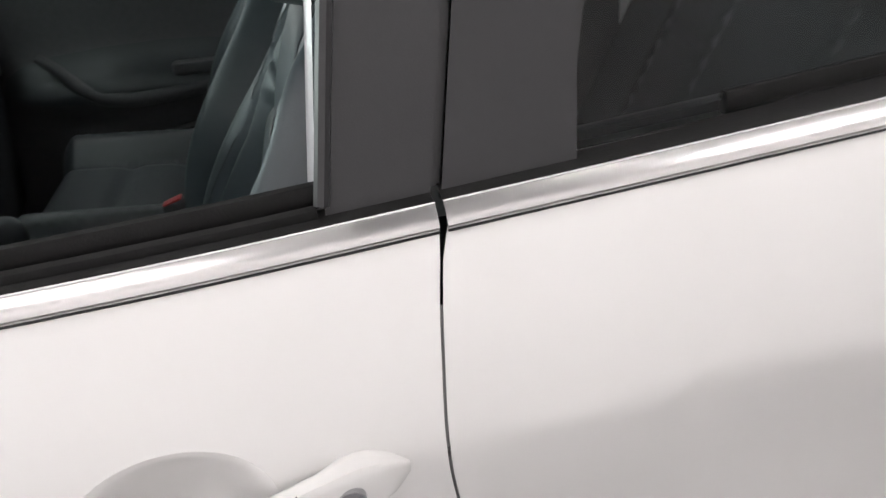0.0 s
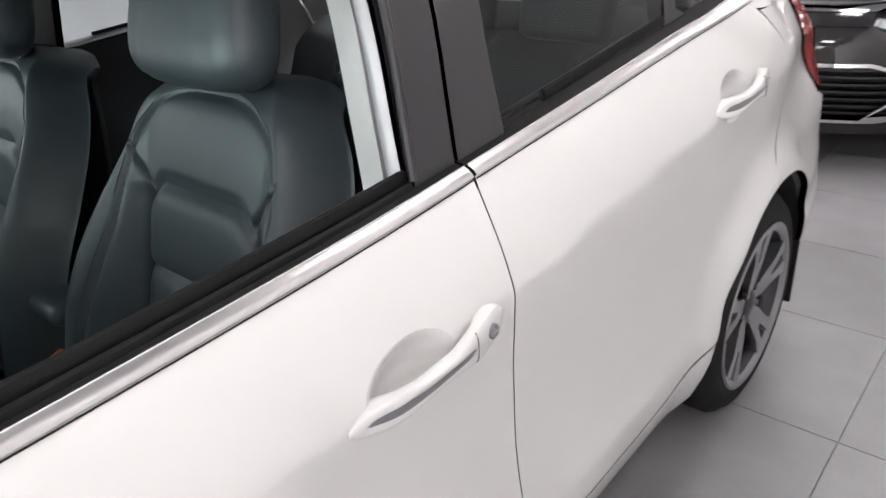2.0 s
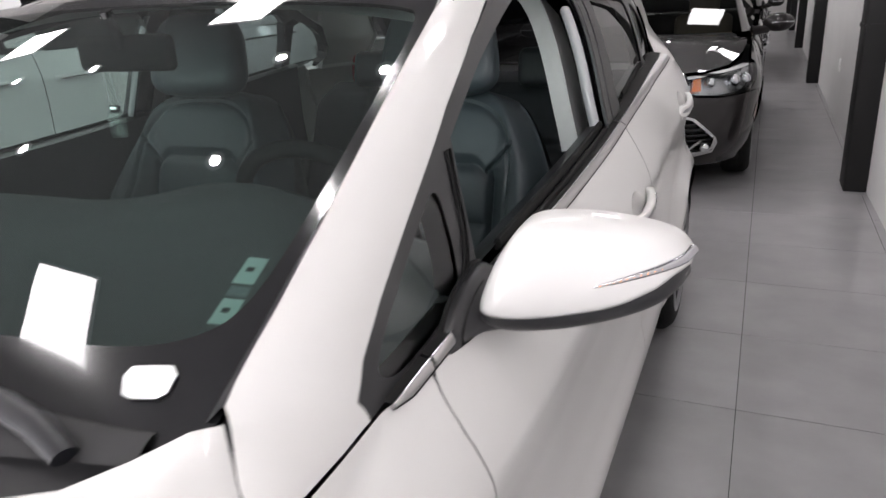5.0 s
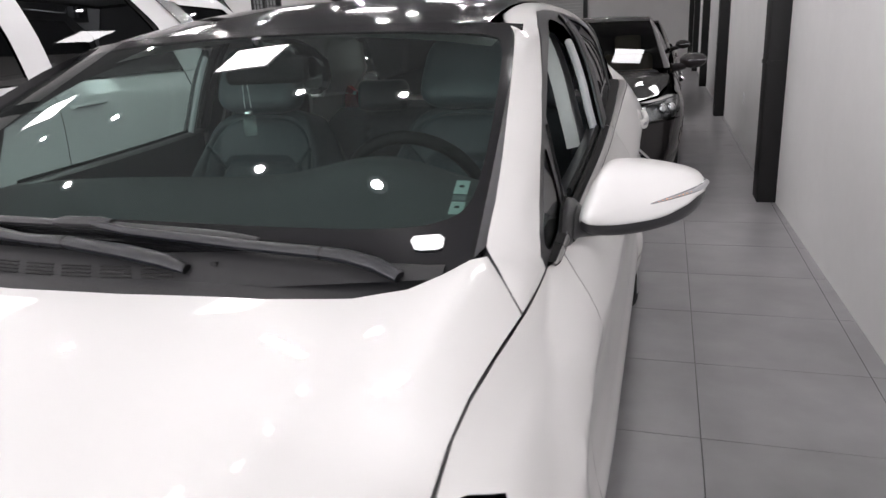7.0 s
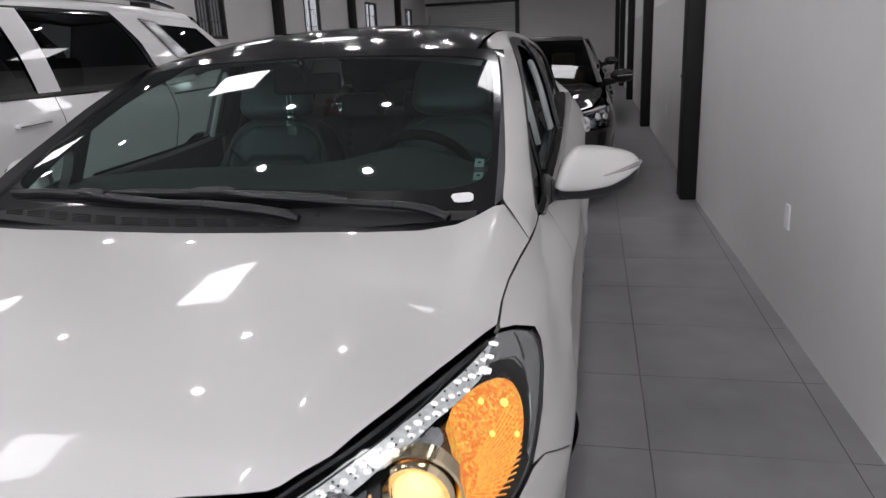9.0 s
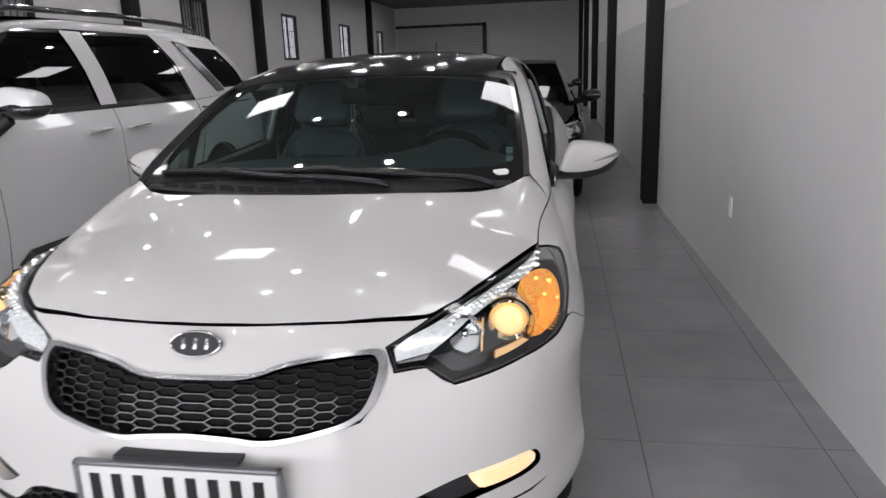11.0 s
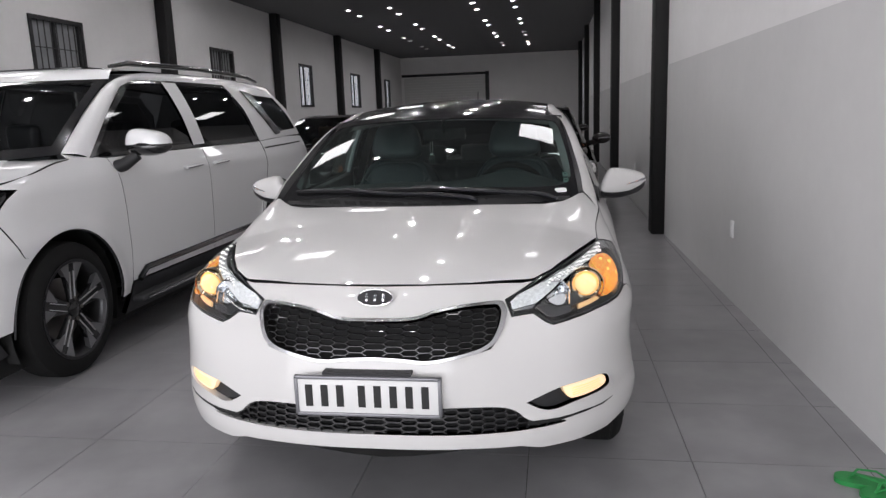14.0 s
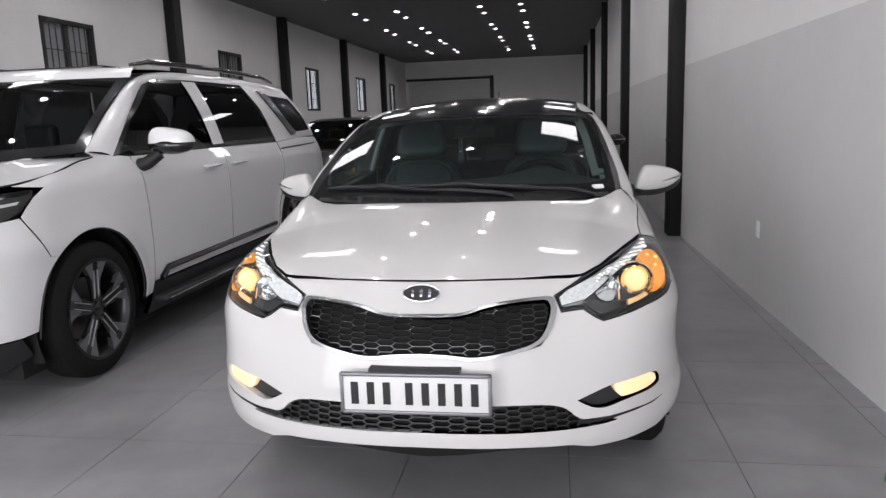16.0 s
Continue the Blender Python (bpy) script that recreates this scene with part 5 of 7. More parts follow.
    wiper([(0.352, -0.020, 0.012), (0.30, -0.008, 0.019), (0.186, 0.012, 0.021), (0.001, 0.034, 0.021), (-0.105, 0.036, 0.021), (-0.30, 0.043, 0.021), (-0.46, 0.052, 0.024), (-0.50, 0.062, 0.024)],
          [0.011, 0.0165, 0.0165, 0.0145, 0.0125, 0.0105, 0.009, 0.006], 3,
          [(-0.12, 0.046), (-0.30, 0.060), (-0.48, 0.070), (-0.70, 0.072), (-0.90, 0.062)], ((-0.43, 0.068), (-0.56, 0.070)))
    # stickers inside the glass
    for lo, hi in ((0.135, 0.175), (0.200, 0.245)):
        st = panel("inspection_sticker", [(0.902, lo), (0.936, lo), (0.937, hi), (0.904, hi)], screen_at, STICKER, ws, step=0.05, lipped=False, outward=(0, -1, 1), offset=-0.004)
        m = (lo + hi) / 2
        panel("sticker_mark", [(0.914, m - 0.004), (0.926, m - 0.004), (0.926, m + 0.004), (0.914, m + 0.004)], screen_at, SATIN_BLACK, st, step=0.05, lipped=False, outward=(0, -1, 1), offset=-0.002)
    panel("sticker_band", [(0.904, 0.179), (0.936, 0.179), (0.936, 0.196), (0.904, 0.196)], screen_at, FROSTED_FILM, ws, step=0.05, lipped=False, outward=(0, -1, 1), offset=-0.004)
    panel("torn_label", [(0.852, 0.025), (0.866, 0.020), (0.904, 0.022), (0.914, 0.030), (0.912, 0.055), (0.899, 0.066), (0.87, 0.064), (0.842, 0.061), (0.838, 0.048)], screen_at, PAPER, ws, step=0.03, thick=0.002, outward=(0, -1, 1), offset=0.003)


def door_mirror(car, sg):
    """White door mirror: domed housing, black lower shell, arm and foot, indicator line, glass."""
    out = rounded([(0.784, 0.972), (0.786, 0.990), (0.800, 1.030), (0.815, 1.056), (0.829, 1.075), (0.846, 1.082), (0.89, 1.078), (0.93, 1.070), (0.98, 1.056), (1.003, 1.045), (1.017, 1.026), (1.018, 1.008), (1.009, 0.983), (0.988, 0.963),
                   (0.957, 0.949), (0.91, 0.938), (0.86, 0.935), (0.81, 0.943), (0.789, 0.960)], rounds=2)
    n = len(out)
    mid = Vector((0.895, 1.012))

    def rim_y(x):
        return 1.560 + 0.53 * (x - 0.79) - 1.4 * ((x - 0.90) ** 2 - 0.012)

    def edge(u):
        i = u * n
        return out[int(i) % n].lerp(out[(int(i) + 1) % n], i - int(i))

    def dome(u, v, grow=1.0):
        r = math.sin(v * math.pi / 2)
        p = mid.lerp(edge(u), r * grow)
        y = rim_y(p.x) - 0.080 * math.cos(v * math.pi / 2) ** 0.55
        return sg * p.x, y, p.y
    m = grid("door_mirror", dome, 64, 16, PEARL, car, closed_u=True)

    def back(u, v):
        p = mid.lerp(edge(u), 1 - 0.30 * v)
        return sg * p.x, rim_y(p.x) + 0.030 * v ** 0.6, p.y
    grid("mirror_rim", back, 64, 6, SATIN_BLACK, m, closed_u=True)
    pts = [mid.lerp(q, 0.74) for q in out]
    gb = bmesh.new()
    a = [gb.verts.new((sg * p.x, rim_y(p.x) + 0.026, p.y)) for p in pts]
    gb.faces.new(a)
    part("mirror_glass", gb, MIRROR, m, smooth=False)

    def front_y(x, z):
        # depth of the dome at a place in the outline
        d = Vector((x, z)) - mid
        r = 0.999
        for i in range(n):
            p, q = out[i] - mid, out[(i + 1) % n] - mid
            det = p.x * q.y - p.y * q.x
            a, b = (d.x * q.y - d.y * q.x) / det, (p.x * d.y - p.y * d.x) / det
            if a >= -1e-6 and b >= -1e-6:
                r = min(a + b, 0.999)
        return rim_y(x) - 0.080 * math.cos(math.asin(r)) ** 0.55
    line_z = curve((0.78, 0.985), (0.81, 0.971), (0.866, 0.966), (0.92, 0.969), (0.945, 0.975), (0.965, 0.984), (0.985, 0.994), (1.003, 1.008), (1.02, 1.014))

    base_z = curve((0.788, 0.960), (0.81, 0.945), (0.866, 0.937), (0.92, 0.941), (0.963, 0.952), (0.99, 0.966), (1.008, 0.985), (1.022, 1.012))

    def low(u, v):
        # from the white shell's lower edge down and under
        x = 0.790 + 0.226 * u
        bottom = base_z(x)
        top = max(line_z(x), bottom + 0.002)
        z = top + (bottom - top) * v
        y = front_y(x, z) - 0.004
        return sg * x, y, z - 0.003 * v
    grid("mirror_base", low, 28, 6, SATIN_BLACK, m)
    line = [(0.916 + 0.100 * i / 14, 1.002 + 0.023 * (i / 14) ** 1.05) for i in range(15)]
    ind = part("indicator_line", tube(bmesh.new(), [(sg * x, front_y(x, z) - 0.0005, z) for x, z in line], [0.0012 + 0.0062 * (i / 14) ** 0.8 for i in range(15)], 10, flat=0.9), SATIN_CHROME, m, "silver indicator strip with amber lights in the mirror housing")
    for i in range(1, 14):
        (x, z), r = line[i], 0.0006 + 0.0019 * i / 14
        bead = bmesh.new()
        bmesh.ops.create_uvsphere(bead, u_segments=8, v_segments=6, radius=r, matrix=Matrix.Translation((sg * x, front_y(x, z) - 0.0020 - 0.0045 * i / 14, z)))
        part("indicator_bead", bead, BLINK, ind)
    m.location = (sg * 0.019, -0.066, 0.014)
    # sail-shaped foot on the door, running out under the housing in one sweep
    foot = rounded([(1.366, 0.944), (1.394, 0.974), (1.425, 0.993), (1.46, 1.006), (1.50, 1.014), (1.546, 1.018), (1.562, 1.003), (1.566, 0.972), (1.50, 0.955), (1.43, 0.946)], rounds=2)
    cy, cz = 1.495, 0.986

    def reach(a):
        # distance from the foot's middle to its outline
        ca, sa = math.cos(a), math.sin(a)
        best = 0.02
        for i in range(len(foot)):
            p, q = foot[i] - Vector((cy, cz)), foot[(i + 1) % len(foot)] - Vector((cy, cz))
            e = q - p
            det = ca * -e.y + e.x * sa
            if abs(det) > 1e-9:
                r, k = (p.x * -e.y + e.x * p.y) / det, (ca * p.y - sa * p.x) / det
                if r > 0 and -1e-6 <= k <= 1.000001:
                    best = max(best, r)
        return best
    px = curve((0.0, 0.0), (0.18, 0.014), (0.42, 0.030), (0.62, 0.058), (0.80, 0.105), (1.0, 0.160))
    py = curve((0.0, cy), (0.30, 1.500), (0.62, 1.515), (0.80, 1.548), (1.0, 1.580))
    pz = curve((0.0, cz), (0.30, 0.979), (0.62, 0.967), (0.80, 0.962), (1.0, 0.962))
    ry = curve((0.0, 0.1), (0.30, 0.072), (0.62, 0.044), (0.80, 0.034), (1.0, 0.012))
    rz = curve((0.0, 0.1), (0.30, 0.030), (0.62, 0.020), (0.80, 0.014), (1.0, 0.006))

    def sail(u, v):
        a = 2 * math.pi * u
        r, k = reach(a) * (1 - 0.10 * v), smooth(0.04, 0.62, v)
        y = (cy + r * math.cos(a)) * (1 - k) + (py(v) + ry(v) * math.cos(a)) * k
        z = (cz + r * math.sin(a)) * (1 - k) + (pz(v) + rz(v) * math.sin(a)) * k
        return Vector((sg * (glasshouse(min(y, 1.56), 1.0)[0] * k + glasshouse(y, z)[0] * (1 - k) + 0.001 + px(v)), y, z))
    home = Vector((-sg * 0.019, 0.066, -0.014))
    sl = grid("mirror_arm", lambda u, v: tuple(sail(u, v) + home), 48, 30, SATIN_BLACK, m, closed_u=True)
    fold = [sail(0.25 + 0.40 * i / 16, 0.36) + home + Vector((sg * 0.001, -0.001, 0.001)) for i in range(17)]
    part("fold_joint", tube(bmesh.new(), fold, 0.0014, 6), DARK_GAP, sl)
    seat = [sail(i / 48, 0.02) + home for i in range(49)]
    part("foot_gasket", tube(bmesh.new(), seat, 0.0035, 6, False), RUBBER, sl)


def wheel(car, y, sg, x=0.86, r=0.3125, rim=0.222, width=0.20, spokes=5, z=None):
    """Tyre, machined alloy rim with twin-edged spokes, brake disc behind."""
    z = HUB_Z if z is None else z
    w = part("wheel", lathe(bmesh.new(), [(-width, rim - 0.01), (-width + 0.004, rim + 0.02), (-width + 0.012, r - 0.03), (-width + 0.035, r - 0.006), (-width * 0.72, r), (-width * 0.28, r), (-0.035, r - 0.006),
                                          (-0.010, r - 0.03), (-0.001, r - 0.055), (-0.003, rim + 0.015), (-0.012, rim - 0.004)], 56, "x"), RUBBER, car, "black low-profile tyre")
    for q in (0.25, 0.42, 0.58, 0.75):
        part("tread_groove", lathe(bmesh.new(), [(-width * q - 0.004, r + 0.0006), (-width * q, r - 0.004), (-width * q + 0.004, r + 0.0006)], 48, "x"), DARK_GAP, w)
    part("rim_barrel", lathe(bmesh.new(), [(-width + 0.01, rim - 0.004), (-width + 0.03, rim - 0.02), (-0.04, rim - 0.022), (-0.016, rim - 0.012), (-0.006, rim - 0.002), (-0.002, rim + 0.012)], 48, "x"), DARK_ALLOY, w)
    part("rim_lip", lathe(bmesh.new(), [(-0.012, rim - 0.014), (-0.002, rim - 0.006), (0.001, rim + 0.004), (-0.002, rim + 0.010)], 48, "x"), GREY_ALLOY, w)
    part("brake_disc", lathe(bmesh.new(), [(-0.11, 0.02), (-0.11, 0.142), (-0.098, 0.142), (-0.098, 0.02)], 40, "x"), STEEL, w)
    for k in range(spokes):
        a = 2 * math.pi * k / spokes + 0.35
        ca, sa = math.cos(a), math.sin(a)
        tx, tz = -sa, ca
        R = rim - 0.012
        face = [(0.030, 0.014), (0.075, 0.030), (R * 0.72, 0.040), (R, 0.062), (R, 0.020), (R * 0.62, 0.008), (R * 0.62, -0.008), (R, -0.020), (R, -0.062), (R * 0.72, -0.040), (0.075, -0.030), (0.030, -0.014)]
        bm = bmesh.new()
        fr = [bm.verts.new((-0.006 - 0.026 * (1 - p / R) ** 1.5, p * ca + q * tx, p * sa + q * tz)) for p, q in face]
        bk = [bm.verts.new((-0.040, p * ca + q * tx * 0.85, p * sa + q * tz * 0.85)) for p, q in face]
        bm.faces.new(fr)
        for i in range(len(face)):
            bm.faces.new((fr[i], fr[(i + 1) % len(face)], bk[(i + 1) % len(face)], bk[i]))
        part("spoke", bm, GREY_ALLOY, w, smooth=False)
        nut = lathe(bmesh.new(), [(-0.034, 0.010), (-0.020, 0.010), (-0.018, 0.007), (-0.018, 0.001)], 10, "x", (0, 0.052 * math.cos(a + 0.6), 0.052 * math.sin(a + 0.6)))
        part("wheel_nut", nut, STEEL, w)
    part("hub_cap", lathe(bmesh.new(), [(-0.045, 0.042), (-0.024, 0.040), (-0.018, 0.030), (-0.015, 0.001)], 28, "x"), DARK_ALLOY, w)
    w.matrix_basis = pose(sg * x, y, z) @ Matrix.Diagonal((sg, 1, 1, 1))
    return w


car = hatchback()
screen(car)
for sg in BOTH:
    door_mirror(car, sg)
    wheel(car, HUB_F, sg, 0.848)
    wheel(car, HUB_R, sg)


# ---- the hatchback's cabin ----
BACK = Vector((0, 0.27, 0.963))
FRONT = Vector((0, -0.963, 0.27))


def front_seat(cx, inboard):
    """Leather bucket seat: backrest with bolsters and sewn panels, headrest, cushion, side valance."""
    base = Vector((cx, 2.250, 0.515))
    half = curve((0.0, 0.320), (0.12, 0.330), (0.30, 0.320), (0.42, 0.290), (0.50, 0.258), (0.56, 0.228), (0.61, 0.185), (0.640, 0.115), (0.648, 0.05))

    def dip(v, width):
        return math.exp(-(v / width) ** 2)

    def face(x, h):
        """The backrest's front: raised bolsters, a sewn insert in three pads and an arched shoulder panel."""
        a = abs(x)
        w = max(half(h), 0.02)
        d = 0.094 * smooth(0.150, 0.250, a) * (1 - smooth(0.16, 0.60, h)) + 0.012 * smooth(0.16, 0.20, a)
        d -= 0.110 * smooth(0.78, 1.0, a / w) ** 1.8 + 0.05 * smooth(0.56, 0.648, h) ** 2
        top = 0.445 - 0.035 * smooth(0.09, 0.155, a) ** 2
        if a < 0.165 and h < top:
            lines = (-0.08, 0.125, 0.295, top)
            i = max(k for k in range(len(lines) - 1) if h >= lines[k]) if h >= lines[0] else 0
            t = min(max((h - lines[i]) / (lines[i + 1] - lines[i]), 0.0), 1.0)
            d += 0.018 * (1 - (2 * t - 1) ** 6) * (1 - min(a / 0.160, 1.0) ** 8)
        if h < 0.46:
            d -= 0.020 * dip(a - 0.157, 0.007) * (1 - smooth(0.40, 0.45, h))
        # shoulder seam, and the seam from the insert's corner up to it
        arch = ((a / 0.208) ** 3 + (max(h - 0.36, 0.0) / 0.245) ** 3) ** (1 / 3)
        if h >= top and arch < 1:
            d += 0.012 * (1 - arch ** 4) * smooth(top, top + 0.03, h)
        if h > 0.36:
            d -= 0.007 * dip((arch - 1) * 0.21, 0.0045)
        else:
            d -= 0.007 * dip(a - 0.208 - 0.10 * (0.36 - h), 0.0045)
        if 0.140 < a < 0.208:
            d -= 0.012 * dip(h - 0.425 - (a - 0.14) * 1.1, 0.006)
        return base + Vector((x, 0, 0)) + BACK * h + FRONT * d
    def front(u, v):
        h = 0.648 * (1 - (1 - v) ** 1.25)
        return tuple(face((2 * u - 1) * max(half(h), 0.012), h))
    seat = grid("front_seat", front, 170, 150, LEATHER, car, label="dark green-black leather front seat with sewn panels")
    # rounded sides and back
    def shell(u, v):
        h = -0.02 + 0.665 * u
        a = math.pi * (0.02 + 0.96 * v)
        w = max(half(max(h, 0)), 0.03)
        return tuple(base + Vector((math.cos(a) * (w + 0.004), 0, 0)) + BACK * min(h, 0.638) - FRONT * (0.098 + 0.045 * math.sin(a) ** 0.6 + 0.05 * smooth(0.56, 0.648, h) ** 2))
    grid("seat_back_shell", shell, 24, 20, LEATHER_SIDE, seat)

    def sew(pts, name="seam_thread"):
        bm = bmesh.new()
        tube(bm, [Vector(face(x, h)) + FRONT * 0.0012 for x, h in pts], 0.0009, 5)
        part(name, bm, THREAD, seat)
    for sgn in (1, -1):
        sew([(sgn * (0.217 + 0.10 * (0.36 - 0.02 * i)), 0.02 * i) for i in range(18)])
    sew([(math.copysign(0.217 * abs(math.sin(t * math.pi / 40)) ** (2 / 3), t), 0.36 + 0.254 * math.cos(t * math.pi / 40) ** (2 / 3)) for t in range(-19, 20)])

    # headrest on two posts
    hc = base + BACK * 0.732 + FRONT * 0.012

    def rest(u, v):
        a, b = 2 * math.pi * u, math.pi * v
        sx, sz = math.cos(a), math.sin(a)
        k = math.sin(b) ** 0.38
        x = 0.152 * k * math.copysign(abs(sx) ** 0.55, sx)
        z = 0.118 * k * math.copysign(abs(sz) ** 0.55, sz)
        x *= 1.0 - 0.16 * (z / 0.118) * 0.9
        y = -0.062 * math.copysign(abs(math.cos(b)) ** 0.7, math.cos(b)) * (1.0 - 0.12 * abs(x) / 0.14)
        crease = 0.004 * math.exp(-((abs(x) - 0.095) / 0.006) ** 2)
        return tuple(hc + Vector((x, 0, 0)) + BACK * z - FRONT * (y - crease * (1 if y > 0 else -1)))
    hr = grid("headrest", rest, 48, 24, LEATHER, seat, closed_u=True)
    for x in (-0.055, 0.055):
        part("headrest_post", tube(bmesh.new(), [base + Vector((x, 0, 0)) + BACK * 0.60 - FRONT * 0.03, base + Vector((x, 0, 0)) + BACK * 0.72 - FRONT * 0.03], 0.007, 10), CHROME, hr)

    # cushion
    def cushion(x, y):
        a = abs(x)
        t = (2.30 - y) / 0.50
        z = 0.560 + 0.035 * t + 0.05 * smooth(0.14, 0.22, a) - 0.05 * smooth(0.225, 0.262, a) ** 2 - 0.06 * smooth(0.86, 1.0, t) ** 2
        z -= 0.012 * math.exp(-((a - 0.145) / 0.015) ** 2)
        for line in (0.35, 0.62):
            if a < 0.15:
                z -= 0.010 * math.exp(-((t - line) / 0.04) ** 2)
        return cx + x, y, z
    w = 0.275
    panel("seat_cushion", [(-w, 2.33), (w, 2.33), (w, 1.90), (w - 0.03, 1.82), (0, 1.80), (-w + 0.03, 1.82), (-w, 1.90)], cushion, LEATHER_SIDE, seat, step=0.014, thick=0.18, outward=(0, 0, 1))
    bx("seat_base", (cx - 0.21, 1.90, 0.255), (cx + 0.21, 2.36, 0.42), CABIN, seat, 0.02)
    bx("side_valance", (cx - inboard * 0.285, 1.88, 0.36), (cx - inboard * 0.262, 2.36, 0.47), CABIN, seat, 0.008)
    # belt buckle with a red button
    bk = part("belt_buckle", box(bmesh.new(), (-0.014, -0.024, -0.07), (0.014, 0.024, 0.05), 0.006), CABIN, seat)
    bk.matrix_basis = pose(cx + inboard * 0.262, 2.17, 0.60, 18, 0, 0)
    bx("release_button", (-0.0115, -0.020, 0.046), (0.0115, 0.020, 0.053), RED, bk, 0.003, "red release button")
    return seat


front_seat(0.338, -1)
front_seat(-0.400, 1).location.y -= 0.05


def cabin():
    bx("cabin_floor", (-0.74, 1.15, 0.245), (0.74, 3.95, 0.262), FABRIC, car)
    # rear bench
    def bench(x, h):
        a = abs(x)
        d = 0.03 * math.cos(a * 5.2) - 0.012 * math.exp(-((a - 0.16) / 0.008) ** 2) - 0.012 * math.exp(-((a - 0.42) / 0.008) ** 2)
        for line in (0.16, 0.34):
            d -= 0.010 * math.exp(-((h - line) / 0.010) ** 2) * (1 if 0.18 < a < 0.40 else 0)
        d -= 0.07 * smooth(0.50, 0.60, h) ** 2
        return x, 3.13 + 0.40 * h - d, 0.50 + 0.90 * h
    rb = panel("rear_bench", [(-0.66, 0.0), (0.66, 0.0), (0.66, 0.48), (0.60, 0.58), (-0.60, 0.58), (-0.66, 0.48)], bench, LEATHER_SIDE, car, step=0.025, thick=0.10, outward=(0, -1, 0.2), label="black leather rear bench")
    panel("rear_cushion", [(-0.66, 2.70), (0.66, 2.70), (0.66, 3.18), (-0.66, 3.18)], lambda x, y: (x, y, 0.50 + 0.03 * math.cos(x * 5.2) - 0.05 * smooth(2.78, 2.70, y)), LEATHER_SIDE, rb, step=0.05, thick=0.2, outward=(0, 0, 1))
    for x in (-0.36, 0.0, 0.36):
        bm = bmesh.new()
        bmesh.ops.create_cube(bm, size=1, matrix=Matrix.Translation((x, 3.42, 1.075)) @ Matrix.Rotation(radians(-14), 4, "X") @ Matrix.Diagonal((0.25, 0.10, 0.15, 1)))
        bmesh.ops.bevel(bm, geom=list(bm.edges), offset=0.035, segments=4, profile=0.5, affect="EDGES")
        part("rear_headrest", bm, LEATHER_SIDE, rb)
    bx("parcel_shelf", (-0.60, 3.50, 0.985), (0.60, 3.98, 1.005), CABIN, car, 0.004)
    # dashboard: a crowned sheet under the screen
    def dash(x, y):
        t = (y - 1.06) / 0.58
        hump = 0.055 * math.exp(-((x - 0.37) / 0.19) ** 2) * smooth(0.45, 0.85, t)
        return x, y, 0.968 + 0.074 * smooth(0.0, 0.95, t) + hump - 0.10 * smooth(0.9, 1.06, t) ** 2 - 0.03 * (abs(x) / 0.7) ** 3
    d = panel("dashboard", [(-0.69, 1.17), (-0.4, 1.09), (0.0, 1.06), (0.4, 1.09), (0.69, 1.17), (0.735, 1.29), (0.748, 1.45), (0.74, 1.60), (0.70, 1.66), (0.0, 1.68), (-0.70, 1.66), (-0.74, 1.60), (-0.748, 1.45), (-0.735, 1.29)], dash, CABIN, car, step=0.04, thick=0.05, outward=(0, 0, 1))
    def fascia(x, z):
        return x, 1.665 - 0.25 * (0.87 - z) * 0.6 + 0.02 * math.sin(x * 9), z
    panel("fascia", [(-0.70, 0.45), (0.70, 0.45), (0.70, 0.88), (-0.70, 0.88)], fascia, CABIN, d, step=0.06, thick=0.02, outward=(0, 1, 0))
    bx("centre_screen", (-0.10, 1.655, 0.74), (0.10, 1.672, 0.86), GLOSS_BLACK, d, 0.004)
    for x in (-0.62, -0.14, 0.14, 0.62):
        bx("air_vent", (x - 0.05, 1.65, 0.80), (x + 0.05, 1.675, 0.87), SATIN_BLACK, d, 0.006)
    # instrument hood ends behind the wheel; steering wheel
    wc, tilt = Vector((0.35, 1.83, 0.942)), radians(24)
    axis = Vector((0, math.cos(tilt), math.sin(tilt)))
    u1, u2 = Vector((1, 0, 0)), Vector((0, -math.sin(tilt), math.cos(tilt)))
    sw = part("steering_wheel", tube(bmesh.new(), [wc + (u1 * math.cos(a * math.pi / 24) + u2 * math.sin(a * math.pi / 24)) * 0.182 for a in range(49)], 0.0165, 12, False, up=axis), RUBBER, car, "black leather steering wheel")
    bm = bmesh.new()
    lathe(bm, [(-0.03, 0.002), (-0.032, 0.05), (-0.02, 0.068), (0.03, 0.06), (0.05, 0.03)], 24, "z")
    hub = part("wheel_hub", bm, RUBBER, sw)
    hub.matrix_basis = Matrix.Translation(wc - axis * 0.025) @ Vector((0, 0, -1)).rotation_difference(axis).to_matrix().to_4x4()
    for a in (0.08, math.pi - 0.08, -math.pi / 2):
        part("wheel_spoke", tube(bmesh.new(), [wc - axis * 0.02 + (u1 * math.cos(a) + u2 * math.sin(a)) * r for r in (0.05, 0.12, 0.178)], [0.026, 0.018, 0.014], 10, flat=0.5, up=axis), SATIN_BLACK, sw)
    part("steering_column", tube(bmesh.new(), [wc - axis * 0.05, wc - axis * 0.25], [0.045, 0.06], 14), RUBBER, sw)
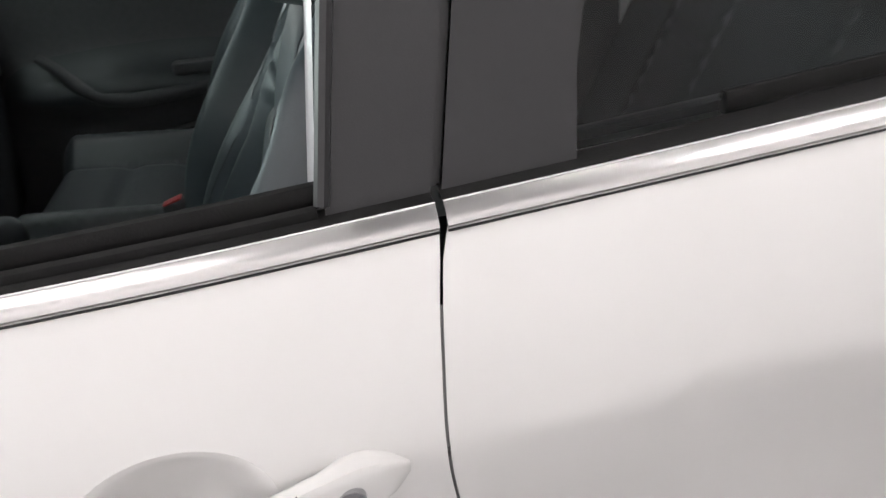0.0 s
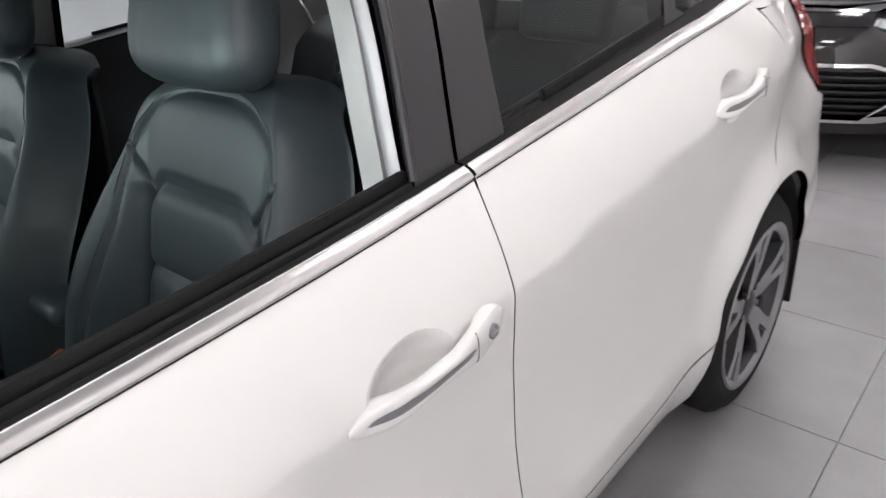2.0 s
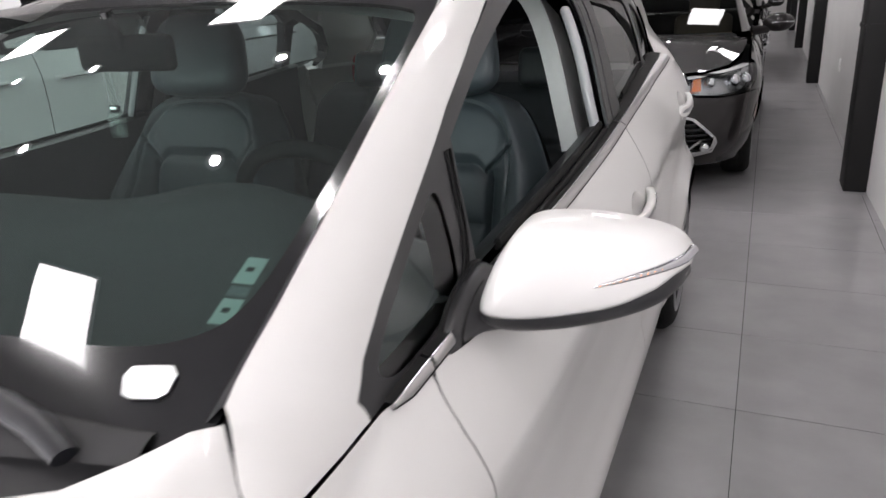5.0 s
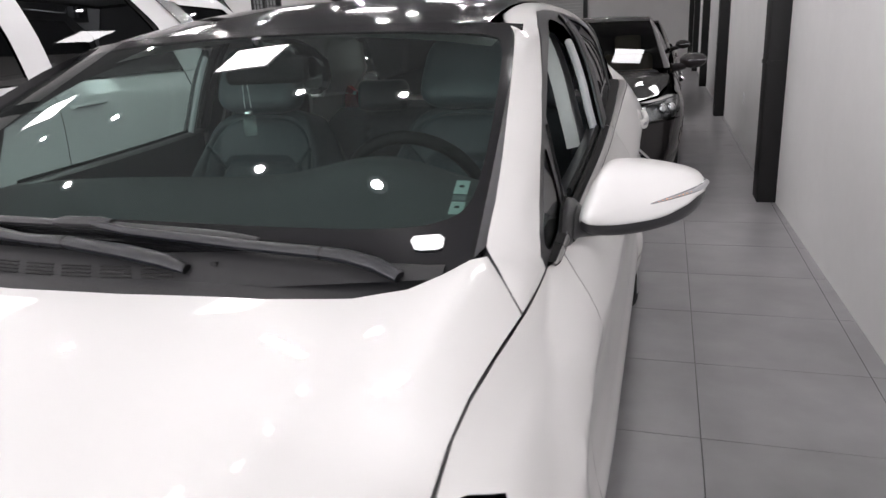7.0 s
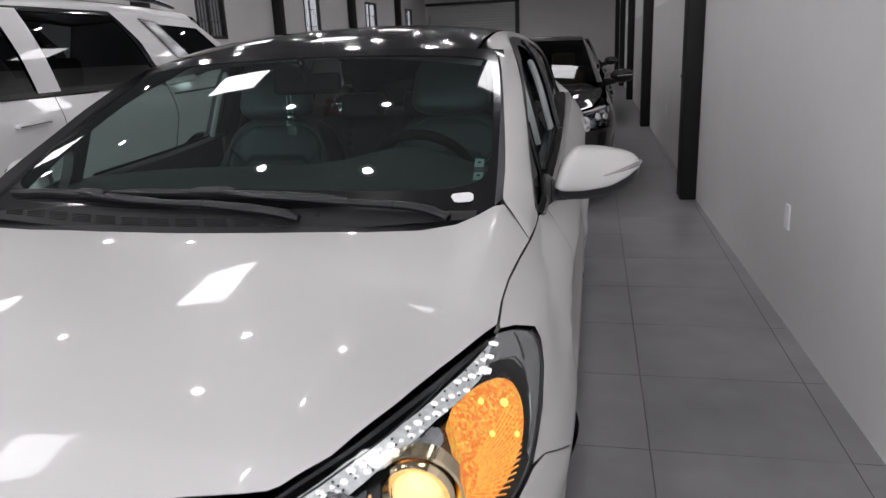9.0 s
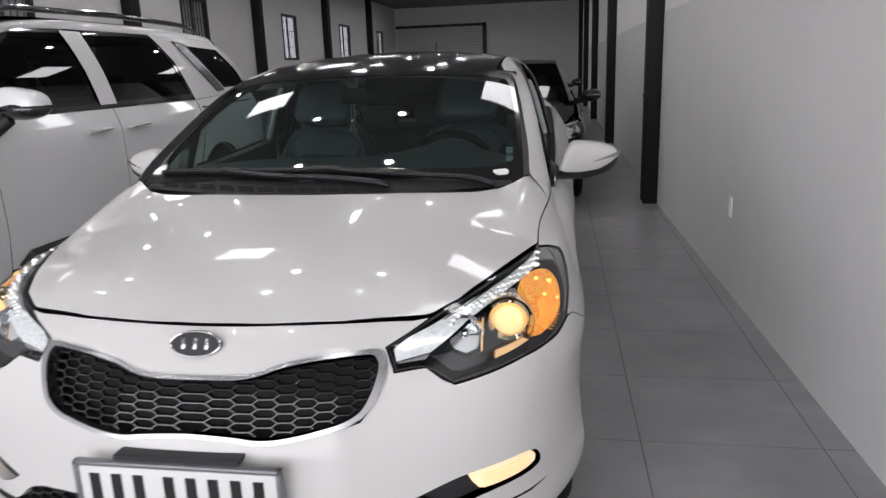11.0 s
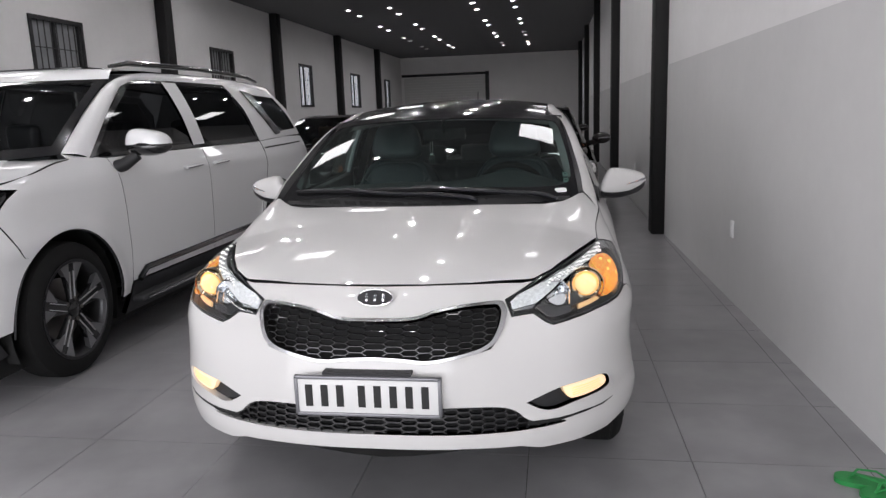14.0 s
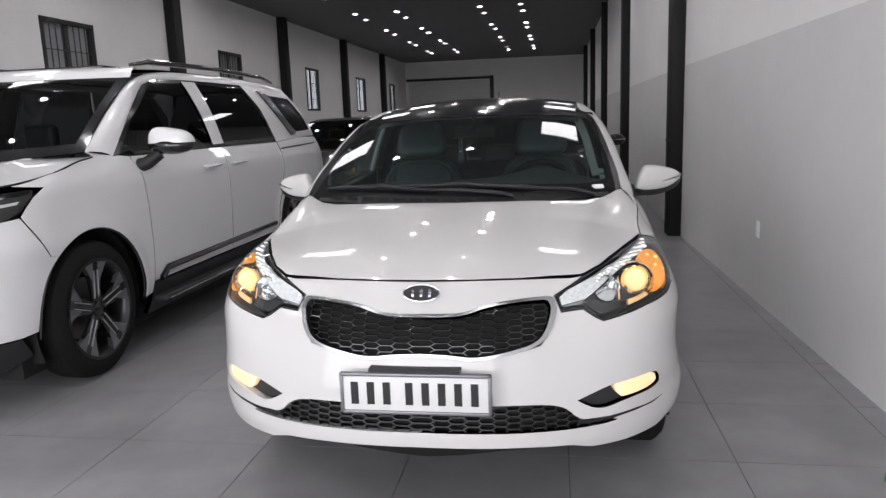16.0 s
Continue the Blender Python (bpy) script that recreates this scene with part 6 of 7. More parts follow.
    # armrest moulding and pull handle on each door
    for sg in BOTH:
        arm = [(sg * 0.672, y, z) for y, z in ((1.76, 0.83), (1.787, 0.807), (1.834, 0.745), (1.888, 0.713), (1.962, 0.703), (2.07, 0.712), (2.193, 0.728), (2.33, 0.735))]
        da = part("door_armrest", tube(bmesh.new(), arm, [0.010, 0.014, 0.018, 0.022, 0.024, 0.024, 0.022, 0.012], 12), CABIN, car)
        bx("pull_handle", (-0.02 + sg * 0.678, 2.07, 0.752), (0.02 + sg * 0.678, 2.23, 0.785), CABIN, da, 0.010)
        low = [(sg * 0.675, y, z) for y, z in ((1.85, 0.565), (1.917, 0.584), (2.05, 0.61), (2.172, 0.631), (2.33, 0.645))]
        part("door_pocket_edge", tube(bmesh.new(), low, 0.010, 8), SATIN_BLACK, da)
    # centre console with cup holders, gear lever and armrest
    co = part("centre_console", box(bmesh.new(), (-0.105, 1.62, 0.26), (0.105, 2.62, 0.565), 0.025, 3), CABIN, car)
    for y in (2.045, 2.135):
        part("cup_holder_rim", lathe(bmesh.new(), [(0.560, 0.045), (0.571, 0.043), (0.572, 0.037), (0.564, 0.036)], 28, "z", (-0.02, y, 0)), SATIN_CHROME, co)
        part("cup_holder", lathe(bmesh.new(), [(0.5685, 0.036), (0.567, 0.001)], 24, "z", (-0.02, y, 0)), DARK_GAP, co)
    gl = part("gear_lever", tube(bmesh.new(), [(-0.01, 1.86, 0.55), (-0.01, 1.85, 0.66)], 0.010, 10), SATIN_CHROME, co)
    bm = bmesh.new()
    bmesh.ops.create_uvsphere(bm, u_segments=18, v_segments=12, radius=0.03, matrix=Matrix.Translation((-0.01, 1.848, 0.68)) @ Matrix.Diagonal((0.8, 1.0, 1.25, 1)))
    part("gear_knob", bm, LEATHER_SIDE, gl)
    part("armrest", box(bmesh.new(), (-0.140, 2.19, 0.655), (0.010, 2.62, 0.705), 0.024, 5), LEATHER, co, "leather centre armrest")
    bx("armrest_post", (-0.115, 2.27, 0.56), (0.0, 2.60, 0.66), CABIN, co, 0.01)
    # door linings, pillar trims, headliner
    for sg in BOTH:
        for a, b in ((1.45, 2.47), (2.53, 3.28)):
            def lining(y, z):
                x = min(flank(y, 0.80) - 0.075, glasshouse(y, belt(y))[0] - 0.035)
                x -= 0.055 * math.exp(-((z - 0.73) / 0.055) ** 2) * smooth(a + 0.1, a + 0.3, y) * smooth(b, b - 0.15, y)
                return x - 0.03 * smooth(0.93, 0.6, z), y, z
            n = 12
            lp = [(a + (b - a) * i / n, belt(a + (b - a) * i / n) + 0.006) for i in range(n + 1)] + [(b, 0.35), (a, 0.35)]
            dl = panel("door_lining", lp, lining, CABIN, car, step=0.04, sides=(sg,), thick=0.01, outward=(-1, 0, 0))
            def cap(u, v):
                y = a + (b - a) * u
                x0, x1 = glasshouse(y, belt(y))[0] - 0.012, glasshouse(y, belt(y))[0] - 0.045
                return sg * (x0 + (x1 - x0) * v), y, belt(y) + 0.012 - 0.010 * v ** 2
            grid("door_cap", cap, 20, 4, SATIN_BLACK, dl)
            bm = tube(bmesh.new(), [(sg * (glasshouse(y, belt(y))[0] - 0.010), y, belt(y) + 0.010) for y in [a + 0.2 + (b - a - 0.24) * i / 12 for i in range(13)]], 0.007, 6, flat=1.6)
            part("inner_seal", bm, RUBBER, dl)
            ins = [(a + 0.22, 0.82), (b - 0.2, 0.84), (b - 0.15, 0.72), (a + 0.2, 0.70)]
            panel("lining_insert", rounded(ins, rounds=2), lining, LEATHER_SIDE, dl, step=0.03, sides=(sg,), thick=0.006, outward=(-1, 0, 0), offset=0.004)
        n = 12
        zt = [0.98 + 0.40 * i / n for i in range(n + 1)]
        lp = [(2.440 + (z - 1.03) * 0.15, z) for z in zt] + [(2.60 + (z - 1.03) * 0.06, z) for z in zt[::-1]]
        panel("pillar_trim", lp, lambda y, z: (glasshouse(y, z)[0] - 0.075, y, z), PALE_TRIM, car, step=0.04, sides=(sg,), thick=-0.045, outward=(-1, 0, 0), label="pale grey inner pillar trim")
        part("seat_belt", tube(bmesh.new(), [(sg * 0.585, 2.50, 1.22), (sg * 0.66, 2.50, 1.0), (sg * 0.68, 2.49, 0.55)], 0.022, 6, flat=0.08, up=(1, 0, 0)), CABIN, car)
        # shining channel strip on the rear jamb of the open window
        def channel(u, v):
            z = 1.034 + 0.305 * u
            return sg * (glasshouse(2.40, z)[0] - 0.006 - 0.026 * v), 2.409 + (z - 1.033) * 0.138 - 0.005 * math.sin(math.pi * v), z
        grid("window_channel", channel, 12, 6, CHANNEL, car, "bright window channel strip")
        bm = tube(bmesh.new(), [(sg * (glasshouse(2.42, z)[0] + 0.010), 2.412 + (z - 1.03) * 0.17, z) for z in [1.04 + 0.32 * i / 10 for i in range(11)]], 0.006, 8)
        part("pillar_edge_strip", bm, SATIN_BLACK, car)
    panel("headliner", [(-0.55, 1.86), (0.55, 1.86), (0.57, 2.4), (0.54, 3.4), (-0.54, 3.4), (-0.57, 2.4)], lambda x, y: (x, y, roof_at(x, y)[2] - 0.045), PALE_TRIM, car, step=0.1, lipped=False, outward=(0, 0, -1))
    # inner mirror with a hanging glass charm
    mi = part("inner_mirror", box(bmesh.new(), (-0.115, 1.735, 1.245), (0.115, 1.765, 1.312), 0.014, 3), RUBBER, car)
    part("mirror_stem", tube(bmesh.new(), [(0, 1.745, 1.29), (0, 1.72, 1.355)], 0.012, 10), GLOSS_BLACK, mi)
    ch = part("hanging_charm", box(bmesh.new(), (-0.016, -0.009, -0.05), (0.016, 0.009, 0.0), 0.004), CHARM_GLASS, car, "clear glass charm on a double cord")
    ch.matrix_basis = pose(-0.075, 1.765, 1.165, 0, 0, 20)
    part("charm_cap", box(bmesh.new(), (-0.009, -0.007, 0.0), (0.009, 0.007, 0.014), 0.003), CHROME, ch)
    for dx in (-0.008, 0.008):
        part("cord", tube(bmesh.new(), [(dx, 0, 0.02), (dx * 0.6, -0.01, 0.11)], 0.0011, 5), PAPER, ch)


cabin()


# ---- white people carrier ----
def carrier(paint, label, at):
    mpv = thing("people_carrier", label, "van", at)
    sec = curve((0.2, 0.92), (0.3, 0.955), (0.42, 0.98), (0.6, 0.988), (0.85, 0.990), (1.0, 0.985), (1.07, 0.972), (1.13, 0.945), (1.2, 0.915), (1.25, 0.90))
    fac = curve((0.4, 0.965), (0.9, 0.99), (1.5, 1.0), (4.2, 1.0), (4.8, 0.975), (5.2, 0.92))
    nos = curve((0.2, 0.12), (0.35, 0.03), (0.55, 0.0), (0.85, 0.03), (1.0, 0.07), (1.06, 0.14))
    HF, HR, HZ, R = 0.94, 4.03, 0.37, 0.372

    def fl(y, z):
        x = sec(z) * fac(y)
        for h in (HF, HR):
            x += 0.016 * math.exp(-((math.hypot(y - h, z - HZ) - 0.45) / 0.06) ** 2)
        return x

    def sk(s, z):
        y0, d = nos(z), 0.72
        if s <= 1:
            a = max(s, 0) * math.pi / 2
            return fl(y0 + d, z) * math.sin(a) ** (2 / 2.7), y0 + d * (1 - max(math.cos(a), 0) ** (2 / 2.7)), z
        return fl(y0 + d + s - 1, z), y0 + d + s - 1, z

    def yz(y, z):
        y0, d = nos(z), 0.72
        if y >= y0 + d:
            return 1 + y - y0 - d, z
        return math.acos(min(max(1 - (y - y0) / d, 0), 1) ** (2.7 / 2)) * 2 / math.pi, z
    gr = curve((1.1, 0.945), (1.2, 0.918), (1.3, 0.888), (1.42, 0.846), (1.55, 0.79), (1.65, 0.735), (1.70, 0.69), (1.74, 0.60))
    tp = curve((1.2, 1.0), (3.6, 1.0), (4.4, 0.985), (5.1, 0.93))

    def gh(y, z):
        return gr(z) * tp(y), y, z

    def side(y, z):
        return fl(y, z), y, z

    def dense(pts, n=5):
        out = []
        for (ya, za), (yb, zb) in zip(pts, pts[1:]):
            out += [yz(ya + (yb - ya) * k / n, za + (zb - za) * k / n) for k in range(n)]
        return out + [yz(*pts[-1])]

    def arc(cy, r, a0, a1, n=20):
        return [(cy + r * math.cos(radians(a0 + (a1 - a0) * i / n)), HZ + r * math.sin(radians(a0 + (a1 - a0) * i / n))) for i in range(n + 1)]
    U = (0.95, 1.0)
    # front end: bumper and wings
    lamp = [(0.55, 1.034), (0.72, 1.046), (0.87, 1.052), (0.80, 0.93), (0.62, 0.91)]
    bump = [(0.0, 0.36), (0.0, 1.0), (0.4, 1.02), (0.54, 1.03), (0.61, 0.905), (0.81, 0.925), yz(0.52, 0.85), yz(0.60, 0.72)] + [yz(y, z) for y, z in arc(HF, 0.44, 130, 180, 8)] + [yz(0.42, 0.36)]
    panel("front_bumper", bump, sk, paint, mpv, step=0.05, sides=BOTH, unit=U, thick=0.03, outward=(0, -1, 0))
    panel("bumper_skirt", [(0.0, 0.2), (0.0, 0.352), yz(0.42, 0.352), yz(0.5, 0.25), yz(0.40, 0.2)], sk, MATT_BLACK, mpv, step=0.06, sides=BOTH, unit=U, thick=0.03, outward=(0, -1, 0))
    panel("front_grille", [(0.0, 0.62), (0.0, 0.95), (0.45, 0.96), (0.42, 0.66)], sk, GLOSS_BLACK, mpv, step=0.05, sides=BOTH, unit=U, outward=(0, -1, 0), offset=0.012)
    for sg in BOTH:
        hl = panel("headlamp", rounded(lamp, rounds=1), sk, GLOSS_BLACK, mpv, step=0.03, sides=(sg,), unit=U, thick=0.03, outward=(0.5, -1, 0), offset=0.002, label="dark headlamp, unlit")
        panel("lamp_strip", [(0.60, 0.985), (0.80, 1.002), (0.79, 0.988), (0.61, 0.970)], sk, REFLECTOR, hl, step=0.03, sides=(sg,), unit=U, thick=0.004, outward=(0.5, -1, 0), offset=0.008)
        wing = [yz(0.53, 0.85), yz(0.605, 0.72)] + [yz(y, z) for y, z in arc(HF, 0.44, 130, -6, 24)] + dense([(1.49, 0.33), (1.511, 0.6), (1.501, 0.85), (1.486, 1.06), (1.446, 1.162), (1.30, 1.178), (1.12, 1.185), (0.95, 1.160), (0.84, 1.131), (0.7, 1.107), (0.6, 1.087), (0.5, 1.072)]) + [(0.885, 1.055), (0.815, 0.93)]
        panel("front_wing", wing, sk, paint, mpv, step=0.04, sides=(sg,), unit=U, thick=0.02, outward=(1, 0, 0))
        d1 = [(1.49, 1.06), (1.505, 0.85), (1.515, 0.6), (1.50, 0.40), (2.625, 0.40), (2.645, 0.7), (2.655, 1.0), (2.665, 1.165), (2.0, 1.165), (1.45, 1.162)]
        dr = panel("front_door", d1, side, paint, mpv, step=0.05, sides=(sg,), thick=0.02, outward=(1, 0, 0))
        d2 = [(2.63, 0.40), (2.65, 0.7), (2.66, 1.0), (2.67, 1.165), (3.2, 1.165), (3.80, 1.165), (3.80, 0.95), (3.72, 0.78), (3.60, 0.62), (3.56, 0.45), (3.54, 0.40)]
        sd = panel("sliding_door", d2, side, paint, mpv, step=0.05, sides=(sg,), thick=0.02, outward=(1, 0, 0))
        q = [(3.81, 1.165), (3.81, 0.95), (3.73, 0.775), (3.61, 0.62), (3.57, 0.45), (3.56, 0.38)] + arc(HR, 0.44, 180, 0, 24) + [(4.50, 0.35), (5.0, 0.38), (5.14, 0.6), (5.13, 0.9), (5.05, 1.18), (4.4, 1.19)]
        panel("rear_quarter", q, side, paint, mpv, step=0.06, sides=(sg,), thick=0.02, outward=(1, 0, 0))
        panel("slide_rail", [(3.85, 1.112), (4.9, 1.130), (4.9, 1.118), (3.85, 1.100)], side, DARK_GAP, mpv, step=0.05, sides=(sg,), thick=0.004, outward=(1, 0, 0), offset=0.002)
        # dark sill cladding, silver line and running board
        cl = [(1.45, 0.20), (1.49, 0.39), (2.0, 0.392), (3.56, 0.392), (3.57, 0.24), (3.4, 0.2)]
        panel("sill_cladding", cl, side, MATT_BLACK, mpv, step=0.06, sides=(sg,), thick=0.03, outward=(1, 0, 0), offset=0.008)
        bm = box(bmesh.new(), (0.86, 1.50, 0.262), (1.045, 3.52, 0.305), 0.018, 3)
        rbd = part("running_board", bm, MATT_BLACK, mpv)
        part("board_edge", tube(bmesh.new(), [(1.05, 1.53, 0.284), (1.05, 3.49, 0.284)], 0.007, 8), SATIN_CHROME, rbd)
        rbd.matrix_basis = Matrix.Diagonal((sg, 1, 1, 1))
        part("door_moulding", tube(bmesh.new(), [(sg * (fl(1.56, 0.41) + 0.008), 1.56, 0.40), (sg * (fl(1.62, 0.46) + 0.008), 1.64, 0.455), (sg * (fl(3.5, 0.47) + 0.004), 3.50, 0.47)], 0.021, 8), GLOSS_BLACK, mpv)
        for yy in (2.40, 2.85):
            h = part("door_handle", box(bmesh.new(), (-0.012, -0.125, -0.013), (0.020, 0.125, 0.011), 0.009, 3), paint, dr if yy < 2.6 else sd)
            h.matrix_basis = pose(sg * (fl(yy, 1.045) + 0.010), yy, 1.045, 2) @ Matrix.Diagonal((sg, 1, 1, 1))
            part("handle_strip", tube(bmesh.new(), [(0.020, -0.115, -0.006), (0.020, 0.115, -0.006)], 0.003, 6), CHROME, h)
        # windows
        wins = [[(1.36, 1.188), (1.63, 1.385), (2.05, 1.618), (2.49, 1.635), (2.54, 1.40), (2.55, 1.205), (2.0, 1.192)], [(2.72, 1.635), (3.53, 1.635), (3.66, 1.45), (3.745, 1.215), (3.2, 1.21), (2.735, 1.207), (2.73, 1.4)],
                [(4.05, 1.59), (4.60, 1.57), (4.85, 1.40), (4.96, 1.26), (4.42, 1.245), (4.22, 1.42)]]
        frame_loop = [(1.29, 1.172), (1.33, 1.20), (1.60, 1.40), (2.0, 1.640), (2.5, 1.662), (3.53, 1.662), (3.70, 1.46), (3.80, 1.18), (2.6, 1.172)]
        fr = panel("window_frame", frame_loop, gh, GLOSS_BLACK, mpv, holes=[wins[0], wins[1]], step=0.06, sides=(sg,), thick=0.01, outward=(1, 0, 0.3))
        for w in wins[:2]:
            panel("pane", w, gh, DARK_GLASS, fr, step=0.08, sides=(sg,), lipped=False, outward=(1, 0, 0.3), offset=-0.004)
        # silver pillar between the front and second windows
        panel("pillar_cover", [(2.55, 1.19), (2.54, 1.40), (2.50, 1.645), (2.70, 1.645), (2.725, 1.40), (2.73, 1.192)], gh, paint, fr, step=0.05, sides=(sg,), thick=0.01, outward=(1, 0, 0.3), offset=0.006)
        body = [(3.81, 1.17), (3.72, 1.46), (3.55, 1.665), (4.0, 1.66), (4.6, 1.63), (4.92, 1.45), (5.06, 1.2), (4.4, 1.19)]
        up = panel("rear_pillar", body, gh, paint, mpv, holes=[wins[2]], step=0.05, sides=(sg,), thick=0.02, outward=(1, 0, 0.3))
        panel("pane", wins[2], gh, DARK_GLASS, up, step=0.08, sides=(sg,), lipped=False, outward=(1, 0, 0.3), offset=-0.004)
        panel("pillar_chrome", [(3.83, 1.62), (4.02, 1.60), (4.19, 1.42), (4.40, 1.225), (4.25, 1.215), (4.02, 1.42)], gh, SATIN_CHROME, up, step=0.04, sides=(sg,), thick=0.008, outward=(1, 0, 0.3), offset=0.010)
        # white front pillar and cantrail
        lo = [Vector(gh(*p)) for p in [(1.29, 1.172), (1.33, 1.202), (1.60, 1.402), (2.0, 1.642), (2.5, 1.664), (3.53, 1.664), (4.0, 1.662), (4.6, 1.632)]]
        hi = [Vector(p) for p in [(0.875, 1.11, 1.205), (0.855, 1.20, 1.265), (0.80, 1.50, 1.45), (0.735, 1.87, 1.650), (0.66, 2.4, 1.722), (0.66, 3.4, 1.728), (0.65, 4.0, 1.72), (0.62, 4.6, 1.695)]]
        lo, hi = rounded(lo, False, 2), rounded(hi, False, 2)
        n = len(lo) - 1

        def rail(u, v):
            i = min(int(u * n), n - 1)
            t = u * n - i
            p = lo[i].lerp(lo[i + 1], t).lerp(hi[i].lerp(hi[i + 1], t), v)
            k = 4 * v * (1 - v) * 0.018
            return sg * (p.x + k * 0.8), p.y, p.z + k * 0.6
        grid("cantrail", rail, n * 3, 6, paint, mpv)
        foot = Vector((fl(1.10, 1.18), 1.10, 1.182))

        def heel(u, v):
            p = foot.lerp(lo[0], u).lerp(foot.lerp(hi[0], u), v)
            return sg * p.x, p.y, p.z + 0.002
        grid("pillar_foot", heel, 6, 6, paint, mpv)
        rr = part("roof_bar", tube(bmesh.new(), [(sg * 0.66, 2.0, 1.735), (sg * 0.665, 2.2, 1.765), (sg * 0.67, 3.2, 1.78), (sg * 0.66, 4.2, 1.762), (sg * 0.64, 4.5, 1.725)], [0.012, 0.018, 0.018, 0.018, 0.012], 10), GLOSS_BLACK, mpv, "black roof bar with a bright top")
        part("bar_strip", tube(bmesh.new(), [(sg * 0.665, 2.2, 1.783), (sg * 0.67, 3.2, 1.797), (sg * 0.66, 4.2, 1.780)], 0.004, 6), CHROME, rr)
        # mirror
        bm = bmesh.new()
        bmesh.ops.create_uvsphere(bm, u_segments=32, v_segments=18, radius=1, matrix=Matrix.Identity(4))
        for v in bm.verts:
            q = [math.copysign(abs(c) ** 0.62, c) for c in v.co]
            v.co = Vector((1.13 + 0.140 * q[0] * (1 - 0.10 * q[2]), 1.60 + 0.085 * q[1], 1.232 + (0.088 - 0.022 * q[0]) * max(q[2], 0.0)))
        mm = part("door_mirror", bm, paint, mpv)
        bm = bmesh.new()
        bmesh.ops.create_uvsphere(bm, u_segments=32, v_segments=18, radius=1, matrix=Matrix.Translation((1.13, 1.600, 1.216)) @ Matrix.Diagonal((0.148, 0.096, 0.056, 1)))
        part("mirror_base", bm, GLOSS_BLACK, mm)
        part("mirror_arm", tube(bmesh.new(), [(0.93, 1.52, 1.10), (0.98, 1.55, 1.115), (1.06, 1.58, 1.17)], [0.055, 0.05, 0.04], 12, flat=0.8), MATT_BLACK, mm)
        mm.matrix_basis = Matrix.Diagonal((sg, 1, 1, 1))
        for hub in (HF, HR):
            carrier_wheel(mpv, hub, sg, 0.985, R, HZ)
            bm = lathe(bmesh.new(), [(0.50, 0.36), (0.52, 0.45), (0.93, 0.45)], 32, "x")
            bmesh.ops.delete(bm, geom=[v for v in bm.verts if v.co.z < -0.25], context="VERTS")
            w = part("wheel_well", bm, DARK_GAP, mpv)
            w.matrix_basis = pose(0, hub, HZ) @ Matrix.Diagonal((sg, 1, 1, 1))
            ar = bmesh.new()
            tube(ar, [(sg * (fl(y, z) - 0.012), y, z) for y, z in arc(hub, 0.438, -5, 185, 30)], 0.005, 6, up=(1, 0, 0))
            part("arch_trim", ar, MATT_BLACK, mpv)

    def hood(x, y):
        a = abs(x) / 0.96
        return x, y, 1.06 + 0.10 * smooth(0.1, 1.0, y) + 0.05 * smooth(0.7, 1.15, y) * a ** 2 - 0.035 * a ** 4 + 0.012 * math.exp(-((abs(x) - 0.55) / 0.08) ** 2) - 0.05 * smooth(0.22, 0.06, y)
    hl = [(0.0, 0.11), (0.45, 0.15), (0.63, 0.24), (0.76, 0.33), (0.824, 0.40), (0.882, 0.5), (0.914, 0.6), (0.929, 0.7), (0.932, 0.84), (0.924, 0.95), (0.917, 1.11), (0.872, 1.13), (0.5, 1.03), (0.0, 0.975)]
    for sg in BOTH:
        seam = [Vector(hood(sg * x, y)) + Vector((sg * 0.002, 0, 0.0005)) for x, y in rounded([Vector(p) for p in hl[2:11]], False, 1)]
        part("hood_seam", tube(bmesh.new(), seam, 0.0045, 6), DARK_GAP, mpv)
    panel("hood", hl + [(-x, y) for x, y in reversed(hl[1:-1])], hood, paint, mpv, step=0.06, thick=0.05, outward=(0, 0, 1))

    def ws(u, v):
        lo = Vector((0.875 * u, 0.96 + 0.15 * u * u, 1.165 + 0.040 * u * u))
        hi = Vector((0.735 * u, 1.74 + 0.13 * u * u, 1.648 + 0.002 * u * u))
        p = lo.lerp(hi, v)
        k = 4 * v * (1 - v)
        return p.x, p.y - 0.015 * k, p.z + 0.02 * k
    inn = [(-0.92, 0.1), (0.92, 0.1), (0.93, 0.5), (0.91, 0.93), (0, 0.95), (-0.91, 0.93), (-0.93, 0.5)]
    w = panel("windscreen", inn, ws, pane_material("van_glass", (0.35, 0.37, 0.37)), mpv, step=0.1, unit=(0.8, 0.95), lipped=False, outward=(0, -1, 1))
    panel("screen_border", [(-1, 0), (1, 0), (1, 1), (-1, 1)], ws, GLOSS_BLACK, w, holes=(inn,), step=0.08, unit=(0.8, 0.95), thick=0.006, outward=(0, -1, 1))
    def header(u, v):
        a, b = Vector(ws(2 * u - 1, 0.985)), Vector((0.70 * (2 * u - 1), 2.02, 1.722 - 0.02 * (2 * u - 1) ** 2))
        p = a.lerp(b, v)
        return p.x, p.y, p.z + 0.035 * math.sin(math.pi * v) + 0.002
    grid("roof_header", header, 24, 8, paint, mpv)
    rf = curve((1.7, 1.675), (1.9, 1.715), (2.4, 1.742), (3.4, 1.745), (4.2, 1.73), (4.9, 1.68))
    panel("roof", [(-0.70, 2.0), (0, 2.0), (0.70, 2.0), (0.67, 2.4), (0.67, 3.4), (0.65, 4.2), (0.6, 4.85), (-0.6, 4.85), (-0.65, 4.2), (-0.67, 3.4), (-0.67, 2.4)], lambda x, y: (x, y, rf(y) - 0.02 * (abs(x) / 0.7) ** 2), paint, mpv, step=0.1, thick=0.02, outward=(0, 0, 1))
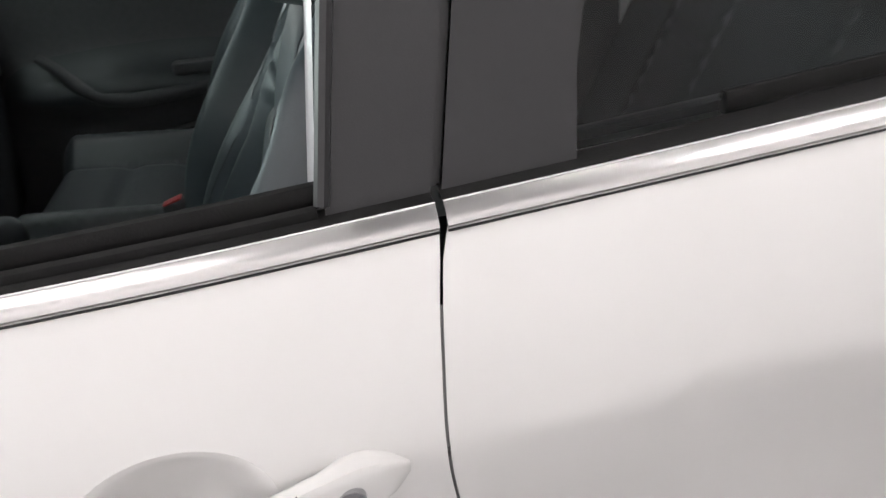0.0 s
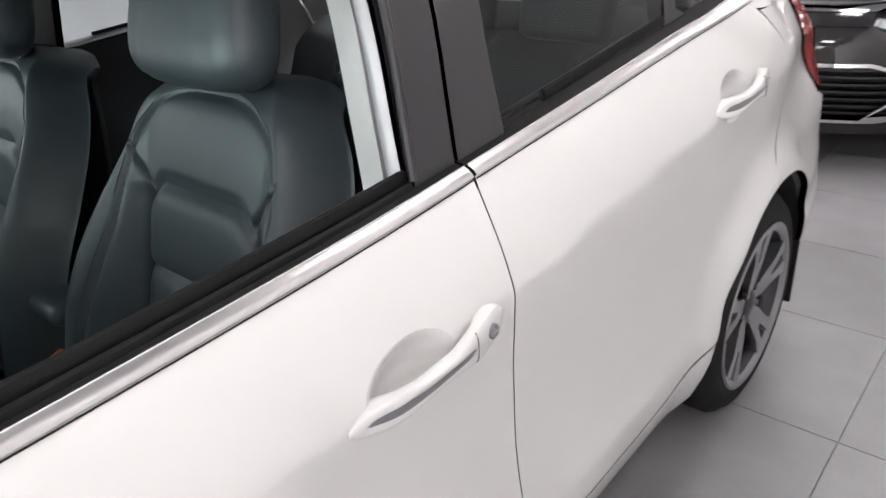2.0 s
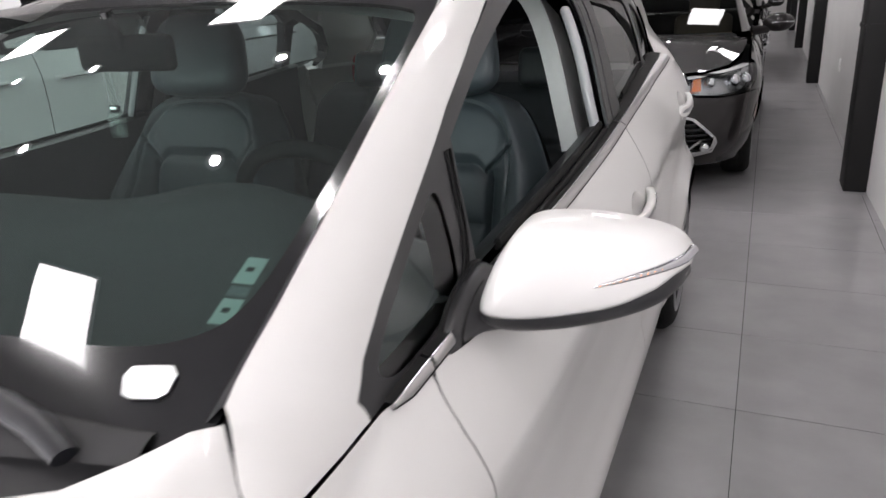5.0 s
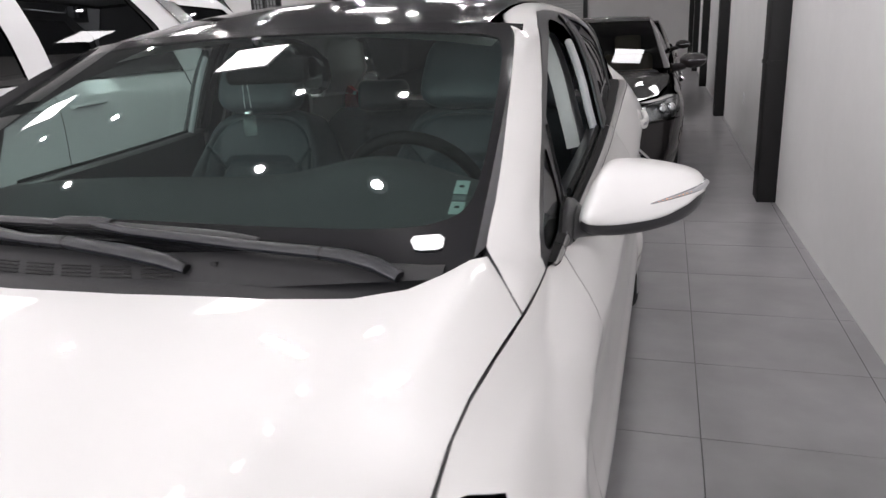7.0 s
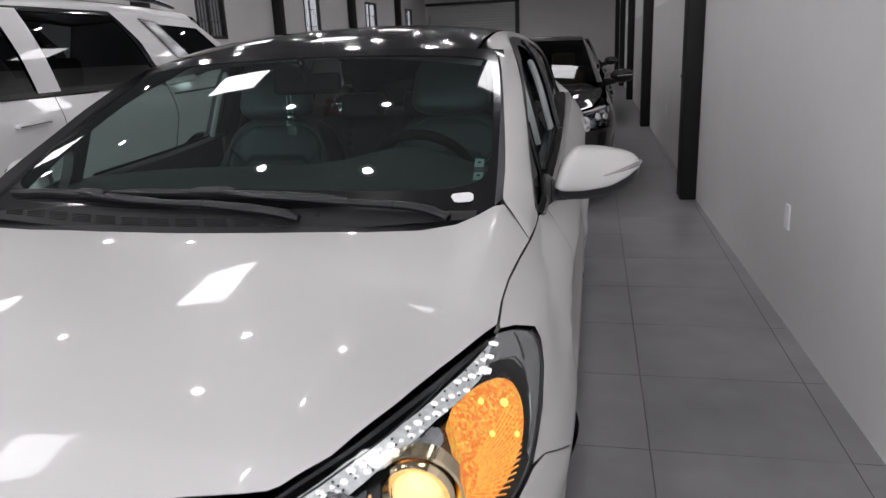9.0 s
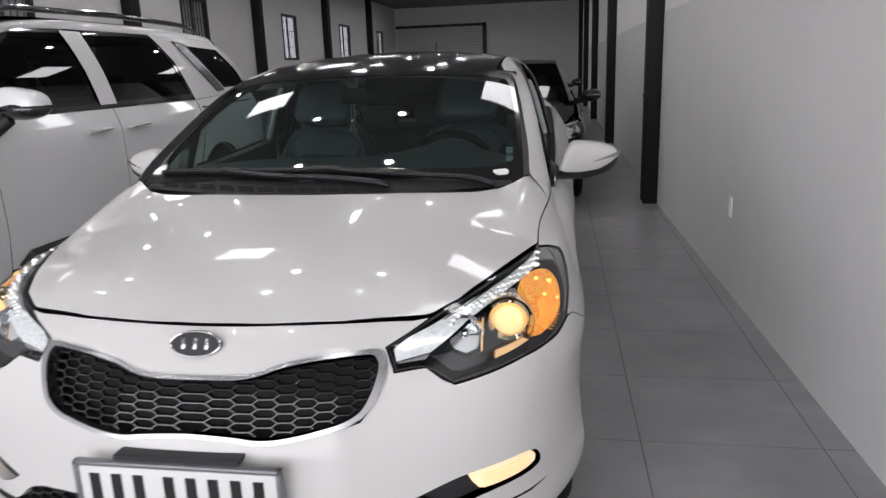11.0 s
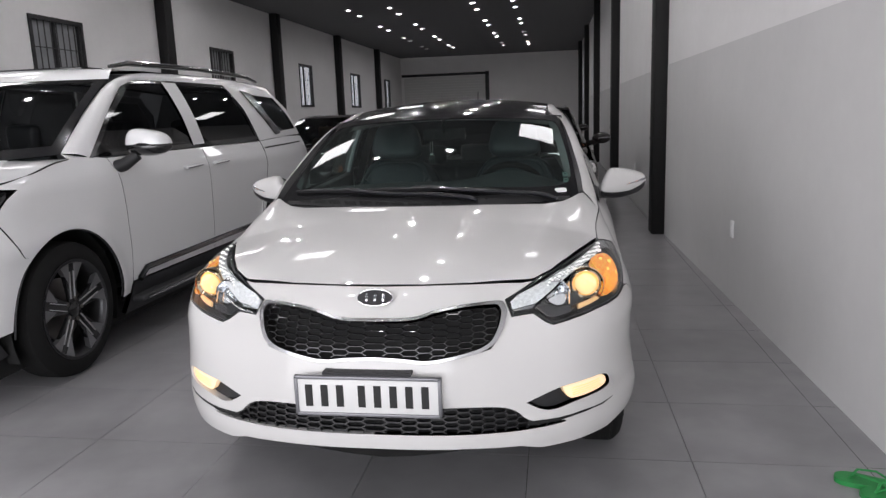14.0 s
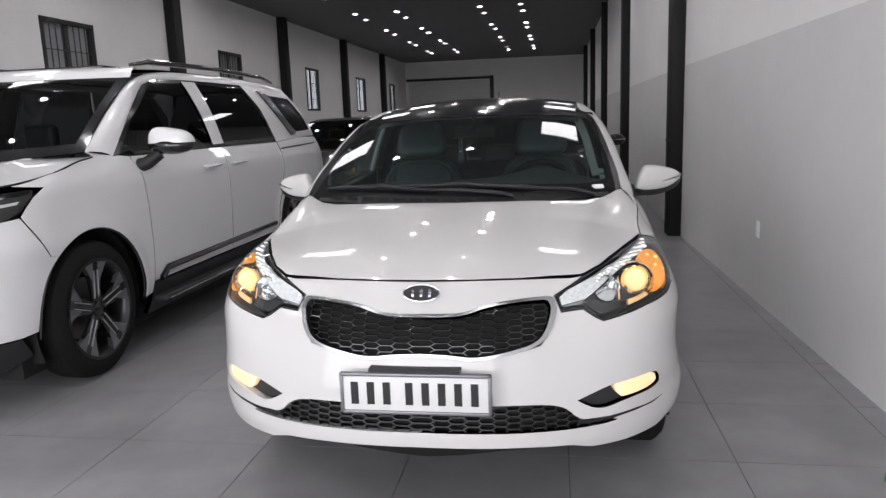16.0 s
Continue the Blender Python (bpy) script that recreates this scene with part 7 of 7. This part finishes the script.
    bx("sunroof", (-0.42, 2.05, 1.728), (0.42, 2.85, 1.749), GLOSS_BLACK, mpv, 0.004)
    panel("tailgate", [(-0.9, 0.4), (0.9, 0.4), (0.86, 1.2), (0.6, 1.66), (-0.6, 1.66), (-0.86, 1.2)], lambda x, z: (x, 5.15 - 0.10 * (abs(x) / 0.9) ** 3 - max(0, z - 1.1) * 0.45, z), paint, mpv, step=0.1, outward=(0, 1, 0))
    bx("underbody", (-0.86, 0.45, 0.14), (0.86, 5.0, 0.30), DARK_GAP, mpv)
    # cabin: dashboard, seats in clear film
    bx("cabin_floor", (-0.85, 1.0, 0.35), (0.85, 5.0, 0.38), FABRIC, mpv)
    bx("dashboard", (-0.84, 1.05, 0.8), (0.84, 1.75, 1.13), CABIN, mpv, 0.06)
    for x in (-0.42, 0.42):
        for y in (2.35, 3.3):
            st = part("seat", box(bmesh.new(), (x - 0.25, y, 0.55), (x + 0.25, y + 0.16, 1.18), 0.06, 3), LEATHER_SIDE, mpv)
            part("headrest", box(bmesh.new(), (x - 0.13, y + 0.05, 1.19), (x + 0.13, y + 0.15, 1.38), 0.04, 3), LEATHER_SIDE, st)
            part("cushion", box(bmesh.new(), (x - 0.25, y - 0.5, 0.5), (x + 0.25, y + 0.02, 0.66), 0.05, 3), LEATHER_SIDE, st)
    film = bmesh.new()
    for k in range(9):
        x = 0.34 + 0.022 * k
        tube(film, [(x, 2.33, 1.16), (x + 0.012 * (k % 3 - 1), 2.30, 1.25), (x + 0.03 * (k % 2), 2.36, 1.36)], 0.004, 5)
    part("seat_film", film, pane_material("clear_film", (0.85, 0.86, 0.87), 1.8, 0.15), mpv, "crumpled clear plastic film over the seat")
    part("steering_wheel", tube(bmesh.new(), [(0.42 + 0.18 * math.cos(a * math.pi / 12), 1.86 - 0.07 * math.sin(a * math.pi / 12), 1.10 + 0.16 * math.sin(a * math.pi / 12)) for a in range(25)], 0.015, 8, False, up=(0, 1, 0)), CABIN, mpv)
    bx("paper_card", (0.42, 1.02, 1.178), (0.60, 1.12, 1.182), PAPER, mpv)
    return mpv


def carrier_wheel(parent, y, sg, x, r, z):
    rim = 0.266
    w = part("wheel", lathe(bmesh.new(), [(-0.22, rim), (-0.212, r - 0.04), (-0.19, r - 0.008), (-0.16, r), (-0.06, r), (-0.03, r - 0.008), (-0.008, r - 0.04), (0.0, r - 0.07), (-0.003, rim + 0.012), (-0.014, rim - 0.004)], 64, "x"), RUBBER, parent, "black tyre")
    for q in (0.07, 0.11, 0.15):
        part("tread_groove", lathe(bmesh.new(), [(-q - 0.005, r + 0.0006), (-q, r - 0.005), (-q + 0.005, r + 0.0006)], 48, "x"), DARK_GAP, w)
    part("rim_barrel", lathe(bmesh.new(), [(-0.20, rim - 0.01), (-0.05, rim - 0.02), (-0.018, rim - 0.010), (-0.004, rim + 0.010)], 48, "x"), DARK_ALLOY, w)
    part("rim_lip", lathe(bmesh.new(), [(-0.014, rim - 0.012), (-0.002, rim - 0.004), (-0.001, rim + 0.008)], 48, "x"), DARK_ALLOY, w)
    part("brake_disc", lathe(bmesh.new(), [(-0.12, 0.02), (-0.12, 0.17), (-0.108, 0.17), (-0.108, 0.02)], 40, "x"), STEEL, w)
    for k in range(5):
        a = 2 * math.pi * k / 5 + math.pi / 2
        ca, sa = math.cos(a), math.sin(a)
        R = rim - 0.010
        for nm, mat, face, top in (("spoke", GLOSS_BLACK, [(0.03, 0.028), (0.09, 0.034), (R, 0.066), (R, -0.066), (0.09, -0.034), (0.03, -0.028)], -0.012),
                                   ("spoke_line", ALLOY, [(0.060, 0.0195), (0.060, 0.0150), (R - 0.045, 0.0150), (R - 0.045, 0.0195)], -0.005),
                                   ("spoke_line", ALLOY, [(0.060, -0.0150), (0.060, -0.0195), (R - 0.045, -0.0195), (R - 0.045, -0.0150)], -0.005),
                                   ("spoke_blade", GREY_ALLOY, [(R - 0.105, 0.026), (R - 0.002, 0.024), (R - 0.012, 0.092), (R - 0.036, 0.074)], -0.006),
                                   ("spoke_blade", GREY_ALLOY, [(R - 0.105, -0.026), (R - 0.036, -0.074), (R - 0.012, -0.092), (R - 0.002, -0.024)], -0.006)):
            bm = bmesh.new()
            fr = [bm.verts.new((top - 0.02 * (1 - p / R), p * ca - q * sa, p * sa + q * ca)) for p, q in face]
            bk = [bm.verts.new((-0.045, p * ca - q * sa * 0.9, p * sa + q * ca * 0.9)) for p, q in face]
            bm.faces.new(fr)
            for i in range(len(face)):
                bm.faces.new((fr[i], fr[(i + 1) % len(face)], bk[(i + 1) % len(face)], bk[i]))
            part(nm, bm, mat, w, smooth=False)
    for k in range(5):
        a = 2 * math.pi * k / 5
        part("wheel_nut", lathe(bmesh.new(), [(-0.04, 0.011), (-0.02, 0.011), (-0.018, 0.007), (-0.018, 0.001)], 10, "x", (0, 0.062 * math.cos(a), 0.062 * math.sin(a))), STEEL, w)
    part("hub_cap", lathe(bmesh.new(), [(-0.045, 0.045), (-0.022, 0.040), (-0.016, 0.030), (-0.014, 0.001)], 28, "x"), GLOSS_BLACK, w)
    w.matrix_basis = pose(sg * x, y, z) @ Matrix.Diagonal((sg, 1, 1, 1))


carrier(MPV_WHITE, "large white people carrier with dark glass and roof bars", (-3.06, 0.50, 0)).scale = (1, 1, 1.03)


# ---- dark saloon behind ----
def saloon(at):
    car2 = thing("saloon_car", "dark brown-black saloon with a chrome-edged lower grille", "car", at, group="dark saloons parked in a row")
    sec = curve((0.2, 0.83), (0.3, 0.87), (0.45, 0.90), (0.65, 0.908), (0.80, 0.90), (0.90, 0.865), (0.97, 0.82), (1.02, 0.77))
    fac = curve((0.3, 0.95), (0.9, 0.99), (1.5, 1.0), (3.6, 1.0), (4.3, 0.96), (4.85, 0.86))
    low = curve((0.3, -0.12), (0.9, -0.06), (1.4, -0.02), (2.5, 0.0), (4.8, 0.04))
    nos = curve((0.2, 0.08), (0.32, 0.01), (0.45, 0.0), (0.6, 0.02), (0.72, 0.08), (0.80, 0.15), (0.88, 0.3))
    HF, HR, HZ, R = 0.98, 3.75, 0.325, 0.327

    def fl(y, z):
        t = smooth(0.4, 0.8, z)
        x = sec(z - low(y) * t) * fac(y)
        for h in (HF, HR):
            x += 0.014 * math.exp(-((math.hypot(y - h, z - HZ) - 0.39) / 0.06) ** 2)
        return x

    def sk(s, z):
        y0, d = nos(z), 0.78
        if s <= 1:
            a = max(s, 0) * math.pi / 2
            return fl(y0 + d, z) * math.sin(a) ** (2 / 2.4), y0 + d * (1 - max(math.cos(a), 0) ** (2 / 2.4)), z
        return fl(y0 + d + s - 1, z), y0 + d + s - 1, z

    def yz(y, z):
        y0, d = nos(z), 0.78
        if y >= y0 + d:
            return 1 + y - y0 - d, z
        return math.acos(min(max(1 - (y - y0) / d, 0), 1) ** 1.2) * 2 / math.pi, z

    def arc(cy, r, a0, a1, n=18):
        return [(cy + r * math.cos(radians(a0 + (a1 - a0) * i / n)), HZ + r * math.sin(radians(a0 + (a1 - a0) * i / n))) for i in range(n + 1)]
    U = (0.9, 1.0)
    P = DARK_PAINT
    grille = [(0.0, 0.545), (0.30, 0.55), (0.36, 0.53), (0.50, 0.40), (0.52, 0.36), (0.50, 0.30), (0.36, 0.275), (0.0, 0.27)]
    bumper = [(0.0, 0.20), (0.0, 0.77), (0.28, 0.765), (0.27, 0.70), (0.36, 0.655), (0.5, 0.645), (0.70, 0.655), yz(0.62, 0.66), yz(0.645, 0.58)] + [yz(y, z) for y, z in arc(HF, 0.375, 135, 195, 10)] + [yz(0.55, 0.20)]
    g0 = [(0.0001, z) if s == 0 else (s, z) for s, z in grille]
    panel("front_bumper", bumper, sk, P, car2, holes=(g0,), step=0.04, sides=BOTH, unit=U, thick=0.04, outward=(0, -1, 0))
    panel("grille_back", g0, lambda s, z: (lambda p: (p[0], p[1] + 0.06, p[2]))(sk(s, z)), DARK_GAP, car2, step=0.06, sides=BOTH, unit=U, lipped=False, outward=(0, -1, 0))
    for i in range(7):
        z = 0.31 + 0.034 * i
        e = 0.49 - max(0, z - 0.39) * 0.9
        panel("grille_slat", [(0, z), (e, z), (e, z + 0.011), (0, z + 0.011)], sk, SATIN_BLACK, car2, step=0.05, sides=BOTH, unit=U, thick=0.03, outward=(0, -1, 0), offset=-0.012)
    inner = ring_of(g0, 0.016)
    inner[0], inner[-1] = (0.0001, 0.528), (0.0001, 0.286)
    panel("grille_surround", g0 + [p for p in reversed(inner)], sk, CHROME, car2, step=0.02, sides=BOTH, unit=U, thick=0.02, outward=(0, -1, 0), offset=0.008, label="chrome trapezoid grille surround")
    panel("upper_grille", [(0.0, 0.70), (0.26, 0.70), (0.27, 0.755), (0.0, 0.755)], sk, GLOSS_BLACK, car2, step=0.04, sides=BOTH, unit=U, thick=0.01, outward=(0, -1, 0), offset=0.006)
    panel("nose_bar", [(0.0, 0.757), (0.27, 0.757), (0.30, 0.775), (0.30, 0.795), (0.0, 0.797)], sk, CHROME, car2, step=0.03, sides=BOTH, unit=U, thick=0.02, outward=(0, -1, 0), offset=0.010, label="chrome nose bar")
    lampo = [(0.285, 0.70), (0.30, 0.775), (0.5, 0.80), (0.74, 0.822), (0.86, 0.815), (0.83, 0.74), (0.72, 0.67), (0.5, 0.655), (0.37, 0.665)]
    for sg in BOTH:
        lp = panel("headlamp", lampo, lambda s, z: (lambda p: (p[0] - 0.03, p[1] + 0.05, p[2]))(sk(s, z)), SATIN_CHROME, car2, step=0.04, sides=(sg,), unit=U, lipped=False, outward=(0.4, -1, 0))
        panel("lamp_cover", lampo, sk, LENS, lp, step=0.04, sides=(sg,), unit=U, thick=0.05, outward=(0.4, -1, 0))
        panel("lamp_brow", [(0.30, 0.778), (0.5, 0.803), (0.74, 0.825), (0.74, 0.812), (0.5, 0.788), (0.31, 0.762)], sk, CHROME, lp, step=0.03, sides=(sg,), unit=U, thick=0.01, outward=(0.4, -1, 0), offset=0.004)
        for s, r in ((0.44, 0.036), (0.60, 0.042), (0.70, 0.040)):
            x, y, z = sk(s, 0.735)
            bm = bmesh.new()
            bmesh.ops.create_uvsphere(bm, u_segments=18, v_segments=10, radius=r, matrix=Matrix.Translation((sg * (x - 0.02), y + 0.035, z)))
            part("lamp_bowl", bm, REFLECTOR, lp)
        panel("turn_lens", [(0.34, 0.69), (0.35, 0.76), (0.39, 0.765), (0.39, 0.69)], lambda s, z: (lambda p: (p[0] - 0.02, p[1] + 0.03, p[2]))(sk(s, z)), AMBER, lp, step=0.03, sides=(sg,), unit=U, lipped=False, outward=(0.4, -1, 0))
        x, y, z = sk(0.44, 0.335)
        bm = bmesh.new()
        bmesh.ops.create_uvsphere(bm, u_segments=18, v_segments=10, radius=0.036, matrix=Matrix.Translation((sg * x, y + 0.01, z)))
        part("fog_lamp", bm, REFLECTOR, car2)
        panel("fog_frame", [(0.30, 0.285), (0.46, 0.30), (0.50, 0.33), (0.50, 0.40), (0.485, 0.40), (0.48, 0.34), (0.45, 0.318), (0.33, 0.308), (0.42, 0.385), (0.40, 0.39)], sk, CHROME, car2, step=0.02, sides=(sg,), unit=U, thick=0.01, outward=(0, -1, 0), offset=0.010)
        panel("side_reflector", [(0.86, 0.48), (0.90, 0.56), (0.95, 0.56), (0.92, 0.44)], sk, AMBER, car2, step=0.03, sides=(sg,), unit=U, thick=0.004, outward=(1, -1, 0), offset=0.003)
        wing = [yz(0.63, 0.66), yz(0.655, 0.58)] + [yz(y, z) for y, z in arc(HF, 0.375, 130, -8, 20)] + [yz(1.40, 0.25), yz(1.45, 0.6), yz(1.42, 0.95), yz(1.2, 0.955), yz(0.9, 0.90), yz(0.72, 0.845), (0.87, 0.82), (0.835, 0.735), (0.72, 0.664)]
        panel("front_wing", wing, sk, P, car2, step=0.04, sides=(sg,), unit=U, thick=0.02, outward=(1, 0, 0))

        def side(y, z):
            return fl(y, z), y, z
        for nm, a, b in (("front_door", 1.46, 2.50), ("rear_door", 2.51, 3.45)):
            dd = panel(nm, [(a, 0.28), (b, 0.28), (b, 0.97), (a, 0.955)], side, P, car2, step=0.06, sides=(sg,), thick=0.02, outward=(1, 0, 0))
            h = part("door_handle", tube(bmesh.new(), [(sg * (fl(b - 0.30, 0.82) + 0.01), b - 0.30, 0.82), (sg * (fl(b - 0.2, 0.83) + 0.03), b - 0.2, 0.825), (sg * (fl(b - 0.1, 0.83) + 0.01), b - 0.1, 0.83)], 0.014, 8), CHROME, dd)
        panel("rear_quarter", [(3.46, 0.97), (3.46, 0.70)] + arc(HR, 0.375, 125, -5, 18) + [(4.2, 0.3), (4.75, 0.35), (4.8, 0.9), (4.3, 1.0)], side, P, car2, step=0.06, sides=(sg,), thick=0.02, outward=(1, 0, 0))

        def gh(y, z):
            return 0.80 - 0.42 * (z - 0.97) - 0.4 * max(0, z - 1.25) ** 1.2, y, z
        lp = [(1.42, 0.96), (1.9, 1.27), (2.2, 1.36), (2.8, 1.385), (3.4, 1.30), (3.9, 1.05), (3.5, 0.975)]
        panel("side_glass", lp, gh, DARK_GLASS, car2, step=0.08, sides=(sg,), lipped=False, outward=(1, 0, 0.3))
        lo = [Vector(gh(*p)) for p in lp[:6]]
        hi = [Vector(p) for p in [(0.74, 1.22, 0.99), (0.60, 1.86, 1.375), (0.56, 2.2, 1.43), (0.56, 2.8, 1.45), (0.54, 3.4, 1.38), (0.58, 4.1, 1.06)]]

        def rail(u, v):
            i = min(int(u * 5), 4)
            t = u * 5 - i
            p = lo[i].lerp(lo[i + 1], t).lerp(hi[i].lerp(hi[i + 1], t), v)
            return sg * (p.x + 0.05 * v * (1 - v)), p.y, p.z + 0.05 * v * (1 - v)
        grid("cantrail", rail, 30, 5, P, car2)
        bm = bmesh.new()
        bmesh.ops.create_uvsphere(bm, u_segments=24, v_segments=14, radius=1, matrix=Matrix.Translation((sg * 0.985, 1.62, 1.03)) @ Matrix.Diagonal((0.115, 0.07, 0.07, 1)))
        mm = part("door_mirror", bm, P, car2)
        part("mirror_arm", tube(bmesh.new(), [(sg * 0.80, 1.58, 0.97), (sg * 0.92, 1.61, 0.985)], [0.04, 0.03], 10), P, mm)
        part("mirror_repeater", tube(bmesh.new(), [(sg * 0.94, 1.548, 1.03), (sg * 1.04, 1.56, 1.035), (sg * 1.09, 1.59, 1.035)], 0.006, 6), SATIN_CHROME, mm)
        for hub in (HF, HR):
            wheel(car2, hub, sg, 0.875, R, 0.225, 0.21, 5, HZ)
            bm = lathe(bmesh.new(), [(0.42, 0.32), (0.44, 0.385), (0.80, 0.385)], 28, "x")
            bmesh.ops.delete(bm, geom=[v for v in bm.verts if v.co.z < -0.22], context="VERTS")
            w = part("wheel_well", bm, DARK_GAP, car2)
            w.matrix_basis = pose(0, hub, HZ) @ Matrix.Diagonal((sg, 1, 1, 1))

    def hood(x, y):
        t = smooth(0.1, 1.2, y)
        a = abs(x) / 0.82
        return x, y, 0.79 + 0.20 * t ** 0.75 - (0.02 + 0.03 * t) * a ** 3 + 0.010 * math.exp(-((abs(x) - 0.50 - 0.1 * t) / 0.06) ** 2)
    hl = [(0.0, 0.10), (0.3, 0.13), (0.55, 0.24), (0.70, 0.42), (0.77, 0.70), (0.785, 0.95), (0.775, 1.2), (0.4, 1.1), (0.0, 1.07)]
    panel("hood", hl + [(-x, y) for x, y in reversed(hl[1:-1])], hood, P, car2, step=0.06, thick=0.04, outward=(0, 0, 1))

    def ws(u, v):
        p = Vector((0.74 * u, 1.08 + 0.14 * u * u, 0.985 + 0.01 * u * u)).lerp(Vector((0.60 * u, 1.82 + 0.05 * u * u, 1.40 - 0.02 * u * u)), v)
        k = 4 * v * (1 - v)
        return p.x, p.y - 0.012 * k, p.z + 0.02 * k
    panel("windscreen", [(-1, 0), (1, 0), (1, 1), (-1, 1)], ws, pane_material("saloon_glass", (0.25, 0.27, 0.26)), car2, step=0.1, unit=(0.7, 0.9), lipped=False, outward=(0, -1, 1))
    rf = curve((1.8, 1.395), (2.1, 1.44), (2.6, 1.455), (3.2, 1.42), (3.6, 1.33))
    panel("roof", [(-0.60, 1.86), (0, 1.80), (0.60, 1.86), (0.57, 2.4), (0.55, 3.3), (0.53, 3.5), (-0.53, 3.5), (-0.55, 3.3), (-0.57, 2.4)], lambda x, y: (x, y, rf(y) - 0.02 * (abs(x) / 0.6) ** 2), P, car2, step=0.1, thick=0.02, outward=(0, 0, 1))
    panel("rear_window", [(-0.55, 3.5), (0.55, 3.5), (0.6, 4.1), (-0.6, 4.1)], lambda x, y: (x, y, 1.36 - 0.52 * (y - 3.5)), DARK_GLASS, car2, step=0.1, lipped=False, outward=(0, 0, 1))
    panel("boot_lid", [(-0.75, 4.1), (0.75, 4.1), (0.72, 4.75), (-0.72, 4.75)], lambda x, y: (x, y, 1.03 - 0.03 * (abs(x) / 0.75) ** 3), P, car2, step=0.1, thick=0.3, outward=(0, 0, 1))
    panel("tail", [(-0.78, 0.3), (0.78, 0.3), (0.76, 1.02), (-0.76, 1.02)], lambda x, z: (x, 4.82 - 0.1 * (abs(x) / 0.78) ** 3, z), P, car2, step=0.1, outward=(0, 1, 0))
    bx("underbody", (-0.76, 0.6, 0.17), (0.76, 4.6, 0.26), DARK_GAP, car2)
    bx("cabin_floor", (-0.7, 1.3, 0.3), (0.7, 4.0, 0.34), FABRIC, car2)
    bx("dashboard", (-0.70, 1.2, 0.7), (0.70, 1.7, 0.96), CABIN, car2, 0.05)
    for x in (-0.37, 0.37):
        st = part("seat", box(bmesh.new(), (x - 0.25, 2.4, 0.45), (x + 0.25, 2.55, 1.08), 0.06, 3), material("tan_leather", (0.25, 0.19, 0.13), 0.5, grain=30), car2)
        part("headrest", box(bmesh.new(), (x - 0.13, 2.45, 1.09), (x + 0.13, 2.55, 1.26), 0.04, 3), st.data.materials[0], st)
    return car2


sal = saloon((0.19, 5.42, 0))
copy_thing(sal, pose(0.2, 11.2, 0))
copy_thing(sal, pose(-2.75, 6.9, 0))
copy_thing(sal, pose(-2.75, 12.6, 0))


# ---- small things and the floor's tiles ----
def slipper(x, y, rz):
    s = thing("slipper", "green rubber flip-flop lying on the floor tiles", "slipper", (x, y, 0), rz, "pair of green slippers")
    sole = rounded([(-0.042, -0.13), (0.042, -0.13), (0.034, -0.02), (0.052, 0.08), (0.03, 0.135), (-0.03, 0.135), (-0.048, 0.08), (-0.034, -0.02)], rounds=3)
    part("sole", prism(bmesh.new(), [tuple(p) for p in sole], 0.0, 0.018, "z"), GREEN_RUBBER, s)
    for sg in BOTH:
        part("strap", tube(bmesh.new(), [(0, 0.085, 0.018), (sg * 0.02, 0.06, 0.045), (sg * 0.04, 0.0, 0.04), (sg * 0.038, -0.045, 0.016)], 0.006, 8, flat=0.6), GREEN_RUBBER, s)


slipper(1.728, 0.50, 70)
slipper(1.780, 0.43, 95)


def tiles():
    """Square tiles, each a slab of its own with a joint round it; the far rest in one sheet."""
    W, L, J = TILE_W, TILE_L, 0.0028
    me = bpy.data.meshes.new("tile")
    bm = box(bmesh.new(), (J / 2, J / 2, -0.010), (W - J / 2, L - J / 2, 0.0))
    bm.to_mesh(me)
    bm.free()
    me.materials.append(TILE)
    rest_co, rest_f = [], []
    i0, i1 = int(math.floor((XL - TILE_X) / W)), int(math.ceil((XT - TILE_X) / W))
    j0, j1 = int(math.floor((YF - TILE_Y) / L)), int(math.ceil((YB - TILE_Y) / L))
    for i in range(i0, i1):
        for j in range(j0, j1):
            x, y = TILE_X + i * W, TILE_Y + j * L
            near = x > -3.4 and -1.5 < y < 9.5 and XL < x and x + W < XT
            if near:
                o = new("tile", me)
                o.parent = floor
                o.location = (x, y, 0.0)
            else:
                x0, x1, y0, y1 = max(x + J / 2, XL), min(x + W - J / 2, XT), max(y + J / 2, YF), min(y + L - J / 2, YB)
                if x1 - x0 < 0.01 or y1 - y0 < 0.01:
                    continue
                k = len(rest_co)
                rest_co.extend([(x0, y0, 0), (x1, y0, 0), (x1, y1, 0), (x0, y1, 0)])
                rest_f.append((k, k + 1, k + 2, k + 3))
    far = bpy.data.meshes.new("far_tiles")
    far.from_pydata(rest_co, [], rest_f)
    tagged(mesh_ob("far_tiles", far, TILE, floor), kind="stuff")


XT = 2.05
TILE_W, TILE_L, TILE_X, TILE_Y = 0.642, 0.582, 1.112, 0.640
tiles()
